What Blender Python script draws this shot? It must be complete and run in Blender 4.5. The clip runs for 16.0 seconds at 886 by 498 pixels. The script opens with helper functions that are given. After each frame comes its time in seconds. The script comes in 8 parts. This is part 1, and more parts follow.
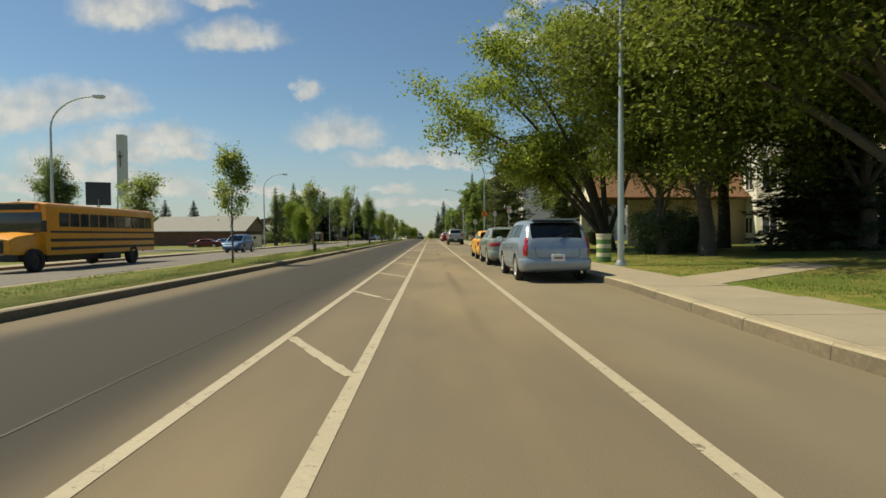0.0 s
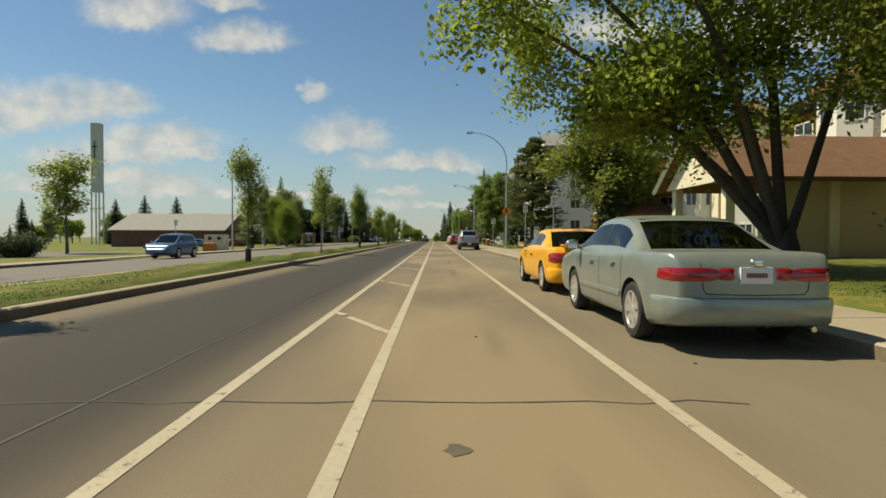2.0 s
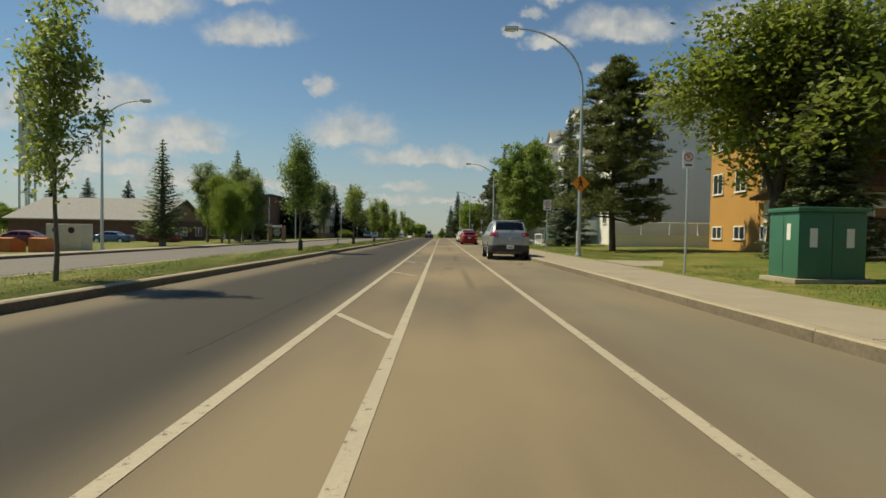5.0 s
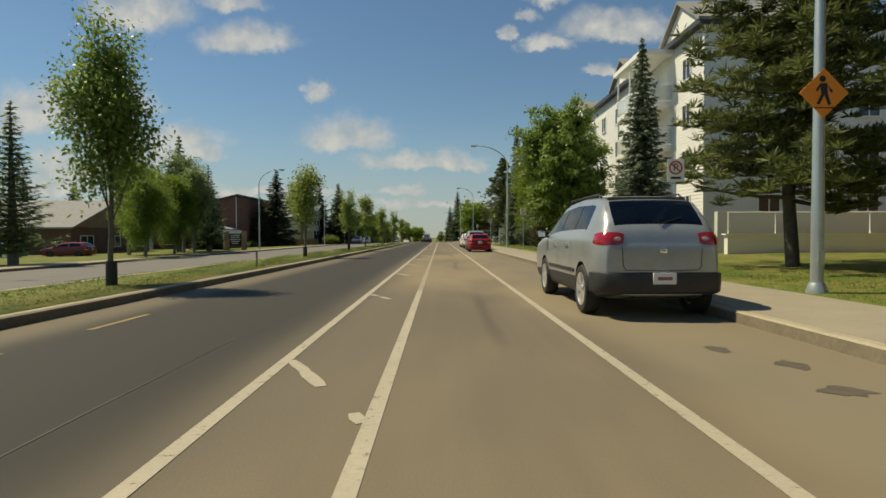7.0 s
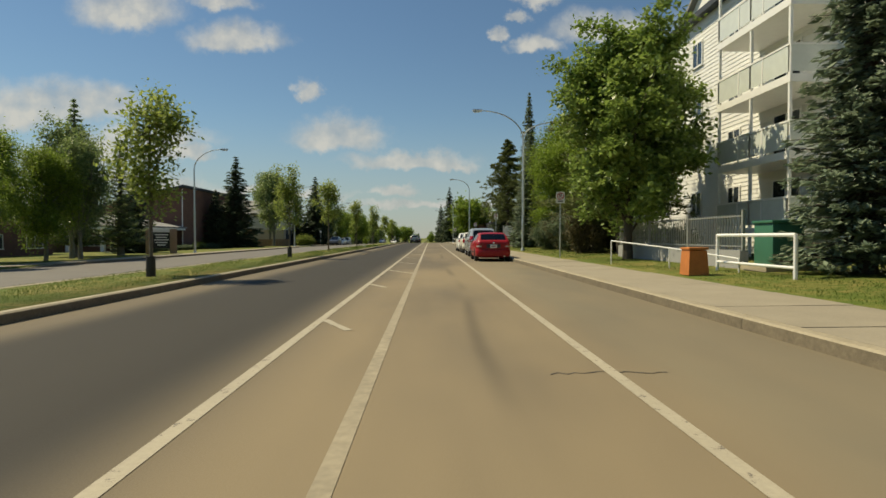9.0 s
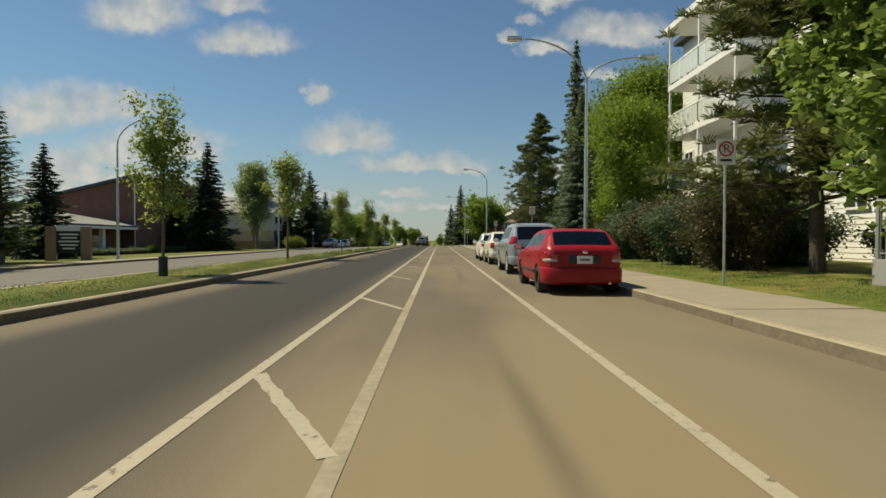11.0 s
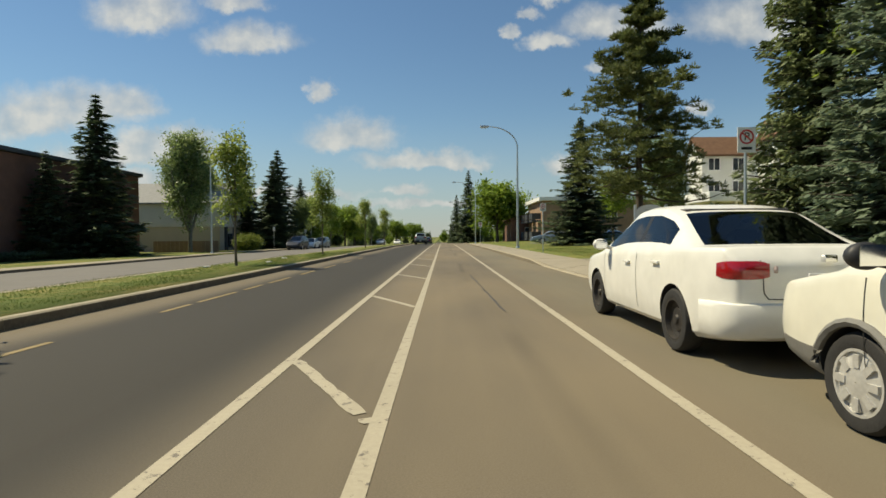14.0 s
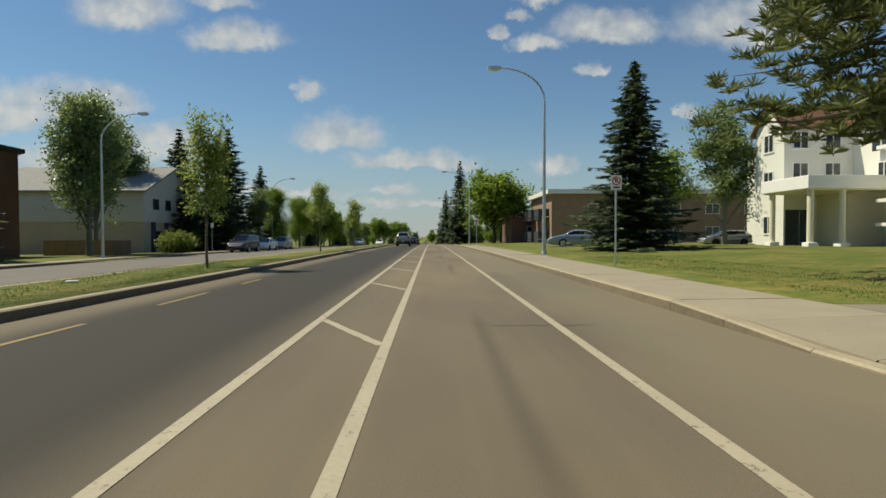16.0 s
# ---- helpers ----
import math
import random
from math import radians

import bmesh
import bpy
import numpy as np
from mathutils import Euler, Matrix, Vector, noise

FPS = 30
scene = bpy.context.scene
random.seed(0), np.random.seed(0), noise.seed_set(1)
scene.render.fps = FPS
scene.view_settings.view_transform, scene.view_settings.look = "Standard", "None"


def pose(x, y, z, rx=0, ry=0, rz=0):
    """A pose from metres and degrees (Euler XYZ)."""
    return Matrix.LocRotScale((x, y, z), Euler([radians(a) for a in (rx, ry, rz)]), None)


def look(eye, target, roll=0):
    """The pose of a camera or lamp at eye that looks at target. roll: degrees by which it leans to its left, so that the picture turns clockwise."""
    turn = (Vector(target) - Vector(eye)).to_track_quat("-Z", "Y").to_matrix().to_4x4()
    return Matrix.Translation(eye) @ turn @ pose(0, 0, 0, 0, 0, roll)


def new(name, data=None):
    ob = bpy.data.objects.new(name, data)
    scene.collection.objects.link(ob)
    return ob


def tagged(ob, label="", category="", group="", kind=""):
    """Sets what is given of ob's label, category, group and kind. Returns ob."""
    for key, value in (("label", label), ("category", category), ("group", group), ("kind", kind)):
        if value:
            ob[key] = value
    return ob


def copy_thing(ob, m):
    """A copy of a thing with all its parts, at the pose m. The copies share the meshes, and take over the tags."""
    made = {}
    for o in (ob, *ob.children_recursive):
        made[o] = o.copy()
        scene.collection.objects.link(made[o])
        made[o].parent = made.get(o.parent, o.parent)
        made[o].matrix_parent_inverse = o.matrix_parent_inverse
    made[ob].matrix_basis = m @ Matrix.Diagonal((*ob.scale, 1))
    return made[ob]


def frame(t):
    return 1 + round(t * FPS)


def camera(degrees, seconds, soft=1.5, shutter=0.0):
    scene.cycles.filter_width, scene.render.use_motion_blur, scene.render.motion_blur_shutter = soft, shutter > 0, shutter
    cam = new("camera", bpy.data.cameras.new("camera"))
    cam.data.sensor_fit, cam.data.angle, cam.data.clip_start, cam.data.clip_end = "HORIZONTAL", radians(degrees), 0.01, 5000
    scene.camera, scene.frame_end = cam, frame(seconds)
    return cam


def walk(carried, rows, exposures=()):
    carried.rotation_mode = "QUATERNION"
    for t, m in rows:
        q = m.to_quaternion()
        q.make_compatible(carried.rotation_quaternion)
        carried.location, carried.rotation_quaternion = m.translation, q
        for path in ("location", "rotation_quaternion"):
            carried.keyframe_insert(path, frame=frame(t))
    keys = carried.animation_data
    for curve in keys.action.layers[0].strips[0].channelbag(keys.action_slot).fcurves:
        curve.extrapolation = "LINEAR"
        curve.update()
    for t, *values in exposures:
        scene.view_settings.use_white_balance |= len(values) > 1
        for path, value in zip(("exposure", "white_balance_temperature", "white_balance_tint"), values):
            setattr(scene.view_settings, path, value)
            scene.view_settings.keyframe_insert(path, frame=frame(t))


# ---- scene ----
# ---------------------------------------------------------------- camera
cam = camera(77.3, 16.0, soft=1.6)

# seconds, place, then heading, pitch and roll in degrees
PATH = [
    (0.0, (0.010, -0.25, 1.120), -1.26, -1.44, -0.39),
    (0.5, (0.011, 3.17, 1.110), -0.97, -1.31, 1.63),
    (1.0, (-0.065, 6.62, 1.126), 0.59, -1.08, 1.37),
    (1.5, (-0.099, 10.32, 1.139), -0.48, -1.65, -0.09),
    (2.0, (-0.099, 14.15, 1.106), -0.74, -1.17, 0.24),
    (2.5, (-0.123, 18.13, 1.105), -0.50, -1.36, 0.91),
    (3.0, (-0.093, 22.17, 1.122), -0.63, -1.22, 0.05),
    (3.5, (-0.094, 26.34, 1.112), -0.79, -1.41, 1.06),
    (4.0, (-0.131, 30.57, 1.113), -0.14, -1.26, 1.63),
    (4.2, (-0.147, 32.20, 1.105), -0.05, -1.89, 1.26),
    (6.3, (-0.128, 50.24, 1.143), -0.23, -0.98, 0.83),
    (6.5, (-0.129, 51.83, 1.130), 0.08, -1.51, 0.87),
    (7.0, (-0.157, 55.69, 1.152), -0.31, -1.26, -0.17),
    (7.5, (-0.142, 59.32, 1.126), -0.59, -1.11, -0.52),
    (8.0, (-0.143, 63.52, 1.148), -1.13, -1.52, -0.30),
    (8.5, (-0.140, 67.44, 1.140), -1.14, -1.54, -0.11),
    (9.0, (-0.094, 71.26, 1.139), -1.31, -1.22, -0.05),
    (9.2, (-0.086, 72.70, 1.103), -1.08, -1.34, 0.91),
    (11.3, (-0.066, 88.23, 1.118), -0.33, -0.94, 0.14),
    (11.5, (-0.126, 89.86, 1.141), -0.22, -1.25, 0.43),
    (12.0, (-0.158, 93.92, 1.166), -0.53, -1.21, 0.16),
    (12.5, (-0.164, 97.99, 1.146), -0.48, -1.18, 0.04),
    (13.0, (-0.194, 102.23, 1.135), -0.76, -1.26, 0.27),
    (13.5, (-0.188, 106.55, 1.123), -0.57, -1.00, 0.31),
    (14.0, (-0.181, 110.09, 1.144), 0.01, -1.34, -0.46),
    (14.5, (-0.202, 113.66, 1.138), -0.88, -1.22, -0.97),
    (15.0, (-0.167, 117.46, 1.123), -1.42, -1.45, -0.90),
    (15.5, (-0.136, 121.50, 1.116), -0.96, -1.38, -0.13),
    (16.0, (-0.126, 125.38, 1.111), -1.25, -1.33, -0.10),
]


def sight(eye, yaw, pitch):
    a, b = radians(yaw), radians(pitch)
    return (eye[0] - math.sin(a) * math.cos(b) * 5, eye[1] + math.cos(a) * math.cos(b) * 5, eye[2] + math.sin(b) * 5)


walk(cam, [(t, look(eye, sight(eye, yaw, pitch), roll)) for t, eye, yaw, pitch, roll in PATH],
     exposures=[(0.0, 0.26, 7600, 4), (2.5, 0.29, 7600, 4), (3.0, 0.25, 7600, 4), (3.5, 0.05, 7600, 4), (4.0, 0.09, 7500, 4), (6.5, 0.07, 7500, 4), (7.5, 0.10, 7500, 4), (9.0, 0.10, 7600, 4), (11.5, 0.12, 7400, 4), (12.0, 0.23, 7400, 4), (13.0, 0.27, 7350, 4), (14.5, 0.22, 7150, 4), (15.5, 0.10, 6950, 4), (16.0, 0.12, 6950, 4)])

# ---------------------------------------------------------------- world and sun
SUN_DIR = Vector((-0.94, 0.33, 0)).normalized()
SUN_ELEV = radians(56)

world = bpy.data.worlds.new("sky")
scene.world = world
world.use_nodes = True
wt = world.node_tree
wt.nodes.clear()


def wnode(kind, **sets):
    n = wt.nodes.new(kind)
    for k, v in sets.items():
        if k == "op":
            n.operation = v
    return n


def wlink(a, b):
    wt.links.new(a, b)


w_out = wnode("ShaderNodeOutputWorld")
w_bg = wnode("ShaderNodeBackground")
w_bg.inputs["Strength"].default_value = 0.073
w_sky = wnode("ShaderNodeTexSky")
w_sky.sky_type = "NISHITA"
w_sky.sun_disc = False
w_sky.sun_elevation = SUN_ELEV
w_sky.sun_rotation = math.atan2(SUN_DIR.x, SUN_DIR.y)
w_sky.air_density = 1.15
w_sky.dust_density = 0.05
w_sky.ozone_density = 2.2
w_co = wnode("ShaderNodeTexCoord")
w_sep = wnode("ShaderNodeSeparateXYZ")
wlink(w_co.outputs["Generated"], w_sep.inputs[0])
w_y = wnode("ShaderNodeMath", op="MAXIMUM")
wlink(w_sep.outputs["Y"], w_y.inputs[0])
w_y.inputs[1].default_value = 0.08
w_u = wnode("ShaderNodeMath", op="DIVIDE")
wlink(w_sep.outputs["X"], w_u.inputs[0])
wlink(w_y.outputs[0], w_u.inputs[1])
w_v = wnode("ShaderNodeMath", op="DIVIDE")
wlink(w_sep.outputs["Z"], w_v.inputs[0])
wlink(w_y.outputs[0], w_v.inputs[1])
w_uv = wnode("ShaderNodeCombineXYZ")
wlink(w_u.outputs[0], w_uv.inputs[0])
wlink(w_v.outputs[0], w_uv.inputs[1])
# puffed edges: the plane of the sky is shifted by two noises
w_warp = wnode("ShaderNodeTexNoise")
w_warp.inputs["Scale"].default_value = 21
w_warp.inputs["Detail"].default_value = 5
w_warp.inputs["Roughness"].default_value = 0.62
wlink(w_uv.outputs[0], w_warp.inputs["Vector"])
w_off = wnode("ShaderNodeVectorMath", op="SUBTRACT")
wlink(w_warp.outputs["Color"], w_off.inputs[0])
w_off.inputs[1].default_value = (0.5, 0.5, 0.5)
w_amp = wnode("ShaderNodeVectorMath", op="MULTIPLY_ADD")
wlink(w_off.outputs[0], w_amp.inputs[0])
w_amp.inputs[1].default_value = (0.085, 0.055, 0)
wlink(w_uv.outputs[0], w_amp.inputs[2])
CLOUDS = [
    (-0.535, 0.399, 0.082, 0.046),
    (-0.370, 0.418, 0.051, 0.025),
    (-0.345, 0.345, 0.076, 0.029),
    (-0.221, 0.254, 0.020, 0.022),
    (-0.163, 0.176, 0.076, 0.031),
    (-0.036, 0.135, 0.102, 0.017),
    (-0.061, 0.080, 0.031, 0.013),
    (0.124, 0.359, 0.018, 0.011),
    (0.192, 0.341, 0.039, 0.018),
    (0.323, 0.369, 0.094, 0.031),
    (0.154, 0.392, 0.022, 0.012),
    (0.199, 0.429, 0.046, 0.020),
    (0.294, 0.297, 0.031, 0.012),
    (0.604, 0.371, 0.143, 0.051),
    (-0.572, 0.234, 0.061, 0.029),
    (-0.738, 0.210, 0.076, 0.046),
    (-0.552, 0.151, 0.092, 0.033),
    (-0.438, 0.149, 0.046, 0.018),
    (-0.670, 0.127, 0.061, 0.031),
    (0.220, 0.123, 0.039, 0.016),
    (0.457, 0.223, 0.022, 0.012),
    (-0.482, 0.085, 0.082, 0.018),
    (-0.699, 0.087, 0.061, 0.020),
    (-0.66, 0.225, 0.12, 0.04),
    (-0.50, 0.175, 0.10, 0.022),
    (0.03, 0.128, 0.05, 0.012),
    (-0.62, 0.105, 0.16, 0.016),
    (-0.30, 0.075, 0.14, 0.010),
    (0.02, 0.055, 0.16, 0.008),
]
w_near = None
for cu, cv, ca, cb in CLOUDS:
    ca, cb = ca * 1.3, cb * 1.28
    n1 = wnode("ShaderNodeVectorMath", op="MULTIPLY_ADD")
    wlink(w_amp.outputs[0], n1.inputs[0])
    n1.inputs[1].default_value = (1 / ca, 1 / cb, 0)
    n1.inputs[2].default_value = (-cu / ca, -cv / cb, 0)
    # a flatter underside than top
    na = wnode("ShaderNodeVectorMath", op="ABSOLUTE")
    wlink(n1.outputs[0], na.inputs[0])
    nb = wnode("ShaderNodeVectorMath", op="MULTIPLY")
    wlink(n1.outputs[0], nb.inputs[0])
    nb.inputs[1].default_value = (0, -0.42, 0)
    nc = wnode("ShaderNodeVectorMath", op="MULTIPLY_ADD")
    wlink(na.outputs[0], nc.inputs[0])
    nc.inputs[1].default_value = (1, 1.28, 0)
    wlink(nb.outputs[0], nc.inputs[2])
    n2 = wnode("ShaderNodeVectorMath", op="LENGTH")
    wlink(nc.outputs[0], n2.inputs[0])
    if w_near is None:
        w_near = n2.outputs["Value"]
    else:
        n3 = wnode("ShaderNodeMath", op="MINIMUM")
        wlink(w_near, n3.inputs[0])
        wlink(n2.outputs["Value"], n3.inputs[1])
        w_near = n3.outputs[0]
w_mask = wnode("ShaderNodeMapRange")
w_mask.interpolation_type = "SMOOTHSTEP"
wlink(w_near, w_mask.inputs["Value"])
w_mask.inputs["From Min"].default_value = 1.15
w_mask.inputs["From Max"].default_value = 0.42
# light and shade inside a cloud
w_in = wnode("ShaderNodeTexNoise")
w_in.inputs["Scale"].default_value = 22
w_in.inputs["Detail"].default_value = 6
wlink(w_uv.outputs[0], w_in.inputs["Vector"])
w_den = wnode("ShaderNodeMapRange")
wlink(w_in.outputs["Fac"], w_den.inputs["Value"])
w_den.inputs["From Min"].default_value = 0.28
w_den.inputs["From Max"].default_value = 0.62
w_den.inputs["To Min"].default_value = 0.6
w_den.inputs["To Max"].default_value = 1.0
w_m2 = wnode("ShaderNodeMath", op="MULTIPLY")
wlink(w_mask.outputs[0], w_m2.inputs[0])
wlink(w_den.outputs[0], w_m2.inputs[1])
w_m3 = wnode("ShaderNodeMath", op="MULTIPLY")
wlink(w_m2.outputs[0], w_m3.inputs[0])
w_m3.inputs[1].default_value = 0.92
w_col = wnode("ShaderNodeValToRGB")
w_col.color_ramp.elements[0].position = 0.3
w_col.color_ramp.elements[0].color = (5.0, 5.4, 6.1, 1)
w_col.color_ramp.elements[1].position = 0.62
w_col.color_ramp.elements[1].color = (7.3, 7.5, 7.9, 1)
wlink(w_in.outputs["Fac"], w_col.inputs[0])
w_mix = wnode("ShaderNodeMix")
w_mix.data_type = "RGBA"
wlink(w_m3.outputs[0], w_mix.inputs["Factor"])
w_sat = wnode("ShaderNodeHueSaturation")
w_sat.inputs["Saturation"].default_value = 1.05
wlink(w_sky.outputs[0], w_sat.inputs["Color"])
w_gain = wnode("ShaderNodeVectorMath", op="MULTIPLY")
w_gain.inputs[1].default_value = (0.86, 0.99, 1.12)
wlink(w_sat.outputs[0], w_gain.inputs[0])
# pale haze all along the horizon
w_hz = wnode("ShaderNodeMapRange")
w_hz.interpolation_type = "SMOOTHSTEP"
wlink(w_sep.outputs["Z"], w_hz.inputs["Value"])
w_hz.inputs["From Min"].default_value = 0.0
w_hz.inputs["From Max"].default_value = 0.22
w_hz.inputs["To Min"].default_value = 0.62
w_hz.inputs["To Max"].default_value = 0.0
w_haze = wnode("ShaderNodeMix")
w_haze.data_type = "RGBA"
wlink(w_hz.outputs[0], w_haze.inputs["Factor"])
wlink(w_gain.outputs[0], w_haze.inputs[6])
w_haze.inputs[7].default_value = (3.9, 4.6, 5.8, 1)
wlink(w_haze.outputs[2], w_mix.inputs[6])
wlink(w_col.outputs[0], w_mix.inputs[7])
wlink(w_mix.outputs[2], w_bg.inputs["Color"])
wlink(w_bg.outputs[0], w_out.inputs["Surface"])

sun = new("sun", bpy.data.lights.new("sun", "SUN"))
sun.data.energy = 5.0
sun.data.angle = radians(0.53)
sun.data.color = (1.0, 0.91, 0.74)
sun_to = SUN_DIR * math.cos(SUN_ELEV) + Vector((0, 0, math.sin(SUN_ELEV)))
sun.matrix_world = look(sun_to * 60, (0, 0, 0))

# ---------------------------------------------------------------- materials
MATS = {}


def mat(name, color, rough=0.6, metal=0.0, var=0.25, scale=3.0, fine=40.0, bump=0.2, bump_scale=60.0, tint=None,
        coat=0.0, rand=0.0, island=0.0, spec=0.5):
    """Plain surface: base colour broken up at two scales, with fine relief."""
    m = bpy.data.materials.new(name)
    m.use_nodes = True
    t = m.node_tree
    b = t.nodes["Principled BSDF"]
    b.inputs["Roughness"].default_value = rough
    b.inputs["Metallic"].default_value = metal
    b.inputs["Coat Weight"].default_value = coat
    b.inputs["Coat Roughness"].default_value = 0.08
    b.inputs["Specular IOR Level"].default_value = spec
    co = t.nodes.new("ShaderNodeTexCoord")
    big = t.nodes.new("ShaderNodeTexNoise")
    big.inputs["Scale"].default_value = scale
    big.inputs["Detail"].default_value = 4
    small = t.nodes.new("ShaderNodeTexNoise")
    small.inputs["Scale"].default_value = fine
    small.inputs["Detail"].default_value = 3
    for n in (big, small):
        t.links.new(co.outputs["Object"], n.inputs["Vector"])
    add = t.nodes.new("ShaderNodeMath")
    add.operation = "ADD"
    t.links.new(big.outputs["Fac"], add.inputs[0])
    t.links.new(small.outputs["Fac"], add.inputs[1])
    last = add.outputs[0]
    if rand or island:
        src = t.nodes.new("ShaderNodeNewGeometry").outputs["Random Per Island"] if island else \
            t.nodes.new("ShaderNodeObjectInfo").outputs["Random"]
        ma = t.nodes.new("ShaderNodeMath")
        ma.operation = "MULTIPLY_ADD"
        t.links.new(src, ma.inputs[0])
        ma.inputs[1].default_value = (rand or island) * 2
        t.links.new(last, ma.inputs[2])
        sub = t.nodes.new("ShaderNodeMath")
        sub.operation = "SUBTRACT"
        t.links.new(ma.outputs[0], sub.inputs[0])
        sub.inputs[1].default_value = (rand or island)
        last = sub.outputs[0]
    mr = t.nodes.new("ShaderNodeMapRange")
    t.links.new(last, mr.inputs["Value"])
    mr.inputs["From Min"].default_value = 0.55
    mr.inputs["From Max"].default_value = 1.45
    mix = t.nodes.new("ShaderNodeMix")
    mix.data_type = "RGBA"
    lo = [c * (1 - var) for c in color]
    hi = [min(1, c * (1 + var)) for c in (tint or color)]
    mix.inputs[6].default_value = (*lo, 1)
    mix.inputs[7].default_value = (*hi, 1)
    t.links.new(mr.outputs[0], mix.inputs["Factor"])
    t.links.new(mix.outputs[2], b.inputs["Base Color"])
    if bump:
        bn = t.nodes.new("ShaderNodeTexNoise")
        bn.inputs["Scale"].default_value = bump_scale
        bn.inputs["Detail"].default_value = 3
        t.links.new(co.outputs["Object"], bn.inputs["Vector"])
        bp = t.nodes.new("ShaderNodeBump")
        bp.inputs["Strength"].default_value = bump
        bp.inputs["Distance"].default_value = 0.01
        t.links.new(bn.outputs["Fac"], bp.inputs["Height"])
        t.links.new(bp.outputs[0], b.inputs["Normal"])
    MATS[name] = m
    return m


def leafmat(name, lo, hi, trans=0.35, rough=0.5):
    """Foliage: every leaf has its own green, and lets light through."""
    m = bpy.data.materials.new(name)
    m.use_nodes = True
    t = m.node_tree
    b = t.nodes["Principled BSDF"]
    b.inputs["Roughness"].default_value = rough
    b.inputs["Specular IOR Level"].default_value = 0.35
    ge = t.nodes.new("ShaderNodeNewGeometry")
    mix = t.nodes.new("ShaderNodeMix")
    mix.data_type = "RGBA"
    mix.inputs[6].default_value = (*lo, 1)
    mix.inputs[7].default_value = (*hi, 1)
    t.links.new(ge.outputs["Random Per Island"], mix.inputs["Factor"])
    t.links.new(mix.outputs[2], b.inputs["Base Color"])
    tr = t.nodes.new("ShaderNodeBsdfTranslucent")
    t.links.new(mix.outputs[2], tr.inputs["Color"])
    ms = t.nodes.new("ShaderNodeMixShader")
    ms.inputs[0].default_value = trans
    t.links.new(b.outputs[0], ms.inputs[1])
    t.links.new(tr.outputs[0], ms.inputs[2])
    t.links.new(ms.outputs[0], t.nodes["Material Output"].inputs["Surface"])
    MATS[name] = m
    return m


def glassmat(name, tint, rough=0.02, ior=1.5):
    """A pane: tinted, clear, with the gloss of glass."""
    m = bpy.data.materials.new(name)
    m.use_nodes = True
    t = m.node_tree
    t.nodes.remove(t.nodes["Principled BSDF"])
    tr = t.nodes.new("ShaderNodeBsdfTransparent")
    tr.inputs["Color"].default_value = (*tint, 1)
    gl = t.nodes.new("ShaderNodeBsdfGlossy")
    gl.inputs["Roughness"].default_value = rough
    fr = t.nodes.new("ShaderNodeFresnel")
    fr.inputs["IOR"].default_value = ior
    ms = t.nodes.new("ShaderNodeMixShader")
    t.links.new(fr.outputs[0], ms.inputs[0])
    t.links.new(tr.outputs[0], ms.inputs[1])
    t.links.new(gl.outputs[0], ms.inputs[2])
    t.links.new(ms.outputs[0], t.nodes["Material Output"].inputs["Surface"])
    MATS[name] = m
    return m


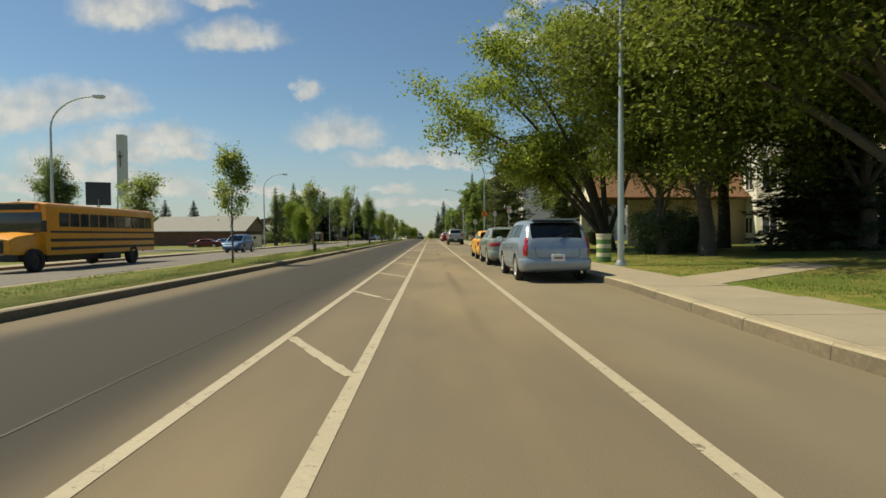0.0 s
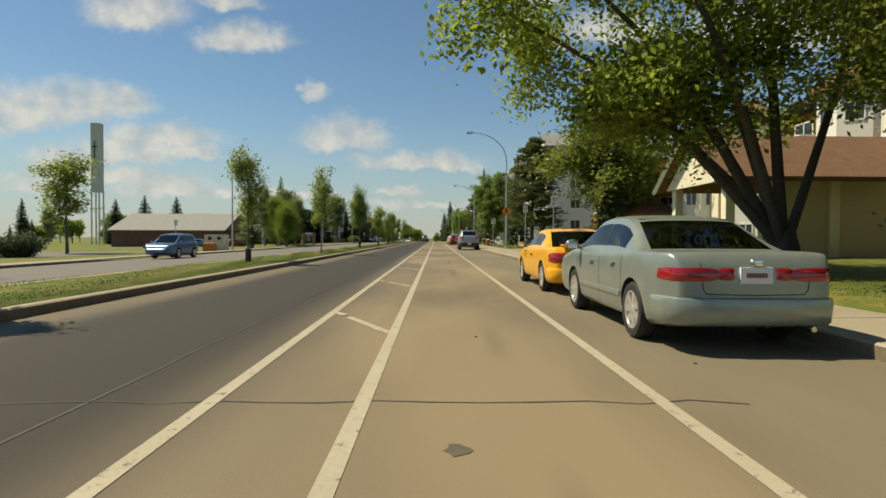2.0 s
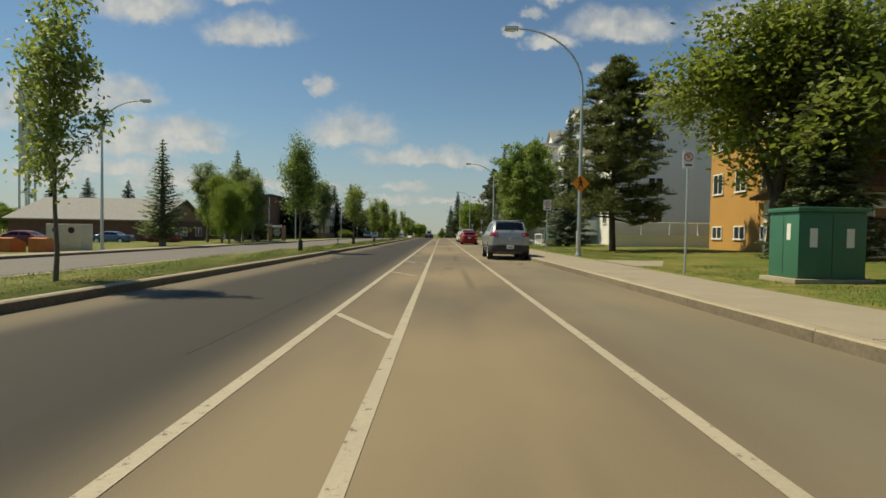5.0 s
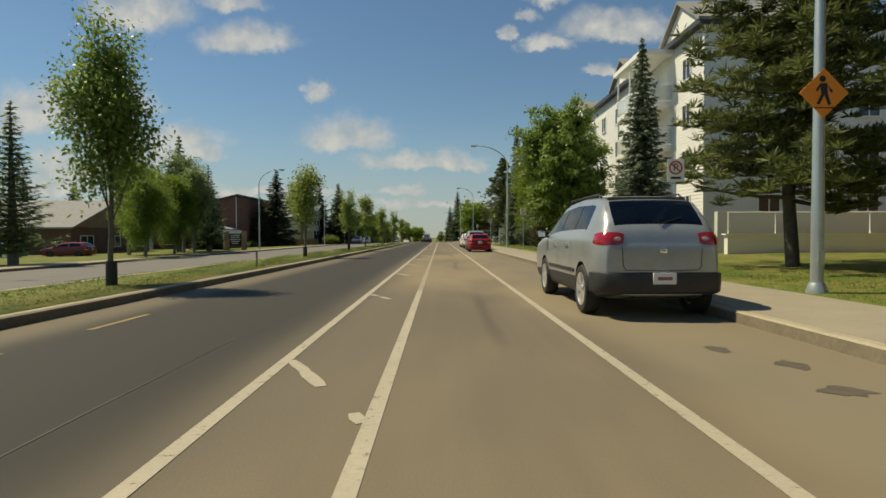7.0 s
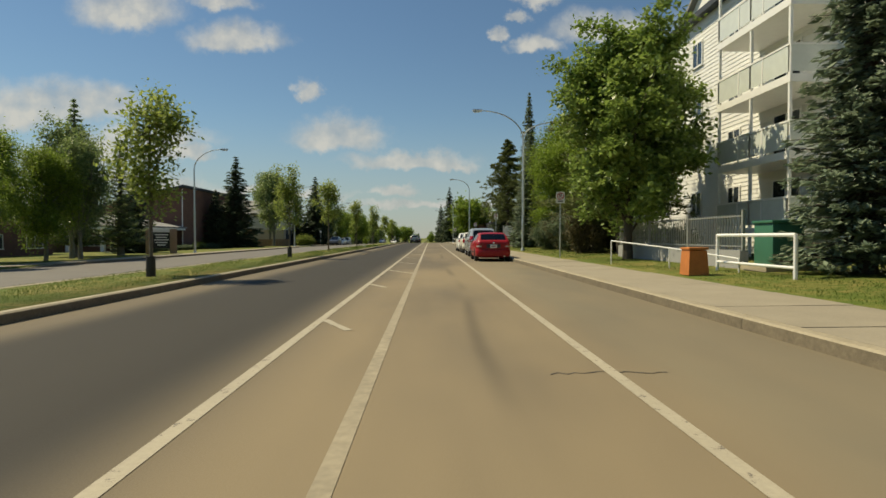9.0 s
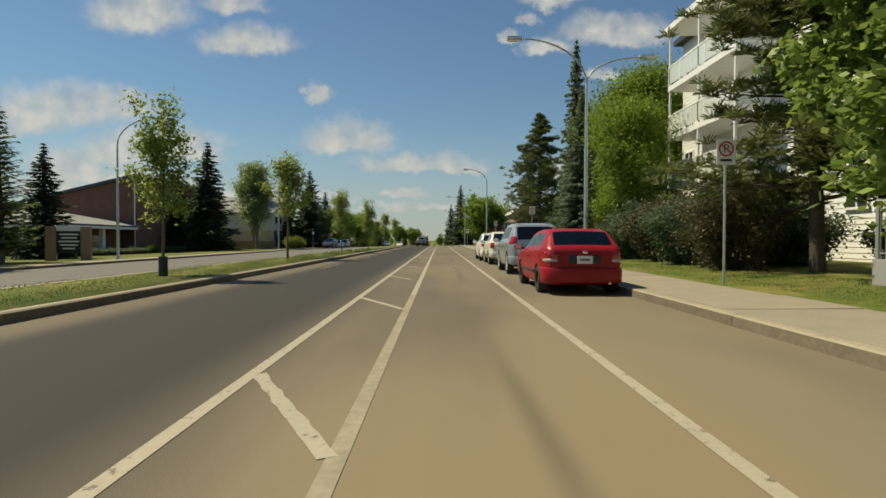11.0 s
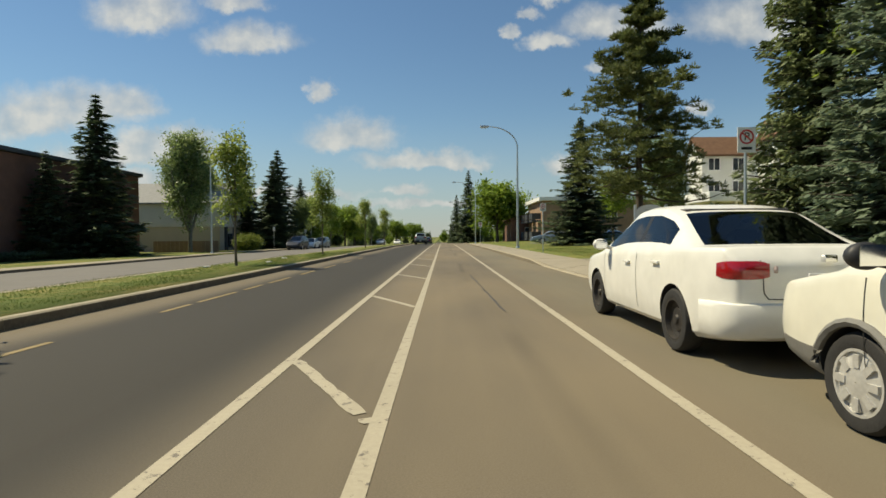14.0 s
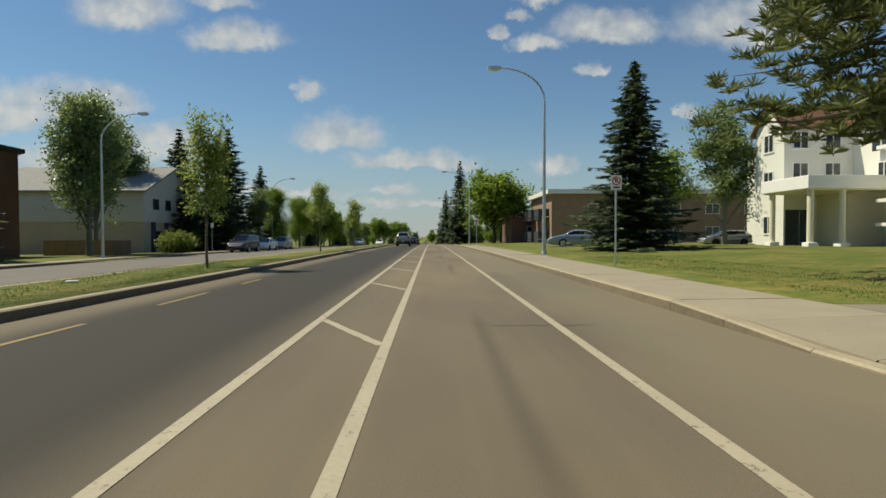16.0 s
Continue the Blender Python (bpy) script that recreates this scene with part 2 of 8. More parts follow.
def asphalt_mat():
    """Aged asphalt: stone grain, wheel tracks along the lanes, dusty gutters, patches and sealed cracks."""
    m = bpy.data.materials.new("asphalt")
    m.use_nodes = True
    t = m.node_tree
    b = t.nodes["Principled BSDF"]
    b.inputs["Roughness"].default_value = 0.82
    b.inputs["Specular IOR Level"].default_value = 0.3
    co = t.nodes.new("ShaderNodeTexCoord")

    def noise_at(scale, detail, stretch=(1, 1, 1), rough=0.5):
        mp = t.nodes.new("ShaderNodeMapping")
        mp.inputs["Scale"].default_value = stretch
        t.links.new(co.outputs["Object"], mp.inputs["Vector"])
        n = t.nodes.new("ShaderNodeTexNoise")
        n.inputs["Scale"].default_value = scale
        n.inputs["Detail"].default_value = detail
        n.inputs["Roughness"].default_value = rough
        t.links.new(mp.outputs[0], n.inputs["Vector"])
        return n.outputs["Fac"]

    def ramp(src, a, b_, lo, hi):
        n = t.nodes.new("ShaderNodeMapRange")
        n.inputs["From Min"].default_value = a
        n.inputs["From Max"].default_value = b_
        n.inputs["To Min"].default_value = lo
        n.inputs["To Max"].default_value = hi
        n.interpolation_type = "SMOOTHSTEP"
        t.links.new(src, n.inputs["Value"])
        return n.outputs[0]

    def math2(op, a, b_):
        n = t.nodes.new("ShaderNodeMath")
        n.operation = op
        for i, v in enumerate((a, b_)):
            if isinstance(v, (int, float)):
                n.inputs[i].default_value = v
            else:
                t.links.new(v, n.inputs[i])
        return n.outputs[0]

    def blend(f, a, b_):
        n = t.nodes.new("ShaderNodeMix")
        n.data_type = "RGBA"
        t.links.new(f, n.inputs["Factor"])
        for k, v in ((6, a), (7, b_)):
            if isinstance(v, tuple):
                n.inputs[k].default_value = (*v, 1)
            else:
                t.links.new(v, n.inputs[k])
        return n.outputs[2]

    grain = noise_at(95, 3, rough=0.7)
    blot = noise_at(0.55, 4, (1, 0.35, 1))
    streak = noise_at(2.6, 3, (1, 0.03, 1))
    dust = noise_at(0.16, 4, (1.6, 0.55, 1))
    col = blend(ramp(grain, 0.3, 0.7, 0, 1), (0.088, 0.074, 0.055), (0.145, 0.124, 0.092))
    col = blend(ramp(blot, 0.35, 0.7, 0, 0.35), col, (0.066, 0.055, 0.041))
    col = blend(ramp(streak, 0.45, 0.72, 0, 0.35), col, (0.155, 0.129, 0.090))
    sep = t.nodes.new("ShaderNodeSeparateXYZ")
    t.links.new(co.outputs["Object"], sep.inputs[0])
    # the driving lane is darker, the bike lane and the gutters sandier
    lane = math2("MULTIPLY", ramp(sep.outputs["X"], -1.2, -2.4, 0, 1), ramp(sep.outputs["X"], -5.4, -4.6, 0, 1))
    col = blend(math2("MULTIPLY", lane, 0.9), col, (0.027, 0.025, 0.021))
    sand = math2("MULTIPLY", ramp(sep.outputs["X"], -2.2, -0.9, 0, 1), ramp(dust, 0.36, 0.62, 0.15, 0.75))
    sand = math2("MULTIPLY", sand, ramp(sep.outputs["Y"], 86, 112, 1, 0.55))
    col = blend(sand, col, (0.262, 0.205, 0.122))
    park = math2("MULTIPLY", ramp(sep.outputs["X"], 1.4, 2.3, 0, 0.55), ramp(blot, 0.3, 0.65, 0.55, 1))
    col = blend(park, col, (0.176, 0.160, 0.112))
    gut = math2("MAXIMUM", ramp(sep.outputs["X"], -4.4, -5.3, 0, 0.65), ramp(sep.outputs["X"], 2.9, 3.8, 0, 0.5))
    col = blend(math2("MULTIPLY", gut, ramp(blot, 0.3, 0.6, 0.5, 1)), col, (0.165, 0.134, 0.086))
    # a worn tyre line
    w = t.nodes.new("ShaderNodeMath")
    w.operation = "ABSOLUTE"
    t.links.new(math2("ADD", math2("SUBTRACT", sep.outputs["X"], 0.52), math2("MULTIPLY", math2("SUBTRACT", noise_at(0.05, 2, (0.01, 1, 1)), 0.5), 0.9)), w.inputs[0])
    tyre = math2("MULTIPLY", ramp(w.outputs[0], 0.16, 0.0, 0, 0.4), ramp(noise_at(0.12, 2, (0.01, 1, 1)), 0.45, 0.6, 0, 1))
    col = blend(tyre, col, (0.047, 0.040, 0.030))
    w2 = t.nodes.new("ShaderNodeMath")
    w2.operation = "ABSOLUTE"
    t.links.new(math2("ADD", math2("ADD", sep.outputs["X"], 2.42), math2("MULTIPLY", math2("SUBTRACT", noise_at(0.09, 2, (0.01, 1, 1)), 0.5), 0.35)), w2.inputs[0])
    seam = math2("MULTIPLY", ramp(w2.outputs[0], 0.05, 0.015, 0, 0.6), ramp(noise_at(0.3, 2, (0.01, 1, 1)), 0.4, 0.5, 0, 1))
    col = blend(seam, col, (0.034, 0.029, 0.023))
    t.links.new(col, b.inputs["Base Color"])
    bp = t.nodes.new("ShaderNodeBump")
    bp.inputs["Strength"].default_value = 0.35
    bp.inputs["Distance"].default_value = 0.006
    t.links.new(grain, bp.inputs["Height"])
    t.links.new(bp.outputs[0], b.inputs["Normal"])
    MATS["asphalt"] = m
    return m


def linepaint_mat():
    """White road paint, worn through in flecks and grey with dust."""
    m = mat("line_paint", (0.36, 0.32, 0.235), 0.7, var=0.14, scale=1.2, fine=30, bump=0.15, bump_scale=90)
    t = m.node_tree
    co = t.nodes.new("ShaderNodeTexCoord")
    n = t.nodes.new("ShaderNodeTexNoise")
    n.inputs["Scale"].default_value = 9
    n.inputs["Detail"].default_value = 6
    n.inputs["Roughness"].default_value = 0.75
    t.links.new(co.outputs["Object"], n.inputs["Vector"])
    mr = t.nodes.new("ShaderNodeMapRange")
    mr.inputs["From Min"].default_value = 0.36
    mr.inputs["From Max"].default_value = 0.42
    t.links.new(n.outputs["Fac"], mr.inputs["Value"])
    b = t.nodes["Principled BSDF"]
    src = b.inputs["Base Color"].links[0].from_socket
    mix = t.nodes.new("ShaderNodeMix")
    mix.data_type = "RGBA"
    t.links.new(mr.outputs[0], mix.inputs["Factor"])
    mix.inputs[6].default_value = (0.13, 0.113, 0.09, 1)
    t.links.new(src, mix.inputs[7])
    t.links.new(mix.outputs[2], b.inputs["Base Color"])
    return m


def grass_mat(name, lo, hi, dry):
    m = bpy.data.materials.new(name)
    m.use_nodes = True
    t = m.node_tree
    b = t.nodes["Principled BSDF"]
    b.inputs["Roughness"].default_value = 0.85
    b.inputs["Specular IOR Level"].default_value = 0.2
    co = t.nodes.new("ShaderNodeTexCoord")
    outs = []
    for s, d in ((0.35, 5), (3.5, 4), (45, 3)):
        n = t.nodes.new("ShaderNodeTexNoise")
        n.inputs["Scale"].default_value = s
        n.inputs["Detail"].default_value = d
        n.inputs["Roughness"].default_value = 0.65
        t.links.new(co.outputs["Object"], n.inputs["Vector"])
        outs.append(n.outputs["Fac"])
    f = t.nodes.new("ShaderNodeMapRange")
    t.links.new(outs[2], f.inputs["Value"])
    f.inputs["From Min"].default_value = 0.3
    f.inputs["From Max"].default_value = 0.7
    m1 = t.nodes.new("ShaderNodeMix")
    m1.data_type = "RGBA"
    m1.inputs[6].default_value = (*lo, 1)
    m1.inputs[7].default_value = (*hi, 1)
    t.links.new(f.outputs[0], m1.inputs["Factor"])
    add = t.nodes.new("ShaderNodeMath")
    add.operation = "MULTIPLY"
    t.links.new(outs[0], add.inputs[0])
    t.links.new(outs[1], add.inputs[1])
    g = t.nodes.new("ShaderNodeMapRange")
    t.links.new(add.outputs[0], g.inputs["Value"])
    g.inputs["From Min"].default_value = 0.2
    g.inputs["From Max"].default_value = 0.36
    m2 = t.nodes.new("ShaderNodeMix")
    m2.data_type = "RGBA"
    t.links.new(g.outputs[0], m2.inputs["Factor"])
    t.links.new(m1.outputs[2], m2.inputs[6])
    m2.inputs[7].default_value = (*dry, 1)
    t.links.new(m2.outputs[2], b.inputs["Base Color"])
    bp = t.nodes.new("ShaderNodeBump")
    bp.inputs["Strength"].default_value = 0.8
    bp.inputs["Distance"].default_value = 0.03
    t.links.new(outs[2], bp.inputs["Height"])
    t.links.new(bp.outputs[0], b.inputs["Normal"])
    MATS[name] = m
    return m


asphalt_mat()
linepaint_mat()
mat("line_faded", (0.285, 0.245, 0.17), 0.8, var=0.3, scale=1.5, fine=12, bump=0.2)
mat("grey_plastic", (0.17, 0.165, 0.15), 0.7, var=0.15, scale=6)
grass_mat("grass", (0.050, 0.082, 0.012), (0.128, 0.165, 0.03), (0.215, 0.185, 0.055))
mat("yellow_line", (0.23, 0.165, 0.058), 0.7, var=0.3, scale=4, fine=20)
mat("concrete", (0.275, 0.24, 0.175), 0.85, var=0.16, scale=1.3, fine=35, bump=0.25, bump_scale=80, rand=0.12)
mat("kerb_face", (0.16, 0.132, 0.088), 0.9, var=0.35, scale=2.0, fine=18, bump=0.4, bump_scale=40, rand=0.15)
mat("drive_concrete", (0.215, 0.195, 0.15), 0.88, var=0.3, scale=0.6, fine=30, bump=0.3, bump_scale=70)
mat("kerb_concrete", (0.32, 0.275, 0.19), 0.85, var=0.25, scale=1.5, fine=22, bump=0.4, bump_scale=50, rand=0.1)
mat("far_asphalt", (0.13, 0.12, 0.105), 0.85, var=0.2, scale=0.8, fine=40)
mat("stain", (0.085, 0.072, 0.052), 0.8, var=0.3, scale=9, fine=60)
mat("tar", (0.046, 0.042, 0.036), 0.6, var=0.3, scale=5)
mat("steel_pole", (0.50, 0.54, 0.53), 0.42, 0.75, var=0.12, scale=4, fine=60, bump=0.08)
mat("sign_back", (0.62, 0.63, 0.62), 0.4, 0.6, var=0.08)
mat("sign_white", (0.80, 0.80, 0.78), 0.45, var=0.05)
mat("sign_orange", (0.85, 0.26, 0.012), 0.4, var=0.06)
mat("black_paint", (0.012, 0.012, 0.012), 0.5, var=0.2)
mat("sign_red", (0.55, 0.03, 0.03), 0.45, var=0.1)
mat("rubber", (0.022, 0.021, 0.02), 0.8, var=0.3, scale=12, fine=60, bump=0.2)
mat("dark_plastic", (0.025, 0.025, 0.026), 0.55, var=0.25, scale=8, bump=0.08)
mat("seat_cloth", (0.10, 0.095, 0.09), 0.9, var=0.2, scale=10)
mat("alloy", (0.78, 0.78, 0.76), 0.3, 0.8, var=0.12, scale=12, bump=0.03)
mat("steel_wheel", (0.06, 0.055, 0.05), 0.5, 0.6, var=0.3, scale=14)
mat("hubcap", (0.48, 0.47, 0.44), 0.45, 0.3, var=0.15, scale=12, bump=0.03)
mat("chrome", (0.75, 0.75, 0.75), 0.15, 1.0, var=0.05, bump=0.0)
mat("plate_white", (0.72, 0.71, 0.68), 0.5, var=0.06, scale=20)
mat("plate_text", (0.22, 0.10, 0.10), 0.5, var=0.1)
mat("tail_red", (0.30, 0.006, 0.010), 0.12, var=0.3, scale=25, fine=70, coat=0.8, bump=0.03)
mat("tail_clear", (0.42, 0.33, 0.30), 0.15, var=0.1, coat=0.6)
mat("lamp_clear", (0.72, 0.74, 0.76), 0.12, 0.2, var=0.1, coat=0.8)
mat("amber", (0.75, 0.22, 0.02), 0.2, var=0.15, coat=0.6)
glassmat("car_glass", (0.2, 0.225, 0.21), ior=1.58)
glassmat("pane_glass", (0.42, 0.46, 0.46))
mat("bark", (0.075, 0.06, 0.045), 0.9, var=0.45, scale=6, fine=25, bump=0.8, bump_scale=18)
mat("bark_young", (0.14, 0.115, 0.085), 0.9, var=0.3, scale=10, fine=35, bump=0.4, bump_scale=30)
mat("bark_poplar", (0.17, 0.165, 0.13), 0.9, var=0.35, scale=5, fine=30, bump=0.5, bump_scale=20)
leafmat("leaf_young", (0.164, 0.224, 0.049), (0.401, 0.463, 0.125), 0.5)
leafmat("leaf_bright", (0.115, 0.185, 0.026), (0.30, 0.40, 0.06), 0.5)
# one elm green twice: darkened for the grove's shade, brightened for the sunlit elm
leafmat("leaf_elm_shade", (0.095, 0.13, 0.023), (0.22, 0.26, 0.048), 0.5)
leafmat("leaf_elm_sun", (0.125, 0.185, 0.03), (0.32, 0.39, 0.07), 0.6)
leafmat("leaf_maple", (0.119, 0.189, 0.041), (0.297, 0.392, 0.099), 0.45, 0.4)
leafmat("leaf_poplar", (0.11, 0.165, 0.055), (0.31, 0.385, 0.15), 0.5, 0.4)
leafmat("leaf_olive", (0.10, 0.14, 0.025), (0.27, 0.32, 0.06), 0.5)
leafmat("needle_dark", (0.05, 0.08, 0.042), (0.165, 0.215, 0.11), 0.35, 0.6)
leafmat("needle_blue", (0.09, 0.135, 0.09), (0.26, 0.32, 0.21), 0.4, 0.6)
leafmat("needle_pine", (0.07, 0.095, 0.03), (0.19, 0.215, 0.07), 0.35, 0.6)
leafmat("needle_sun", (0.075, 0.105, 0.045), (0.21, 0.25, 0.11), 0.4, 0.6)
leafmat("needle_brown", (0.05, 0.05, 0.022), (0.135, 0.115, 0.05), 0.3, 0.6)
leafmat("blade", (0.052, 0.095, 0.014), (0.125, 0.172, 0.03), 0.4, 0.6)
leafmat("leaf_red", (0.074, 0.049, 0.028), (0.149, 0.084, 0.049), 0.25)

# ---------------------------------------------------------------- mesh helpers
def gz(x, y):
    """Height of the natural surface: the far side of the street lies lower, and the street drops away at its end."""
    z = 0.0
    if x < -6:
        z = -0.03 * min(-6 - x, 16) - 0.012 * max(0, min(-22 - x, 40))
    if x > 5.8:
        z = 0.03 * min(x - 5.8, 9)
    if y > 150:
        d = min(y - 150, 170)
        z -= d * d / 14000 + max(0, min(y, 420) - 320) * 0.024
    return z


def as_mesh(name, bm, material, smooth=35):
    me = bpy.data.meshes.new(name)
    bmesh.ops.recalc_face_normals(bm, faces=bm.faces[:])
    if smooth:
        lim = radians(smooth)
        for f in bm.faces:
            f.smooth = True
        for e in bm.edges:
            e.smooth = len(e.link_faces) == 2 and e.calc_face_angle(3.0) < lim
    bm.to_mesh(me)
    bm.free()
    for mm in (material if isinstance(material, (list, tuple)) else [material]):
        me.materials.append(MATS[mm] if isinstance(mm, str) else mm)
    return me


def part(name, bm, material, parent=None, label="", m=None, smooth=35):
    """Links a bmesh, or a finished mesh, as one object under its thing."""
    me = bm if isinstance(bm, bpy.types.Mesh) else as_mesh(name, bm, material, smooth)
    ob = new(name, me)
    if parent is not None:
        ob.parent = parent
    if m is not None:
        ob.matrix_basis = m
    if label:
        tagged(ob, label)
    return ob


def thing(name, label, category, m=None, group="", kind=""):
    ob = new(name)
    if m is not None:
        ob.matrix_basis = m
    return tagged(ob, label, category, group, kind)


def add_box(bm, x0, x1, y0, y1, z0, z1, bevel=0.0, m=None):
    vs = [bm.verts.new((x, y, z)) for x in (x0, x1) for y in (y0, y1) for z in (z0, z1)]
    fs = [bm.faces.new([vs[i] for i in f]) for f in
          ((0, 1, 3, 2), (4, 6, 7, 5), (0, 4, 5, 1), (2, 3, 7, 6), (0, 2, 6, 4), (1, 5, 7, 3))]
    if m is not None:
        bmesh.ops.transform(bm, matrix=m, verts=vs)
    if bevel:
        es = list({e for f in fs for e in f.edges})
        bmesh.ops.bevel(bm, geom=es, offset=bevel, segments=2, affect="EDGES", profile=0.6)
    return bm


def boxm(x0, x1, y0, y1, z0, z1, bevel=0.0, m=None):
    return add_box(bmesh.new(), x0, x1, y0, y1, z0, z1, bevel, m)


def add_tube(bm, pts, radii, sides=8, cap=True):
    """A tapered tube along points."""
    pts = [Vector(p) for p in pts]
    rings = []
    for i, p in enumerate(pts):
        d = (pts[min(i + 1, len(pts) - 1)] - pts[max(i - 1, 0)]).normalized()
        a = d.orthogonal().normalized() if abs(d.z) < 0.95 else Vector((1, 0, 0))
        a = (a - d * a.dot(d)).normalized()
        if abs(d.z) < 0.95:
            a = d.cross(Vector((0, 0, 1))).normalized()
        b = d.cross(a)
        r = radii[i] if isinstance(radii, (list, tuple)) else radii
        rings.append([bm.verts.new(p + (a * math.cos(2 * math.pi * k / sides) + b * math.sin(2 * math.pi * k / sides)) * r)
                      for k in range(sides)])
    for r0, r1 in zip(rings, rings[1:]):
        for k in range(sides):
            bm.faces.new((r0[k], r0[(k + 1) % sides], r1[(k + 1) % sides], r1[k]))
    if cap:
        bm.faces.new(rings[0][::-1])
        bm.faces.new(rings[-1])
    return bm


def tubem(pts, radii, sides=8):
    return add_tube(bmesh.new(), pts, radii, sides)


def add_lathe(bm, prof, sides=28, axis="x", closed=True):
    """Turns a profile of (radius, offset) about an axis."""
    rings = []
    for k in range(sides):
        a = 2 * math.pi * k / sides
        ring = []
        for r, o in prof:
            c, s = r * math.cos(a), r * math.sin(a)
            ring.append(bm.verts.new((o, c, s) if axis == "x" else (c, s, o)))
        rings.append(ring)
    n = len(prof)
    for k in range(sides):
        r0, r1 = rings[k], rings[(k + 1) % sides]
        for i in range(n if closed else n - 1):
            bm.faces.new((r0[i], r0[(i + 1) % n], r1[(i + 1) % n], r1[i]))
    return bm


def add_prism(bm, outline, depth, axis="x", at=0.0):
    """Extrudes an outline in the two other axes along the given one."""
    def put(p, o):
        return {"x": (o, p[0], p[1]), "y": (p[0], o, p[1]), "z": (p[0], p[1], o)}[axis]
    a = [bm.verts.new(put(p, at)) for p in outline]
    b = [bm.verts.new(put(p, at + depth)) for p in outline]
    bm.faces.new(a)
    bm.faces.new(b[::-1])
    for i in range(len(a)):
        j = (i + 1) % len(a)
        bm.faces.new((a[i], a[j], b[j], b[i]))
    return bm


def prism(outline, depth, axis="x", at=0.0):
    return add_prism(bmesh.new(), outline, depth, axis, at)


def letters(text, size, material, parent, m, name="lettering"):
    """Letters of the built-in font as a thin mesh."""
    cu = bpy.data.curves.new(name, "FONT")
    cu.body, cu.size, cu.extrude, cu.align_x, cu.align_y = text, size, 0.003, "CENTER", "CENTER"
    tmp = bpy.data.objects.new(name, cu)
    me = bpy.data.meshes.new_from_object(tmp)
    bpy.data.objects.remove(tmp)
    me.materials.clear()
    me.materials.append(MATS[material])
    return part(name, me, None, parent, m=m)


# ---------------------------------------------------------------- ground, road, kerbs
KERB_R, WALK_R = 3.98, 5.42
MED_R, MED_L = -5.68, -9.5
OPP_L = -20.6
YS = [-60, -30, -10, 0, 10, 20, 30, 40, 50, 60, 70, 80, 90, 100, 110, 120, 130, 140, 150, 160, 170, 180, 190, 200, 215, 230, 245,
      260, 280, 300, 320, 350, 380, 420]
XS_GROUND = [-2500, -600, -150, -62, -40, -30, -22, OPP_L - 0.17, OPP_L - 0.04, -14, MED_L + 0.04, MED_L + 0.17, -8, MED_R - 0.17, MED_R - 0.04, -1,
             KERB_R - 0.15, WALK_R - 0.3, WALK_R, 7, 9, 12, 14.8, 20, 40, 80, 200, 700, 2500]


def step_of(keys, y):
    for (a, u), (b, v) in zip(keys, keys[1:]):
        if y <= b:
            return u + (v - u) * max(0, (y - a) / (b - a))
    return keys[-1][1]


def kerb_x(y):
    return step_of([(-12, 3.5), (5.0, 3.5), (11.0, 3.95), (40, 3.93), (65, 3.76), (110, 3.72), (132, 3.42), (300, 3.4)], y)


def walk_x(y):
    return step_of([(-12, 5.45), (14, 5.5), (30, 5.72), (55, 6.02), (80, 5.96), (110, 5.8), (135, 5.35), (300, 5.3)], y)


def sheet(name, xs, ys, zf, material, smooth=True):
    vs, fs = [], []
    for y in ys:
        for x in xs:
            vs.append((x, y, zf(x, y)))
    n = len(xs)
    for j in range(len(ys) - 1):
        for i in range(n - 1):
            fs.append((j * n + i, j * n + i + 1, (j + 1) * n + i + 1, (j + 1) * n + i))
    me = bpy.data.meshes.new(name)
    me.from_pydata(vs, [], fs)
    me.materials.append(MATS[material])
    for p in me.polygons:
        p.use_smooth = smooth
    return new(name, me)


def ground_z(x, y):
    low = (MED_R - 0.1 < x < WALK_R - 0.1) or (OPP_L - 0.1 < x < MED_L + 0.1)
    return gz(x, y) + (-0.35 if low else 0.14)


tagged(sheet("ground", XS_GROUND, [-2500, -400] + YS + [600, 1000, 3500], ground_z, "grass"),
       "mown city lawn, green with dry yellow patches", "lawn", kind="structure")
tagged(sheet("road", [MED_R - 0.05, -4, -2, 0, 2, KERB_R + 0.05], YS + [600], lambda x, y: gz(x, y), "asphalt"),
       "aged brown-grey asphalt street with sandy gutters", "road", kind="structure")
tagged(sheet("road_far_side", [OPP_L - 0.05, -17, -13, MED_L + 0.05], YS + [600], lambda x, y: gz(x, y), "far_asphalt"),
       "pale grey asphalt carriageway beyond the grass median", "road", kind="structure")


def strip(name, x0, x1, y0, y1, material, dz=0.004, step=10, zf=None):
    """A thin painted or laid strip that follows the surface."""
    ys = sorted({y0, y1, *[y for y in YS if y0 < y < y1]})
    zf = zf or gz
    return sheet(name, [x0, x1], ys, lambda x, y: zf(x, y) + dz, material)


LINE1, LINE2, LINE3 = -1.60, -0.585, 1.435
for lx, y0, y1, m in ((LINE1, -40, 300, "line_paint"), (LINE2, -40, 67.5, "line_paint"), (LINE2, 67.5, 97, "line_faded"), (LINE2, 97, 300, "line_paint"), (LINE3, -40, 300, "line_paint")):
    tagged(strip("lane_line", lx - 0.055, lx + 0.055, y0, y1, m), "worn white painted lane line on asphalt", "road marking",
           "lane lines", "structure")
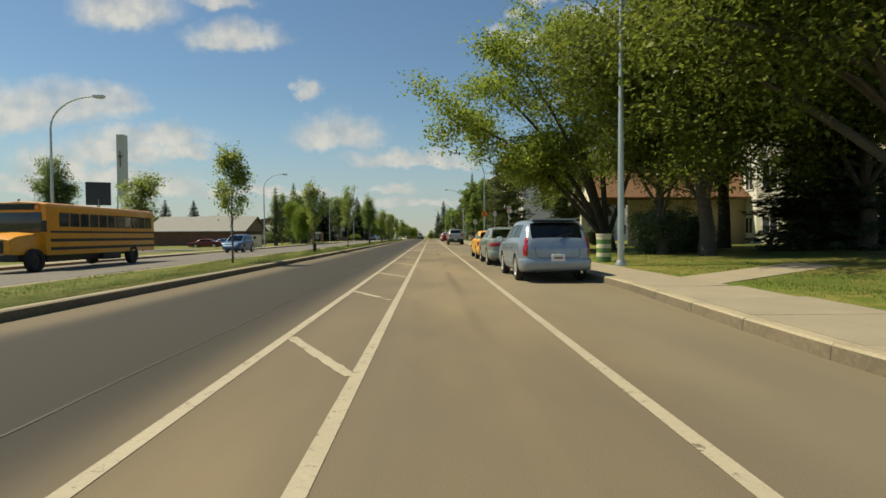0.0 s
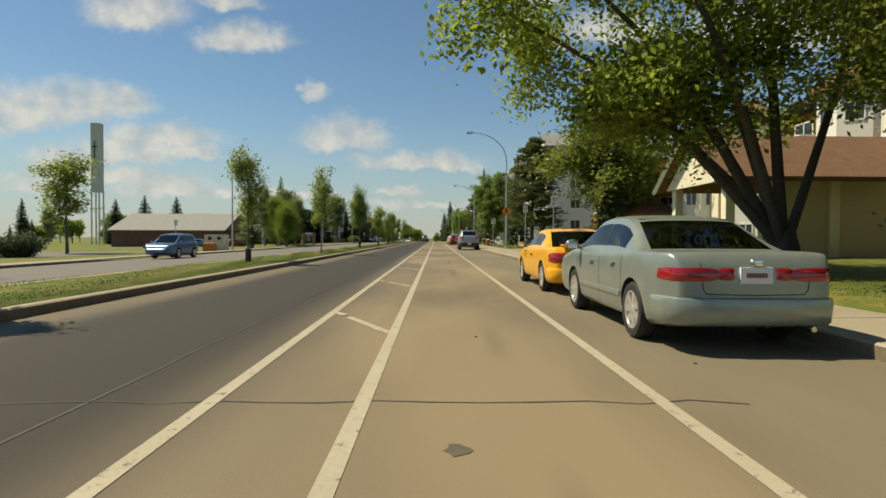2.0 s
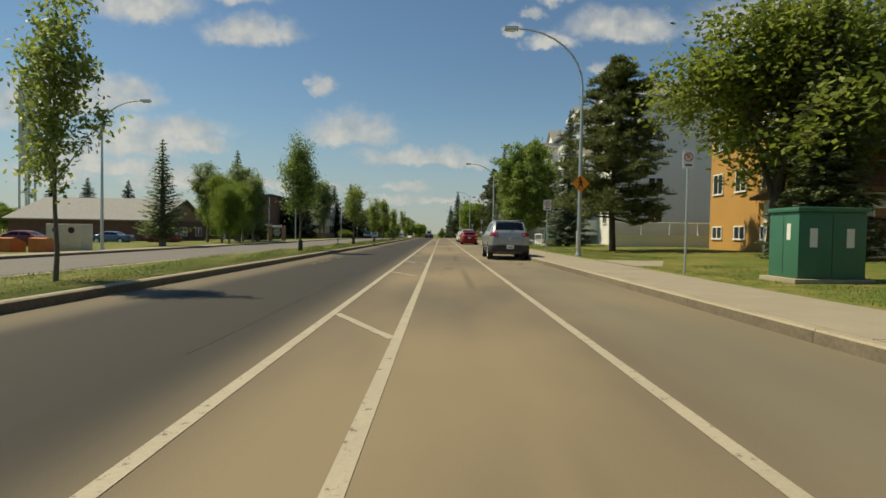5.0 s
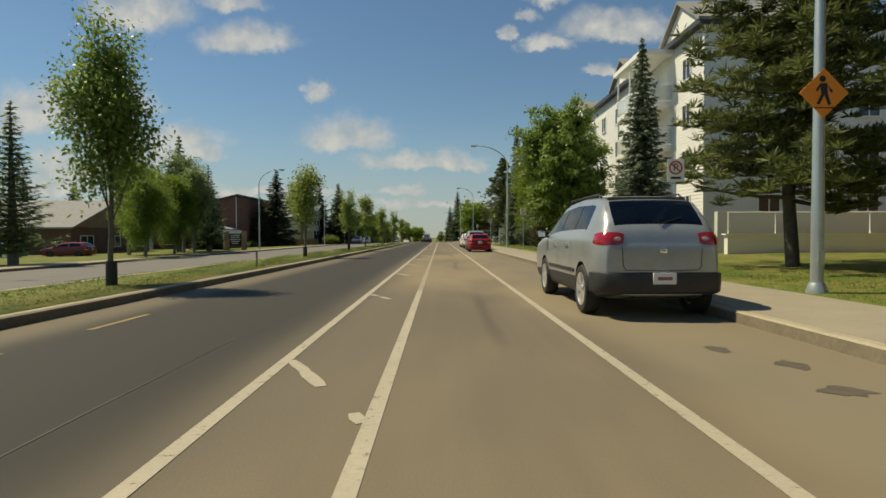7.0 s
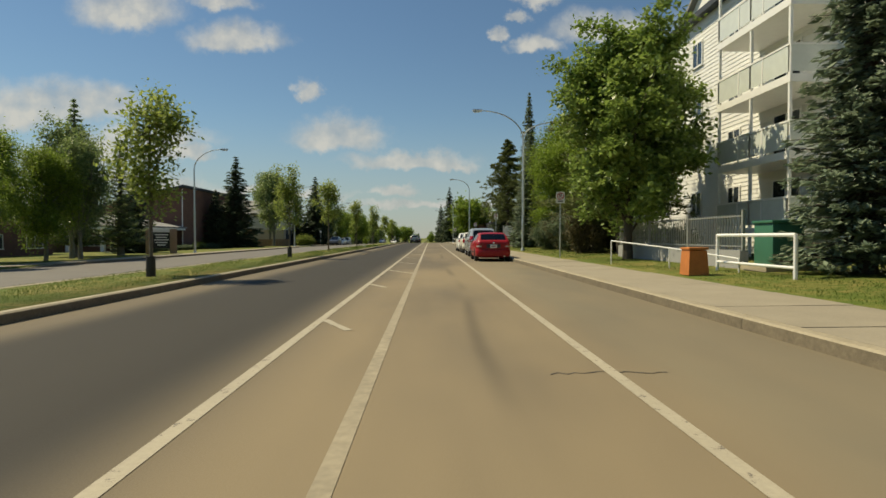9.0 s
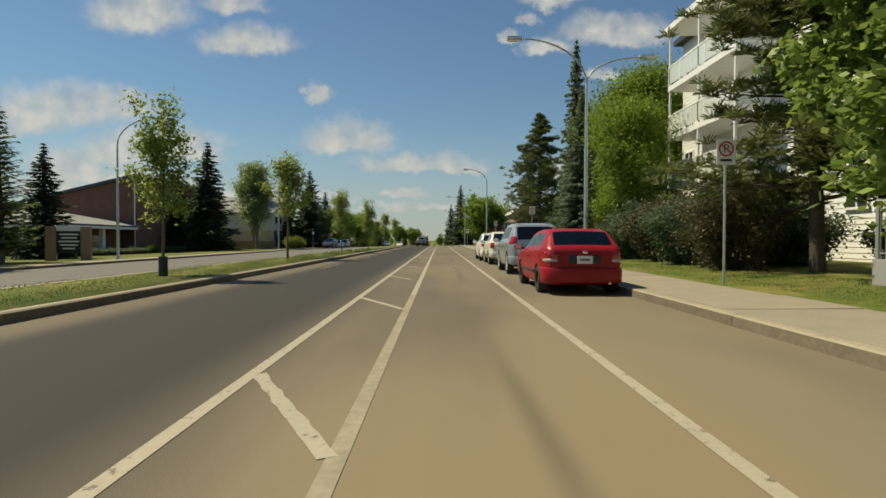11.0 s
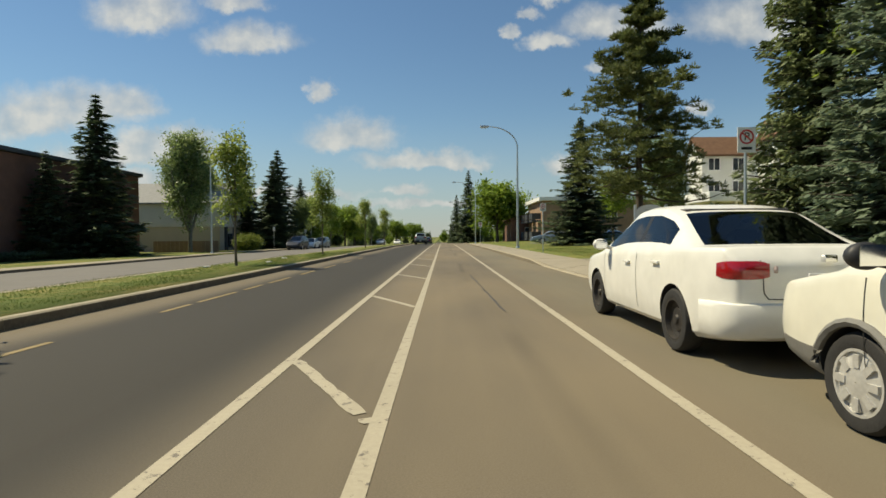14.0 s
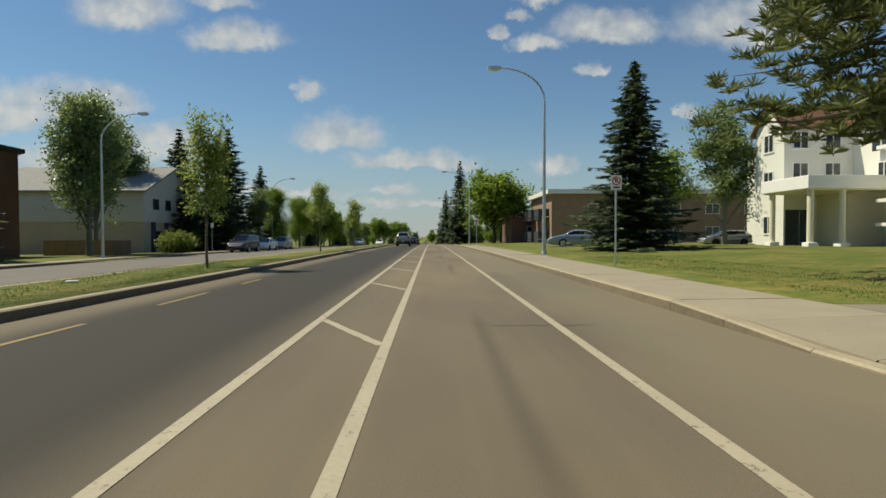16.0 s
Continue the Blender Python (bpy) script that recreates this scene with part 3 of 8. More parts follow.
# far end of each slanting bar, and the stretches of it that are still there, from the far end
BARS = ((0.4, ((0, 1),)), (5.9, ((0, 1),)), (10.95, ((0, 0.7), (0.76, 0.8), (0.86, 0.93))), (16.35, ((0, 1),)), (22.3, ((0, 0.17), (0.27, 1))), (28.4, ((0, 0.2), (0.3, 0.62), (0.68, 0.95))), (34.75, ((0, 0.22), (0.25, 0.58), (0.6, 0.97))),
        (40.2, ((0, 1),)), (46.6, ((0, 1),)), (54.9, ((0, 0.42), (0.46, 0.8))), (60.85, ((0, 0.52), (0.9, 1))), (66.8, ((0.02, 0.2), (0.27, 0.52))), (73.1, ((0, 0.5),)), (78.9, ((0, 0.5),)), (84.7, ((0, 0.5),)),
        (90.4, ((0, 1),)), (96.4, ((0, 1),)), (102.6, ((0, 0.76),)), (109.1, ((0, 1),)), (115.2, ((0, 0.9), (0.95, 1))), (120.75, ((0, 1),)), (126.7, ((0, 1),)), (132.75, ((0, 1),)), (138.6, ((0, 1),)),
        (144.6, ((0, 1),)), (150.6, ((0, 1),)), (156.6, ((0, 1),)), (162.6, ((0, 1),)))
rng = random.Random(27)
for hy, spans in BARS:
    a, b = Vector((LINE1 + 0.05, hy)), Vector((LINE2 - 0.05, hy - 1.75))
    n = (b - a).orthogonal().normalized() * 0.058
    vs, fs = [], []
    for k0, k1 in spans:
        m = max(2, round((k1 - k0) * 16))
        base = len(vs)
        for q in range(m + 1):
            c = a + (b - a) * (k0 + (k1 - k0) * q / m)
            for sgn in (1, -1):
                w = rng.uniform(0.82, 1.1) * (0.75 if q in (0, m) and len(spans) > 1 else 1)
                vs.append((c.x + sgn * n.x * w, c.y + sgn * n.y * w + rng.uniform(-0.012, 0.012), gz(c.x, c.y) + 0.005))
        fs += [(base + 2 * q, base + 2 * q + 1, base + 2 * q + 3, base + 2 * q + 2) for q in range(m)]
    me = bpy.data.meshes.new("hatch_bar")
    me.from_pydata(vs, [], fs)
    me.materials.append(MATS["line_paint"])
    tagged(new("hatch_bar", me), "worn white slanting bar of the bike lane's buffer", "road marking", "buffer bars", "structure")
for y0, y1 in ((57.9, 58.7), (59.2, 60.0), (60.4, 61.2), (62.6, 64.0), (107.2, 109.1), (109.5, 111.0), (113.2, 116.2), (118.6, 119.6), (119.9, 121.7), (122.2, 123.4), (123.9, 125.8), (127.0, 128.9), (130.3, 132.5), (134.4, 136.4), (138.4, 139.9)):
    tagged(strip("kerb_dash", -4.58, -4.49, y0, y1, "yellow_line", 0.005), "faded yellow dash along the median kerb", "road marking",
           "median dashes", "structure")
# a long sealed crack and its neighbours along the lane
rng = random.Random(15)
for x0, x1, y0, y1, w in ((0.74, 0.60, 118.4, 126.2, 0.016), (-2.44, -2.38, -6, 38, 0.013), (-2.4, -2.5, 44, 62, 0.008)):
    n = int((y1 - y0) / 0.6)
    pts = [(x0 + (x1 - x0) * i / n + rng.uniform(-0.012, 0.012), y0 + (y1 - y0) * i / n) for i in range(n + 1)]
    vs = [(x + s * w * rng.uniform(0.5, 1.3), y, 0.0035) for x, y in pts for s in (-1, 1)]
    me = bpy.data.meshes.new("sealed_crack")
    me.from_pydata(vs, [], [(2 * i, 2 * i + 1, 2 * i + 3, 2 * i + 2) for i in range(n)])
    me.materials.append(MATS["tar"])
    tagged(new("sealed_crack", me), "dark tar-sealed crack along the asphalt", "road crack", "sealed cracks", "structure")
# sealed cracks across the lanes
rng = random.Random(5)
for cy, x0, x1 in ((12.6, -3.5, -1.2), (17.85, -3.0, 2.0), (27.1, -0.6, 1.5), (57.1, -2.4, 1.5), (66.5, -1.9, 1.4), (75.85, 0.9, 1.9), (121.65, -1.9, 1.7), (132.2, 0.6, 1.9)):
    pts = [(x0 + (x1 - x0) * i / 14, cy + rng.uniform(-0.05, 0.05)) for i in range(15)]
    vs = [(x, y + s * rng.uniform(0.003, 0.013), 0.0035) for x, y in pts for s in (-1, 1)]
    me = bpy.data.meshes.new("sealed_crack")
    me.from_pydata(vs, [], [(2 * i, 2 * i + 1, 2 * i + 3, 2 * i + 2) for i in range(14)])
    me.materials.append(MATS["tar"])
    tagged(new("sealed_crack", me), "dark tar-sealed crack across the asphalt", "road crack", "sealed cracks", "structure")


# oil stains where cars stand, each an uneven dark patch
for sx, sy, rx, ry in ((2.99, 60.6, 0.14, 0.2), (2.84, 59.75, 0.2, 0.16), (2.8, 57.8, 0.22, 0.25), (2.66, 61.3, 0.13, 0.18), (0.14, 56.9, 0.2, 0.28), (-0.1, 54.4, 0.06, 0.12), (0.02, 17.0, 0.07, 0.1), (2.7, 16.9, 0.3, 0.2)):
    pts = [(sx + rx * math.cos(q * 0.45) * rng.uniform(0.6, 1.2), sy + ry * math.sin(q * 0.45) * rng.uniform(0.6, 1.2), 0.0032) for q in range(14)]
    me = bpy.data.meshes.new("oil_stain")
    me.from_pydata(pts, [], [tuple(range(14))])
    me.materials.append(MATS["stain"])
    tagged(new("oil_stain", me), "dark oil stain on the worn asphalt", "road stain", "oil stains", "structure")


def drop(y, low, ramp=2.2):
    """1 on the flat, 0 in a dropped stretch, sloping between."""
    k = 1.0
    for a, b in low:
        k = min(k, max(0.0, min(1.0, max(a - y, y - b) / ramp)))
    return k


def wedge(sec_a, sec_b, length, gap):
    """A block between two outlines of x and z, one at each end."""
    bm = bmesh.new()
    a = [bm.verts.new((x, gap, z)) for x, z in sec_a]
    b = [bm.verts.new((x, length - gap, z)) for x, z in sec_b]
    bm.faces.new(a)
    bm.faces.new(b[::-1])
    for k in range(len(a)):
        q = (k + 1) % len(a)
        bm.faces.new((a[k], a[q], b[q], b[k]))
    return bm


def kerb_run(name, x, side, y0, y1, low=(), label="weathered concrete kerb along the street"):
    """Kerb stones end to end; side +1: the road lies at smaller x. low: stretches where it is dropped."""
    holder = tagged(new(name), label, "kerb", kind="structure")
    shapes = {}
    y = y0
    while y < y1 - 0.01:
        n = min(1.5 if drop(y + 1, low, 5.0) < 1 or (name == "kerb_right" and y < 14) else 3.0, y1 - y)
        ha, hb = (round(0.035 + 0.115 * drop(q, low), 3) for q in (y, y + n))
        key = (round(n, 2), ha, hb)
        if key not in shapes:
            oa, ob_ = ([(0, -0.3), (side * 0.20, -0.3), (side * 0.20, h), (side * 0.04, h + 0.004), (side * 0.010, h - 0.018), (0, 0)] for h in (ha, hb))
            stone = wedge(oa, ob_, n, 0.005)
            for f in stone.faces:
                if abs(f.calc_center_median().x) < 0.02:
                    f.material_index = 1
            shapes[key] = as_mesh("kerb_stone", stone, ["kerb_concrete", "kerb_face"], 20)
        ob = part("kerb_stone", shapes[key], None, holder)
        yaw = -math.atan((kerb_x(y + n) - kerb_x(y)) / n) if name == "kerb_right" else 0.0
        ob.location = (kerb_x(y) if name == "kerb_right" else x, y, gz(x, y + n / 2))
        ob.rotation_euler = (math.atan2(gz(x, y + n) - gz(x, y), n), 0, yaw)
        y += n
    return holder


DRIVES = [(124.6, 130.6)]
kerb_run("kerb_right", KERB_R, 1, -12, 210, DRIVES)
kerb_run("kerb_median", MED_R, -1, -12, 210)
kerb_run("kerb_median_far", MED_L, 1, 0, 210, label="weathered concrete kerb of the grass median")
kerb_run("kerb_far", OPP_L, -1, 0, 210, [(50, 58), (94, 100), (160, 168)], label="concrete kerb on the far side of the street")

pavement = tagged(new("pavement"), "sandy-beige concrete pavement slabs beside the kerb", "pavement", kind="structure")
slab_shapes = {}
y = -12.0
while y < 190:
    n = 1.82
    k0, k1 = round(kerb_x(y) * 50) / 50, round(walk_x(y + n / 2) * 20) / 20
    ha, hb = (round(0.05 + 0.102 * drop(q, DRIVES), 3) for q in (y, y + n))
    key = (ha, hb, k0, k1)
    if key not in slab_shapes:
        sa, sb_ = ([(0.2, -0.2), (k1 - k0, -0.2), (k1 - k0, 0.165), (0.95, 0.156 + 0.06 * (h - 0.152)), (0.2, h)] for h in (ha, hb))
        slab_shapes[key] = as_mesh("slab", wedge(sa, sb_, n, 0.006), "concrete", 20)
    ob = part("slab", slab_shapes[key], None, pavement)
    ob.location = (k0, y, gz(5, y) + rng.uniform(-0.003, 0.004))
    ob.rotation_euler = (rng.uniform(-0.002, 0.002) + math.atan2(gz(5, y + n) - gz(5, y), n), rng.uniform(-0.002, 0.002), -math.atan((kerb_x(y + n) - kerb_x(y)) / n))
    y += n
# crossing paths and drives on the lawns
def apron(name, label, corners, material="concrete", dz=0.15, thick=0.12):
    bm = bmesh.new()
    top = [bm.verts.new((x, y, gz(x, y) + dz)) for x, y in corners]
    bot = [bm.verts.new((x, y, gz(x, y) + dz - thick)) for x, y in corners]
    bm.faces.new(top)
    bm.faces.new(bot[::-1])
    for i in range(len(top)):
        j = (i + 1) % len(top)
        bm.faces.new((top[i], bot[i], bot[j], top[j]))
    return tagged(part(name, bm, material), label, "path", kind="structure")


apron("entry_path", "pale concrete path across the shaded lawn", [(5.5, 10.2), (16, 17.5), (16, 19.2), (5.5, 11.9)], dz=0.152)
apron("side_path", "concrete path that crosses the lawn to the building", [(6.17, 57.0), (30, 57.0), (30, 60.2), (7.5, 60.2), (6.17, 61.4)], dz=0.158)
apron("driveway", "worn grey concrete driveway to a parking lot", [(walk_x(125) + 0.005, 125.6), (8.0, 125.4), (14.6, 126.8), (14.6, 139.9), (10.6, 136.0), (7.4, 133.2), (6.3, 132.6), (walk_x(133) + 0.005, 132.8)], "drive_concrete", dz=0.172)
apron("parking_lot", "worn grey concrete parking lot behind the lawn", [(14.6, 126.8), (30, 127.0), (30, 146.5), (21, 145.6), (14.6, 139.9)], "drive_concrete", dz=0.178)
tagged(strip("far_pavement", OPP_L - 2.2, OPP_L - 0.21, -20, 300, "concrete", 0.155), "concrete pavement beyond the far kerb", "pavement", kind="structure")

from mathutils.bvhtree import BVHTree

# ---------------------------------------------------------------- cars
def paint(name, color, metal=0.45, rough=0.32, dust=0.1, coat=0.45):
    return mat(name, color, rough, metal, var=dust, scale=0.9, fine=5, bump=0.0, coat=coat, spec=0.3, tint=[min(1, c * 1.02 + 0.015) for c in color])


def lerp_keys(keys, y):
    if y <= keys[0][0]:
        return keys[0][1]
    for (a, u), (b, v) in zip(keys, keys[1:]):
        if y <= b:
            k = (y - a) / (b - a)
            return u + (v - u) * k
    return keys[-1][1]


def wheel_meshes(r, width, style, rim_mat):
    """Tyre and rim of a wheel that turns about x; the outer face looks to -x."""
    h = width / 2
    ri = r * 0.66
    bm = add_lathe(bmesh.new(), [(ri, -h * 0.9), (r * 0.80, -h), (r * 0.93, -h * 0.93), (r, -h * 0.6), (r, h * 0.6), (r * 0.93, h * 0.93), (r * 0.8, h), (ri, h * 0.9)], 32)
    tyre = as_mesh("tyre", bm, "rubber", 40)
    bm = add_lathe(bmesh.new(), [(ri * 1.02, -h * 0.92), (ri * 0.93, -h * 0.92), (ri * 0.88, -h * 0.3), (ri * 0.88, h * 0.7), (ri * 1.02, h * 0.7)], 32)
    if style == "steel":
        add_lathe(bm, [(ri * 0.9, -h * 0.45), (ri * 0.62, -h * 0.3), (ri * 0.55, -h * 0.5), (ri * 0.25, -h * 0.55), (ri * 0.2, -h * 0.75), (0.004, -h * 0.78), (0.004, -h * 0.2), (ri * 0.9, -h * 0.2)], 28)
    elif style == "cap":
        add_lathe(bm, [(ri * 0.93, -h * 0.75), (ri * 0.5, -h * 0.95), (0.004, -h), (0.004, -h * 0.6), (ri * 0.93, -h * 0.6)], 28)
        for k in range(8):
            a = 2 * math.pi * k / 8
            add_box(bm, -h * 1.02, -h * 0.7, ri * 0.45, ri * 0.85, -0.022, 0.022, m=Matrix.Rotation(a, 4, "X"))
    else:
        n = {"five": 5, "six": 6, "seven": 7}[style]
        add_lathe(bm, [(ri * 0.28, -h * 0.82), (ri * 0.2, -h * 0.9), (0.004, -h * 0.9), (0.004, -h * 0.3), (ri * 0.28, -h * 0.3)], 20)
        for k in range(n):
            rot = Matrix.Rotation(2 * math.pi * k / n, 4, "X")
            w0, w1 = ri * 0.15, ri * 0.21
            vs = [bm.verts.new(rot @ Vector(p)) for p in (
                (-h * 0.8, ri * 0.2, -w0), (-h * 0.8, ri * 0.2, w0), (-h * 0.86, ri * 0.94, w1), (-h * 0.86, ri * 0.94, -w1),
                (-h * 0.4, ri * 0.2, -w0), (-h * 0.4, ri * 0.2, w0), (-h * 0.45, ri * 0.94, w1), (-h * 0.45, ri * 0.94, -w1))]
            for f in ((0, 1, 2, 3), (7, 6, 5, 4), (0, 4, 5, 1), (1, 5, 6, 2), (2, 6, 7, 3), (3, 7, 4, 0)):
                bm.faces.new([vs[i] for i in f])
    rim = as_mesh("rim", bm, rim_mat, 30)
    bm = add_lathe(bmesh.new(), [(ri * 0.86, -h * 0.1), (0.004, -h * 0.1), (0.004, h * 0.2), (ri * 0.86, h * 0.2)], 24)
    drum = as_mesh("brake", bm, "steel_wheel", 30)
    return tyre, rim, drum


def split_faces(me, index, keep=None):
    """The faces of one material slot as a mesh of their own."""
    bm = bmesh.new()
    bm.from_mesh(me)
    gone = [f for f in bm.faces if f.material_index != index or (keep and not keep(f.calc_center_median()))]
    bmesh.ops.delete(bm, geom=gone, context="FACES")
    for f in bm.faces:
        f.material_index = 0
    return bm


def car(p):
    """A car that faces +y, its rear bumper at y = 0 and its middle at x = 0; p holds its shape."""
    L, W = p["L"], p["W"]
    low, roof, gc, r = p["low"], p["roof"], p["gc"], p["r"]
    wy = (p["rw"], p["rw"] + p["wb"])
    cabin0, cabin1 = roof[0][0], roof[-1][0]
    g0, g1 = p["rear_glass"]
    s0, s1 = p["wind"]
    ys = {0.0, 0.02, 0.06, 0.12, 0.2, L - 0.2, L - 0.12, L - 0.06, L - 0.02, L}
    tuck_z = p.get("tuck", 0.10)
    ys |= {k[0] for k in low} | {k[0] for k in roof} | {g0, g1, s0, s1}
    for a, b in p["windows"]:
        ys |= {a, b}
    n = int(L / 0.2)
    for i in range(n + 1):
        y = L * i / n
        if min(abs(y - q) for q in ys) > 0.07:
            ys.add(y)
    ys = sorted(ys)
    bm = bmesh.new()
    rows = []
    hw = W / 2
    for y in ys:
        e = min(y, L - y)
        tap = 1 - 0.16 * max(0, 1 - e / 0.55) ** 2.2 - (0.035 if e < 0.02 else 0)
        tuck = 1 - math.sqrt(max(0, 1 - max(0, 1 - e / 0.2) ** 2))
        w = hw * tap * (1 - 0.05 * tuck)
        zb = gc + 0.10 * max(0, 1 - e / 0.5) + (0.05 if e < 0.02 else 0)
        zl = lerp_keys(low, y)
        zl -= tuck_z * tuck
        cab = cabin0 < y < cabin1
        zt = max(lerp_keys(roof, y), zl + 0.02) if cab else zl + 0.035
        hgt = zt - zl
        top = 1 if p["roof_top"] < zl + 0.1 else min(1, hgt / (p["roof_top"] - zl))
        wr = w * (0.93 - p["tumble"] * top)
        ws = w * 0.975
        sec = [(0, zb), (w * 0.86, zb), (w * 0.955, zb + 0.06), (w * 0.985, zb + 0.32 * (zl - zb)), (w, zb + 0.62 * (zl - zb)), (w * 0.99, zb + 0.85 * (zl - zb)), (ws, zl - 0.01),
               (ws + (wr - ws) * (0.12 if cab else 0.3), zl + hgt * (0.05 if cab else 0.45)), (wr, zt - min(0.055, hgt * 0.3)), (wr * 0.9, zt - min(0.018, hgt * 0.12)), (wr * 0.5, zt - 0.002 * top), (0, zt)]
        right = [bm.verts.new((x, y, z)) for x, z in sec]
        left = [right[0]] + [bm.verts.new((-x, y, z)) for x, z in sec[1:-1]] + [right[-1]]
        rows.append((y, right, left))
    k = len(rows[0][1])
    for (ya, ra, la), (yb, rb, lb) in zip(rows, rows[1:]):
        ym = (ya + yb) / 2
        for side, (a, b) in enumerate(((ra, rb), (la, lb))):
            for i in range(k - 1):
                quad = (a[i], b[i], b[i + 1], a[i + 1]) if side == 0 else (a[i], a[i + 1], b[i + 1], b[i])
                f = bm.faces.new(quad)
                if i == 7 and any(u < ym < v for u, v in p["windows"]):
                    f.material_index = 1
                elif i == 7 and p["windows"][0][0] < ym < p["windows"][-1][1]:
                    f.material_index = 6
                elif i >= 9 and g0 < ym < g1:
                    f.material_index = 2
                elif i >= 9 and s0 < ym < s1:
                    f.material_index = 3
                elif i in (1, 2) and p.get("cladding"):
                    f.material_index = 5
    for y, right, left in (rows[0], rows[-1]):
        loop = right + left[1:-1][::-1]
        bm.faces.new(loop)
    slots = [p["paint"], "car_glass", "car_glass", "car_glass", "dark_plastic", p.get("cladding_mat", "dark_plastic"), "dark_plastic"]
    body = new("body", as_mesh("body", bm, slots, 0))
    sub_ = body.modifiers.new("rounding", "SUBSURF")
    sub_.levels = 1
    cut = bmesh.new()
    for y in wy:
        for sx in (-1, 1):
            c = add_lathe(bmesh.new(), [(r * 1.14, sx * (hw - 0.30)), (0.003, sx * (hw - 0.30)), (0.003, sx * (hw + 0.2)), (r * 1.14, sx * (hw + 0.2))], 36)
            bmesh.ops.translate(c, verts=c.verts[:], vec=(0, y, r * 1.0))
            tmp = bpy.data.meshes.new("arch")
            c.to_mesh(tmp)
            c.free()
            cut.from_mesh(tmp)
            bpy.data.meshes.remove(tmp)
    for f in cut.faces:
        f.material_index = 4
    cutter = new("arches", as_mesh("arches", cut, slots, 0))
    mod = body.modifiers.new("arches", "BOOLEAN")
    mod.object, mod.solver, mod.operation = cutter, "EXACT", "DIFFERENCE"
    bpy.context.view_layer.update()
    done = bpy.data.meshes.new_from_object(body.evaluated_get(bpy.context.evaluated_depsgraph_get()))
    bpy.data.objects.remove(body)
    bpy.data.objects.remove(cutter)
    root = thing(p["name"], p["label"], p["category"], group="cars parked along the kerb")
    b = part("body", split_faces(done, 0), p["paint"], root, smooth=28)
    for a_, b_ in p["windows"]:
        for sx in (-1, 1):
            part("side_window", split_faces(done, 1, lambda c: c.x * sx > 0 and a_ - 0.01 < c.y < b_ + 0.01), "car_glass", root, smooth=40)
    for (_, b_), (a_, _) in zip(p["windows"], p["windows"][1:]):
        for sx in (-1, 1):
            part("door_pillar", split_faces(done, 6, lambda c: c.x * sx > 0 and b_ - 0.01 < c.y < a_ + 0.01), "black_paint", root, smooth=40)
    for idx, nm in ((2, "rear_window"), (3, "windshield")):
        part(nm, split_faces(done, idx), "car_glass", root, smooth=40)
    for y in wy:
        for sx in (-1, 1):
            part("wheel_well", split_faces(done, 4, lambda c: c.x * sx > 0 and abs(c.y - y) < 0.8), "dark_plastic", root)
    if p.get("cladding"):
        for sx in (-1, 1):
            part("side_cladding", split_faces(done, 5, lambda c: c.x * sx > 0), p.get("cladding_mat", "dark_plastic"), root, "matt plastic lower cladding")
    skin = BVHTree.FromPolygons([v.co.copy() for v in done.vertices], [list(q.vertices) for q in done.polygons])
    bpy.data.meshes.remove(done)

    def lay(x, y, z, off=0.006):
        """The spot on the skin towards a corner of the back, a little proud."""
        o = Vector((x * 0.35, 0.75, z))
        d = (Vector((x, y, z)) - o).normalized()
        hit = skin.ray_cast(o, d)[0]
        return (hit if hit is not None else Vector((x, y, z))) + d * off

    def lay_back(x, z, off=0.002):
        hit = skin.ray_cast(Vector((x, 0.9, z)), Vector((0, -1, 0)))[0]
        return None if hit is None else hit + Vector((0, -off, 0))

    # seam of the boot lid or tailgate
    lw, lz1, lz0 = p.get("lid", (hw * 0.60, lerp_keys(low, 0.1) - 0.06, p["bumper"][1] + 0.03))
    outline = [(-lw, lz1), (-lw * 0.97, lz0 + 0.05), (-lw * 0.9, lz0), (0, lz0 - 0.01), (lw * 0.9, lz0), (lw * 0.97, lz0 + 0.05), (lw, lz1)]
    pts = []
    for (xa, za), (xb, zb_) in zip(outline, outline[1:]):
        for q in range(6):
            h_ = lay_back(xa + (xb - xa) * q / 6, za + (zb_ - za) * q / 6)
            if h_ is not None:
                pts.append(h_)
    part("lid_seam", tubem(pts, 0.0045, 4), "black_paint", root)
    # wheels
    tyre, rim, drum = wheel_meshes(r, p.get("tw", 0.205), p["wheel"], p["rim"])
    for y in wy:
        for sx in (-1, 1):
            mm = pose(sx * (hw - 0.11), y, r, 0, 0, 0 if sx < 0 else 180)
            w = part("wheel", tyre, None, root, "black tyre", mm)
            part("rim", rim, None, w)
            part("brake", drum, None, w)
    # cabin
    tub_top = lerp_keys(low, (cabin0 + cabin1) / 2) - 0.06
    c0, c1 = max(cabin0 - 0.1, 0.12), min(cabin1 + 0.15, L - 0.8)
    part("cabin_floor", boxm(-hw * 0.9, hw * 0.9, c0, c1, gc + 0.12, gc + 0.2), "dark_plastic", root)
    part("headliner", boxm(-hw * 0.62, hw * 0.62, g1 + 0.08, s0 - 0.08, p["roof_top"] - 0.10, p["roof_top"] - 0.07), "seat_cloth", root)
    for sx in (-1, 1):
        part("door_card", boxm(sx * hw * 0.87 - 0.02, sx * hw * 0.87 + 0.02, c0 + 0.1, c1 - 0.1, gc + 0.2, tub_top), "dark_plastic", root)
    part("dashboard", boxm(-hw * 0.84, hw * 0.84, s0 + 0.35, min(s1 - 0.02, s0 + 0.8), gc + 0.3, tub_top + 0.02, 0.04), "dark_plastic", root)
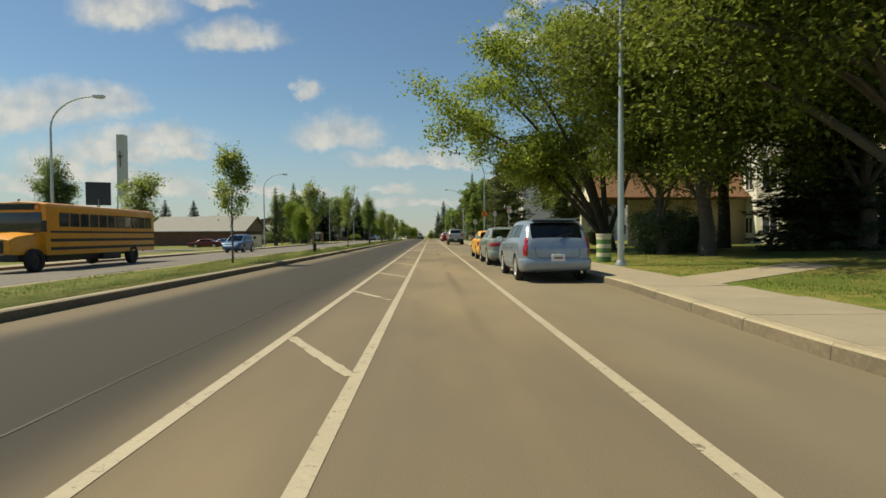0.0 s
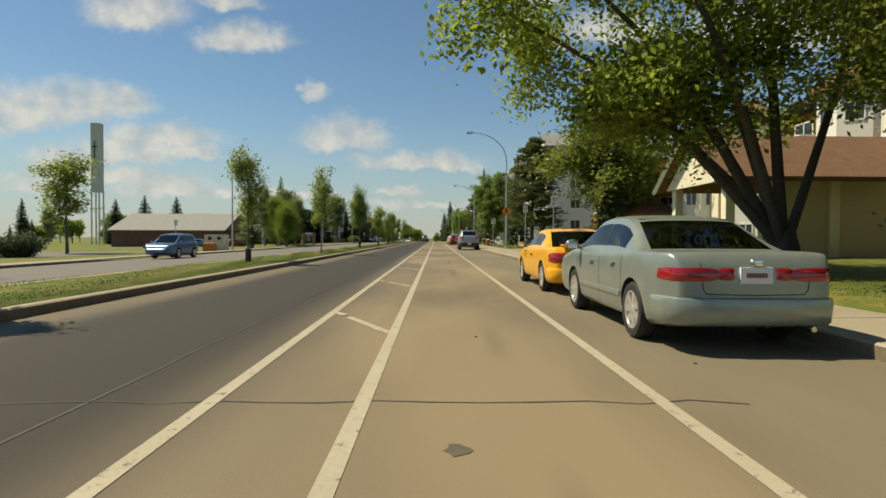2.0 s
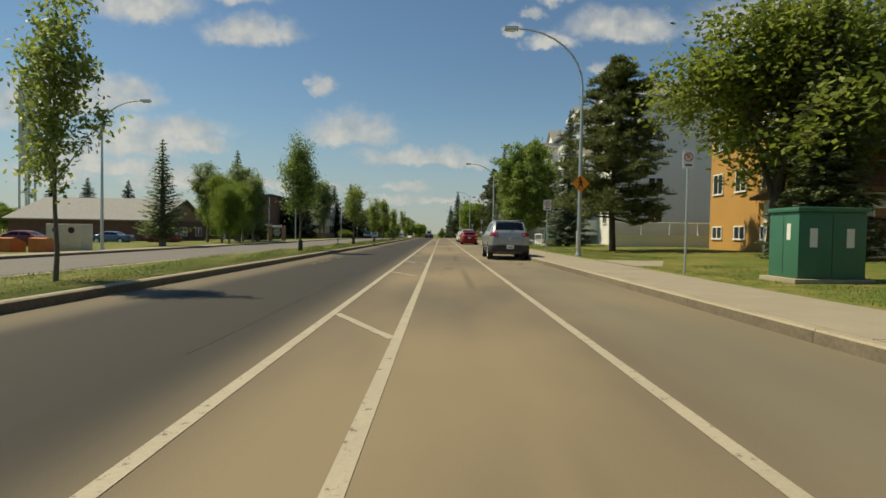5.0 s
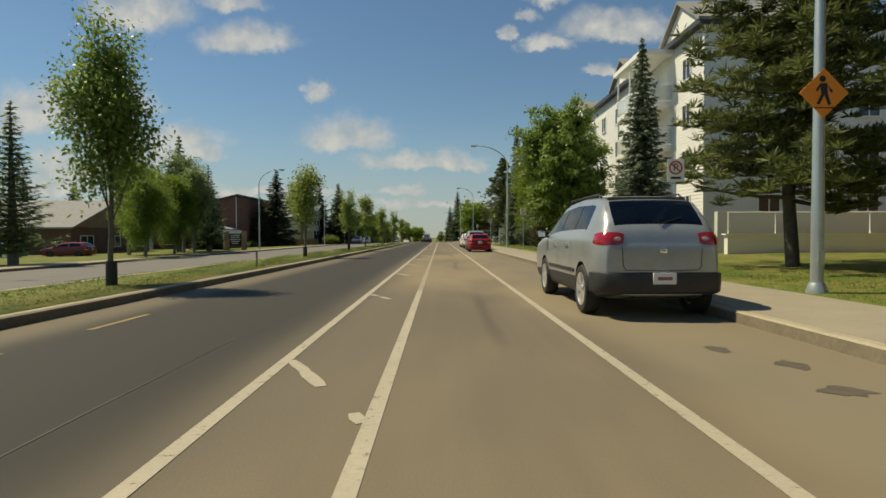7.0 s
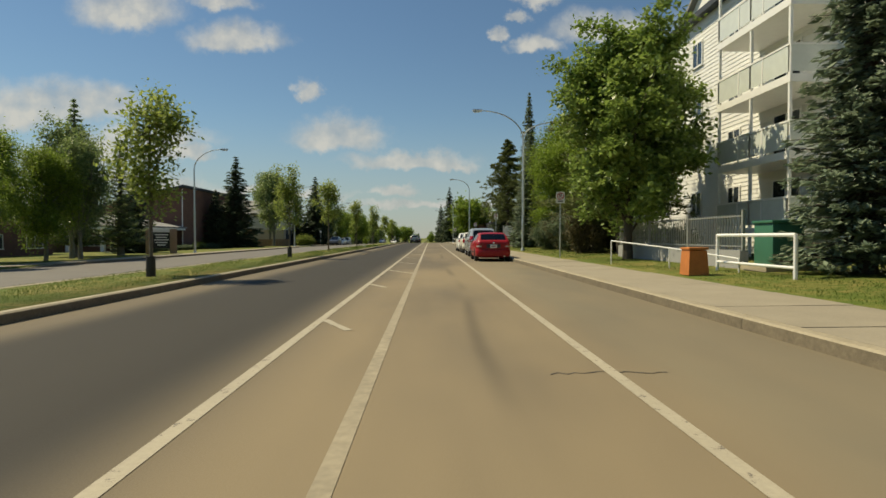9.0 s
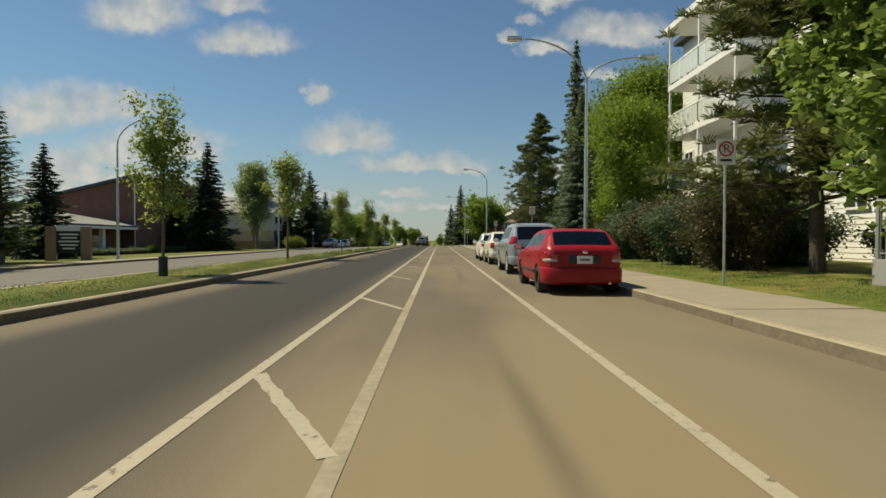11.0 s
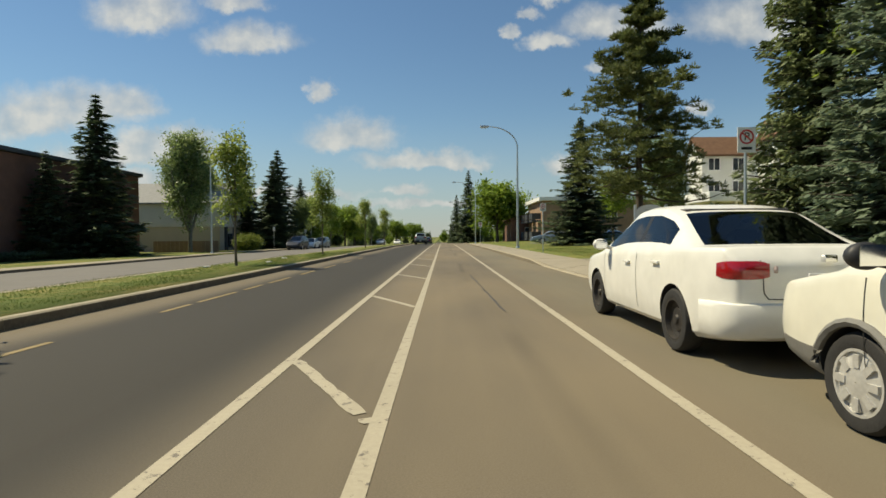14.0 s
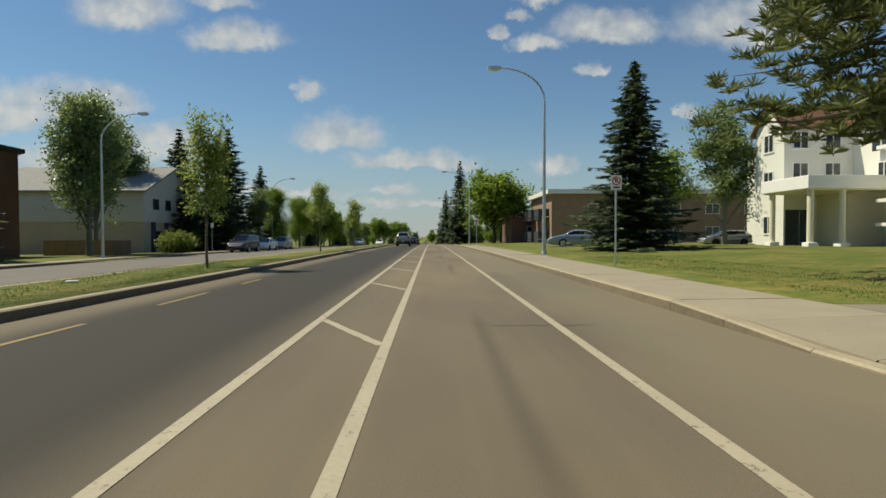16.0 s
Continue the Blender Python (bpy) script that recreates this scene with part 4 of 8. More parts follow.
    part("parcel_shelf", boxm(-hw * 0.8, hw * 0.8, c0 + 0.05, g1 + 0.02, tub_top - 0.1, tub_top - 0.06), "dark_plastic", root)
    fy = s0 + 0.05
    for sx in (-1, 1):
        st = add_box(bmesh.new(), sx * hw * 0.45 - 0.24, sx * hw * 0.45 + 0.24, fy - 0.45, fy + 0.05, gc + 0.2, gc + 0.38, 0.05)
        add_box(st, sx * hw * 0.45 - 0.23, sx * hw * 0.45 + 0.23, fy - 0.62, fy - 0.47, gc + 0.3, tub_top + 0.16, 0.05)
        add_box(st, sx * hw * 0.45 - 0.13, sx * hw * 0.45 + 0.13, fy - 0.66, fy - 0.56, tub_top + 0.14, tub_top + 0.30, 0.04)
        part("front_seat", st, "seat_cloth", root)
    ry = fy - 1.0
    st = add_box(bmesh.new(), -hw * 0.8, hw * 0.8, ry - 0.45, ry + 0.0, gc + 0.2, gc + 0.4, 0.05)
    add_box(st, -hw * 0.8, hw * 0.8, ry - 0.62, ry - 0.46, gc + 0.3, tub_top + 0.10, 0.05)
    part("rear_seat", st, "seat_cloth", root)
    sw = add_lathe(bmesh.new(), [(0.18, -0.012), (0.19, 0), (0.18, 0.012), (0.17, 0)], 20, "z")
    part("steering_wheel", sw, "dark_plastic", root, m=pose(-hw * 0.45, s0 + 0.25, tub_top + 0.04, 65, 0, 0))
    # door seams, sills, handles
    for y in p["seams"]:
        zb_, zt_ = gc + 0.12, lerp_keys(low, y) - 0.03
        for sx in (-1, 1):
            bmk = bmesh.new()
            pts = []
            for q in range(7):
                z = zb_ + (zt_ - zb_) * q / 6
                pts.append((sx * side_x(p, y, z), y, z))
            for a_, b_ in zip(pts, pts[1:]):
                vs = [bmk.verts.new((a_[0] + sx * 0.0015, a_[1] - 0.004, a_[2])), bmk.verts.new((a_[0] + sx * 0.0015, a_[1] + 0.004, a_[2])),
                      bmk.verts.new((b_[0] + sx * 0.0015, b_[1] + 0.004, b_[2])), bmk.verts.new((b_[0] + sx * 0.0015, b_[1] - 0.004, b_[2]))]
                bmk.faces.new(vs)
            part("door_seam", bmk, "black_paint", root)
    for y in p["handles"]:
        for sx in (-1, 1):
            z = lerp_keys(low, y) - 0.13
            x = side_x(p, y, z)
            hb = add_box(bmesh.new(), sx * (x + 0.012), sx * (x + 0.032), y - 0.09, y + 0.09, z - 0.013, z + 0.013, 0.006)
            add_box(hb, sx * (x - 0.01), sx * (x + 0.02), y - 0.085, y - 0.06, z - 0.01, z + 0.01)
            add_box(hb, sx * (x - 0.01), sx * (x + 0.02), y + 0.06, y + 0.085, z - 0.01, z + 0.01)
            part("door_handle", hb, p.get("handle_mat", p["paint"]), root)
    if p.get("moulding"):
        z = p["moulding"]
        for sx in (-1, 1):
            ya, yb = wy[0] + r * 1.2, wy[1] - r * 1.2
            part("side_moulding", boxm(sx * (side_x(p, ya, z) - 0.01), sx * (side_x(p, ya, z) + 0.014), ya, yb, z - 0.03, z + 0.03, 0.006), p.get("moulding_mat", "dark_plastic"), root)
    # mirrors
    for sx in (-1, 1):
        y = p["mirror"]
        z = lerp_keys(low, y) + 0.05
        x = side_x(p, y, z - 0.06)
        mb = bmesh.new()
        bmesh.ops.create_uvsphere(mb, u_segments=16, v_segments=10, radius=1.0)
        for v in mb.verts:
            v.co = (sx * (x + 0.13) + 0.10 * v.co.x, y + (0.10 if v.co.y > 0 else 0.045) * v.co.y, z + 0.04 + 0.075 * v.co.z)
        add_tube(mb, [(sx * (x - 0.03), y + 0.03, z - 0.01), (sx * (x + 0.08), y + 0.02, z + 0.01)], 0.025, 8)
        mo = part("door_mirror", mb, p.get("mirror_mat", p["paint"]), root)
        part("mirror_glass", boxm(sx * (x + 0.06), sx * (x + 0.2), y - 0.054, y - 0.05, z - 0.01, z + 0.1), "chrome", mo)
    # rear: bumper band, plate, lamps
    zc = p["bumper"]
    bb = bmesh.new()
    pts = [(-hw * 0.975, 0.42), (-hw * 0.955, 0.24), (-hw * 0.915, 0.11), (-hw * 0.81, 0.0), (-hw * 0.4, -0.02), (0, -0.026), (hw * 0.4, -0.02), (hw * 0.81, 0.0), (hw * 0.915, 0.11), (hw * 0.955, 0.24), (hw * 0.975, 0.42)]
    sec = [(0.03, zc[0]), (-0.018, zc[0] + 0.03), (-0.034, (zc[0] + zc[1]) / 2), (-0.036, zc[1] - 0.06), (-0.024, zc[1] - 0.015), (0.03, zc[1])]
    rings = []
    for x, y in pts:
        d = Vector((x * 0.35, y - 1.2)).normalized()
        rings.append([bb.verts.new((x - d.x * o, y - d.y * o, z)) for o, z in sec])
    for r0, r1 in zip(rings, rings[1:]):
        for i in range(len(sec) - 1):
            bb.faces.new((r0[i], r1[i], r1[i + 1], r0[i + 1]))
    part("rear_bumper", bb, p.get("bumper_mat", p["paint"]), root, smooth=50)
    px_, pz_ = p.get("plate", (0, 0.75))
    py_ = p.get("plate_y", -0.02)
    h_ = lay_back(px_, pz_)
    py_ = py_ if h_ is None else min(py_, h_.y - 0.012)
    pl = part("number_plate", boxm(px_ - 0.155, px_ + 0.155, py_ - 0.008, py_ + 0.02, pz_ - 0.078, pz_ + 0.078, 0.004), "plate_white", root)
    part("plate_writing", boxm(px_ - 0.10, px_ + 0.10, py_ - 0.010, py_ - 0.007, pz_ - 0.022, pz_ + 0.022), "plate_text", pl)
    for sx in (-1, 1):
        for nm, mt, box_ in p["lamps"]:
            x0, x1, y0, y1, z0, z1, lean = box_
            lb = bmesh.new()
            nx, nz = 9, 7
            grid = []
            for i in range(nx):
                u = i / (nx - 1)
                row = []
                for j in range(nz):
                    v = j / (nz - 1)
                    x = x0 + (x1 - x0) * u
                    y = y0 + (y1 - y0) * u ** 2.2
                    half = (z1 - z0) / 2 * (1 - 0.3 * abs(2 * u - 1) ** 4)
                    bulge = 0.016 * math.sin(math.pi * v) * math.sin(math.pi * u)
                    row.append(lb.verts.new(lay(sx * x, y, (z0 + z1) / 2 + half * (2 * v - 1), 0.005 + bulge)))
                grid.append(row)
            for i in range(nx - 1):
                for j in range(nz - 1):
                    lb.faces.new((grid[i][j], grid[i + 1][j], grid[i + 1][j + 1], grid[i][j + 1]))
            ex = bmesh.ops.extrude_face_region(lb, geom=lb.faces[:])
            bmesh.ops.translate(lb, verts=[v for v in ex["geom"] if isinstance(v, bmesh.types.BMVert)], vec=(-sx * 0.02, 0.03, 0))
            part(nm, lb, mt, root, smooth=45)
    for sx in (-1, 1):
        fz = lerp_keys(low, L - 0.12) - 0.15
        part("headlight", boxm(sx * hw * 0.52, sx * hw * 0.84, L - 0.30, L - 0.06, fz - 0.06, fz + 0.05, 0.03), "lamp_clear", root)
    part("grille", boxm(-hw * 0.45, hw * 0.45, L - 0.08, L - 0.005, fz - 0.07, fz + 0.06, 0.02), "dark_plastic", root)
    return root


def side_x(p, y, z):
    """Half width of the body side at height z."""
    L, gc = p["L"], p["gc"]
    e = min(y, L - y)
    w = p["W"] / 2 * (1 - 0.16 * max(0, 1 - e / 0.55) ** 2.2)
    zb = gc + 0.10 * max(0, 1 - e / 0.5)
    zl = lerp_keys(p["low"], y)
    k = max(0, min(1, (z - zb) / (zl - zb)))
    return w * lerp_keys([(0, 0.86), (0.12, 0.955), (0.32, 0.985), (0.62, 1.0), (0.85, 0.99), (1, 0.975)], k)


paint("paint_silver_blue", (0.25, 0.31, 0.38))
paint("paint_silver_green", (0.27, 0.31, 0.28))
paint("paint_yellow", (0.80, 0.38, 0.012), 0.0, 0.35)
paint("paint_silver", (0.34, 0.36, 0.36))
paint("paint_red", (0.27, 0.0015, 0.007), 0.0, 0.4, 0.01, 0.1)
paint("paint_silver_blue_light", (0.36, 0.41, 0.44))
paint("paint_cream", (0.70, 0.68, 0.57), 0.1, 0.38)
paint("paint_white", (0.74, 0.73, 0.67), 0.0, 0.35)
paint("paint_bus", (0.72, 0.30, 0.012), 0.0, 0.4)
paint("paint_blue", (0.07, 0.14, 0.26), 0.3)
paint("paint_dark", (0.03, 0.035, 0.05), 0.3)
paint("paint_maroon", (0.14, 0.015, 0.02), 0.2)

KERB_CARS = [
    (dict(name="station_wagon", label="silver-blue station wagon parked at the kerb, tall red tail lamps", category="car", paint="paint_silver_blue",
          L=4.55, W=1.72, gc=0.19, r=0.315, rw=0.92, wb=2.44, wheel="six", rim="alloy", roof_top=1.50, tumble=0.16,
          low=[(0, 0.86), (0.2, 0.93), (1.0, 0.95), (2.9, 0.91), (3.5, 0.90), (4.2, 0.76), (4.55, 0.60)],
          roof=[(0.02, 0.93), (0.10, 1.05), (0.42, 1.44), (0.7, 1.485), (1.6, 1.50), (2.2, 1.48), (2.55, 1.42), (3.42, 0.93)],
          rear_glass=(0.10, 0.42), wind=(2.55, 3.42), windows=[(0.62, 1.30), (1.38, 2.15), (2.22, 3.1)], seams=(1.32, 2.18, 3.15), handles=(1.55, 2.42), mirror=2.98,
          bumper=(0.30, 0.56), plate=(0, 0.58), plate_y=-0.055, moulding=0.42, moulding_mat="paint_silver_blue",
          lamps=[("tail_lamp", "tail_red", (0.70, 0.81, 0.0, 0.11, 0.62, 0.90, 0.02)), ("upper_lamp", "tail_red", (0.69, 0.76, 0.06, 0.15, 0.905, 1.05, 0.16)), ("reflector", "tail_red", (0.60, 0.72, -0.03, 0.03, 0.44, 0.48, 0.0))]), 2.07, 13.34),
    (dict(name="sedan", label="pale silver-green four-door sedan parked at the kerb", category="car", paint="paint_silver_green",
          L=4.76, W=1.73, gc=0.18, r=0.315, rw=0.95, wb=2.56, wheel="seven", rim="alloy", roof_top=1.42, tumble=0.20,
          low=[(0, 0.84), (0.12, 0.95), (1.0, 0.955), (2.0, 0.93), (3.6, 0.92), (4.4, 0.78), (4.76, 0.58)],
          roof=[(0.80, 0.97), (1.50, 1.34), (1.85, 1.405), (2.4, 1.42), (2.75, 1.39), (3.60, 0.95)],
          rear_glass=(0.82, 1.50), wind=(2.75, 3.58), windows=[(1.30, 2.12), (2.20, 3.30)], seams=(1.28, 2.16, 3.3), handles=(1.6, 2.5), mirror=3.15,
          bumper=(0.28, 0.55), plate=(0, 0.76), plate_y=-0.008, moulding=0.46, moulding_mat="paint_silver_green",
          lamps=[("tail_lamp", "tail_red", (0.36, 0.86, -0.008, 0.26, 0.70, 0.83, 0.01)), ("inner_lamp", "tail_red", (0.20, 0.355, -0.005, 0.0, 0.71, 0.83, 0.01))]), 2.07, 20.30),
    (dict(name="coupe", label="bright yellow two-door coupe with a rear spoiler, parked", category="car", paint="paint_yellow",
          L=4.55, W=1.73, gc=0.17, r=0.305, rw=0.98, wb=2.64, wheel="five", rim="alloy", roof_top=1.33, tumble=0.21,
          low=[(0, 0.80), (0.14, 0.90), (1.0, 0.90), (2.0, 0.87), (3.3, 0.86), (4.2, 0.70), (4.55, 0.50)],
          roof=[(0.70, 0.91), (1.45, 1.26), (1.8, 1.325), (2.2, 1.33), (2.5, 1.30), (3.45, 0.87)],
          rear_glass=(0.72, 1.45), wind=(2.5, 3.43), windows=[(1.35, 1.88), (1.96, 3.15)], seams=(1.92, 3.18), handles=(2.1,), mirror=3.0,
          bumper=(0.26, 0.52), plate=(0, 0.68), plate_y=-0.01, mirror_mat="dark_plastic", handle_mat="dark_plastic",
          lamps=[("tail_lamp", "tail_red", (0.46, 0.84, -0.02, 0.32, 0.62, 0.82, 0.02))]), 2.10, 25.74),
    (dict(name="suv", label="silver crossover with dark lower cladding, parked at the kerb", category="car", paint="paint_silver", cladding=True,
          L=5.06, W=1.83, gc=0.24, r=0.365, rw=0.80, wb=2.88, wheel="five", rim="alloy", roof_top=1.80, tumble=0.22,
          low=[(0, 1.05), (0.15, 1.12), (1.0, 1.15), (3.0, 1.12), (4.0, 1.10), (4.8, 0.95), (5.2, 0.72)],
          roof=[(0.03, 1.17), (0.18, 1.38), (0.50, 1.67), (0.85, 1.76), (1.8, 1.80), (2.6, 1.76), (2.95, 1.68), (4.02, 1.13)],
          rear_glass=(0.14, 0.52), wind=(2.95, 4.0), windows=[(0.75, 1.45), (1.53, 2.40), (2.48, 3.55)], seams=(1.5, 2.44, 3.6), handles=(1.75, 2.7), mirror=3.45,
          bumper=(0.36, 0.66), bumper_mat="dark_plastic", plate=(0, 0.58), plate_y=-0.09, moulding=0.62, mirror_mat="dark_plastic", handle_mat="chrome", tw=0.245,
          lamps=[("tail_lamp", "tail_red", (0.54, 0.95, -0.01, 0.24, 1.03, 1.21, 0.05)), ("reverse_lamp", "tail_clear", (0.58, 0.70, -0.035, 0.06, 1.08, 1.16, 0.03))]), 1.96, 64.02),
    (dict(name="hatchback", label="red three-door hatchback parked at the kerb", category="car", paint="paint_red",
          L=4.10, W=1.68, gc=0.16, r=0.29, rw=0.74, wb=2.36, wheel="steel", rim="steel_wheel", roof_top=1.36, tumble=0.19,
          low=[(0, 0.91), (0.15, 0.95), (1.0, 0.91), (2.8, 0.86), (3.2, 0.84), (3.85, 0.68), (4.1, 0.52)],
          roof=[(0.02, 0.95), (0.10, 1.0), (0.50, 1.305), (0.72, 1.36), (1.5, 1.375), (2.05, 1.34), (2.3, 1.28), (3.12, 0.85)],
          rear_glass=(0.12, 0.50), wind=(2.3, 3.10), windows=[(0.62, 1.55), (1.63, 2.85)], seams=(1.59, 2.9), handles=(1.8,), mirror=2.7,
          bumper=(0.24, 0.56), plate=(0, 0.72), plate_y=-0.02, moulding=0.44, tuck=0.06, mirror_mat="dark_plastic", handle_mat="dark_plastic",
          lamps=[("tail_lamp", "tail_red", (0.55, 0.82, -0.005, 0.26, 0.74, 0.90, 0.02)), ("reverse_lamp", "tail_clear", (0.55, 0.81, -0.005, 0.24, 0.675, 0.74, 0.0))]), 2.00, 97.64),
    (dict(name="compact_suv", label="silver-blue compact SUV with a covered spare wheel on its back", category="car", paint="paint_silver_blue_light",
          L=4.38, W=1.71, gc=0.22, r=0.355, rw=0.66, wb=2.38, wheel="five", rim="alloy", roof_top=1.68, tumble=0.15,
          low=[(0, 1.00), (0.15, 1.05), (1.0, 1.05), (2.8, 1.01), (3.4, 1.00), (4.2, 0.88), (4.55, 0.66)],
          roof=[(0.02, 1.06), (0.10, 1.22), (0.30, 1.60), (0.55, 1.66), (1.5, 1.685), (2.2, 1.65), (2.5, 1.57), (3.35, 1.02)],
          rear_glass=(0.06, 0.28), wind=(2.5, 3.33), windows=[(0.55, 1.25), (1.33, 2.10), (2.18, 3.05)], seams=(1.29, 2.14, 3.1), handles=(1.5, 2.38), mirror=2.95,
          bumper=(0.34, 0.60), plate=(-0.42, 0.78), plate_y=-0.02, tw=0.225, handle_mat="dark_plastic",
          lamps=[("tail_lamp", "tail_red", (0.62, 0.90, -0.005, 0.34, 0.98, 1.22, 0.05)), ("reflector", "tail_red", (0.55, 0.75, -0.045, 0.02, 0.42, 0.46, 0.0))]), 2.13, 103.97),
    (dict(name="small_sedan", label="cream four-door small sedan with grey wheel-arch trims, parked", category="car", paint="paint_cream",
          L=3.86, W=1.66, gc=0.20, r=0.29, rw=0.72, wb=2.22, wheel="cap", rim="hubcap", roof_top=1.50, tumble=0.22,
          low=[(0, 0.92), (0.14, 1.02), (0.8, 1.01), (2.0, 0.96), (3.0, 0.92), (3.7, 0.79), (3.97, 0.58)],
          roof=[(0.52, 1.03), (1.15, 1.41), (1.5, 1.49), (2.0, 1.505), (2.3, 1.47), (3.15, 0.95)],
          rear_glass=(0.54, 1.15), wind=(2.3, 3.12), windows=[(1.0, 1.70), (1.78, 2.85)], seams=(1.74, 2.88), handles=(1.2, 2.05), mirror=2.72,
          bumper=(0.33, 0.60), plate=(0, 0.50), plate_y=-0.045, mirror_mat="dark_plastic", cladding=True, cladding_mat="grey_plastic", lid=(0.5, 0.97, 0.64),
          lamps=[("tail_lamp", "tail_red", (0.64, 0.82, 0.0, 0.21, 0.74, 0.99, 0.03))]), 2.15, 111.00),
    (dict(name="white_sedan", label="white rounded four-door sedan on black steel wheels, parked", category="car", paint="paint_white",
          L=4.45, W=1.74, gc=0.17, r=0.31, rw=0.94, wb=2.65, wheel="steel", rim="steel_wheel", roof_top=1.48, tumble=0.20,
          low=[(0, 0.92), (0.14, 1.01), (0.9, 1.0), (2.0, 0.96), (3.2, 0.92), (4.1, 0.80), (4.51, 0.55)],
          roof=[(0.62, 1.02), (1.30, 1.38), (1.7, 1.47), (2.2, 1.485), (2.5, 1.45), (3.50, 0.95)],
          rear_glass=(0.64, 1.30), wind=(2.5, 3.47), windows=[(1.10, 1.92), (2.0, 3.15)], seams=(1.96, 3.2), handles=(1.35, 2.25), mirror=3.0,
          bumper=(0.27, 0.58), plate=(0, 0.74), plate_y=-0.012,
          lamps=[("tail_lamp", "tail_red", (0.47, 0.88, -0.02, 0.10, 0.77, 0.92, 0.03)), ("reverse_lamp", "tail_clear", (0.40, 0.43, -0.02, 0.0, 0.82, 0.88, 0.02))]), 2.05, 115.50),
]
PARKED = {}
for p, near_x, rear_wheel_y in KERB_CARS:
    c = car(p)
    c.matrix_basis = pose(near_x + p["W"] / 2, rear_wheel_y - p["rw"], 0)
    PARKED[p["name"]] = c

# the coupe's spoiler
bm = add_box(bmesh.new(), -0.62, 0.62, 0.02, 0.24, 0.955, 0.985, 0.012)
for x in (-0.58, 0.55):
    add_box(bm, x, x + 0.03, 0.05, 0.2, 0.86, 0.96)
part("spoiler", bm, "paint_yellow", PARKED["coupe"])
part("side_marker", boxm(-0.845, -0.81, 0.36, 0.50, 0.52, 0.57, 0.008), "amber", PARKED["coupe"])
# the spare wheel, roof rails and badge of the compact SUV
bm = add_lathe(bmesh.new(), [(0.335, 0.0), (0.36, -0.04), (0.35, -0.18), (0.30, -0.22), (0.12, -0.235), (0.004, -0.235), (0.004, 0)], 32, "x")
part("spare_wheel_cover", bm, "rubber", PARKED["compact_suv"], "black spare wheel cover", pose(0.28, -0.0, 0.92, 0, 0, 90))
for c, L0, L1, x, z in ((PARKED["compact_suv"], 0.6, 2.3, 0.58, 1.645), (PARKED["suv"], 0.8, 2.8, 0.60, 1.735)):
    for sx in (-1, 1):
        part("roof_rail", tubem([(sx * x, L0, z), (sx * x, L0 + 0.12, z + 0.055), (sx * x, L1 - 0.12, z + 0.055), (sx * x, L1, z - 0.03)], 0.016, 6), "dark_plastic", c)
# wheel-arch trims of the small sedan
for y in (0.72, 0.72 + 2.22):
    for sx in (-1, 1):
        pts = [(sx * 0.826, y + 0.345 * math.cos(radians(a)), 0.29 + 0.345 * math.sin(radians(a))) for a in range(8, 173, 15)]
        part("arch_trim", tubem(pts, 0.028, 6), "grey_plastic", PARKED["small_sedan"])
# roof boxes of detail: rear wipers, badges, exhausts, aerials
for nm, x, y, z in (("station_wagon", 0.0, 0.05, 0.78), ("sedan", 0, -0.0, 0.88), ("suv", 0, -0.01, 0.95), ("hatchback", 0, 0.0, 0.87), ("white_sedan", 0, -0.02, 0.94)):
    part("badge", boxm(x - 0.05, x + 0.05, y - 0.035, y + 0.03, z - 0.03, z + 0.03, 0.012), "chrome", PARKED[nm])
for nm, y0, z0, y1, z1 in (("station_wagon", 0.09, 1.06, 0.17, 1.14), ("suv", 0.13, 1.32, 0.24, 1.42), ("hatchback", 0.14, 0.97, 0.25, 1.03)):
    part("rear_wiper", tubem([(0.0, y0 - 0.02, z0), (0.35, y1 - 0.03, z1)], 0.011, 5), "black_paint", PARKED[nm])
for nm, x in (("station_wagon", 0.55), ("sedan", 0.55), ("hatchback", 0.5), ("compact_suv", 0.6), ("white_sedan", 0.55)):
    part("tailpipe", tubem([(x, 0.35, 0.26), (x, -0.02, 0.25)], 0.028, 10), "chrome", PARKED[nm])
part("spoiler", boxm(-0.52, 0.52, 0.30, 0.62, 1.475, 1.51, 0.014), "paint_silver_blue", PARKED["station_wagon"], m=pose(0, 0.02, -0.02))
part("black_panel", boxm(-0.33, 0.33, -0.010, 0.03, 0.63, 0.82, 0.03), "dark_plastic", PARKED["hatchback"])

# ---------------------------------------------------------------- trees
def quad_cloud(name, centers, axes_u, axes_v, material):
    """One mesh of many small leaves, each a bent four-sided blade."""
    n = len(centers)
    v = np.empty((n, 4, 3))
    v[:, 0] = centers - axes_u
    v[:, 1] = centers + axes_v
    v[:, 2] = centers + axes_u
    v[:, 3] = centers - axes_v
    me = bpy.data.meshes.new(name)
    me.vertices.add(n * 4)
    me.vertices.foreach_set("co", v.reshape(-1))
    me.loops.add(n * 4)
    me.loops.foreach_set("vertex_index", np.arange(n * 4, dtype=np.int32))
    me.polygons.add(n)
    me.polygons.foreach_set("loop_start", np.arange(0, n * 4, 4, dtype=np.int32))
    me.materials.append(MATS[material])
    me.update(calc_edges=True)
    return me


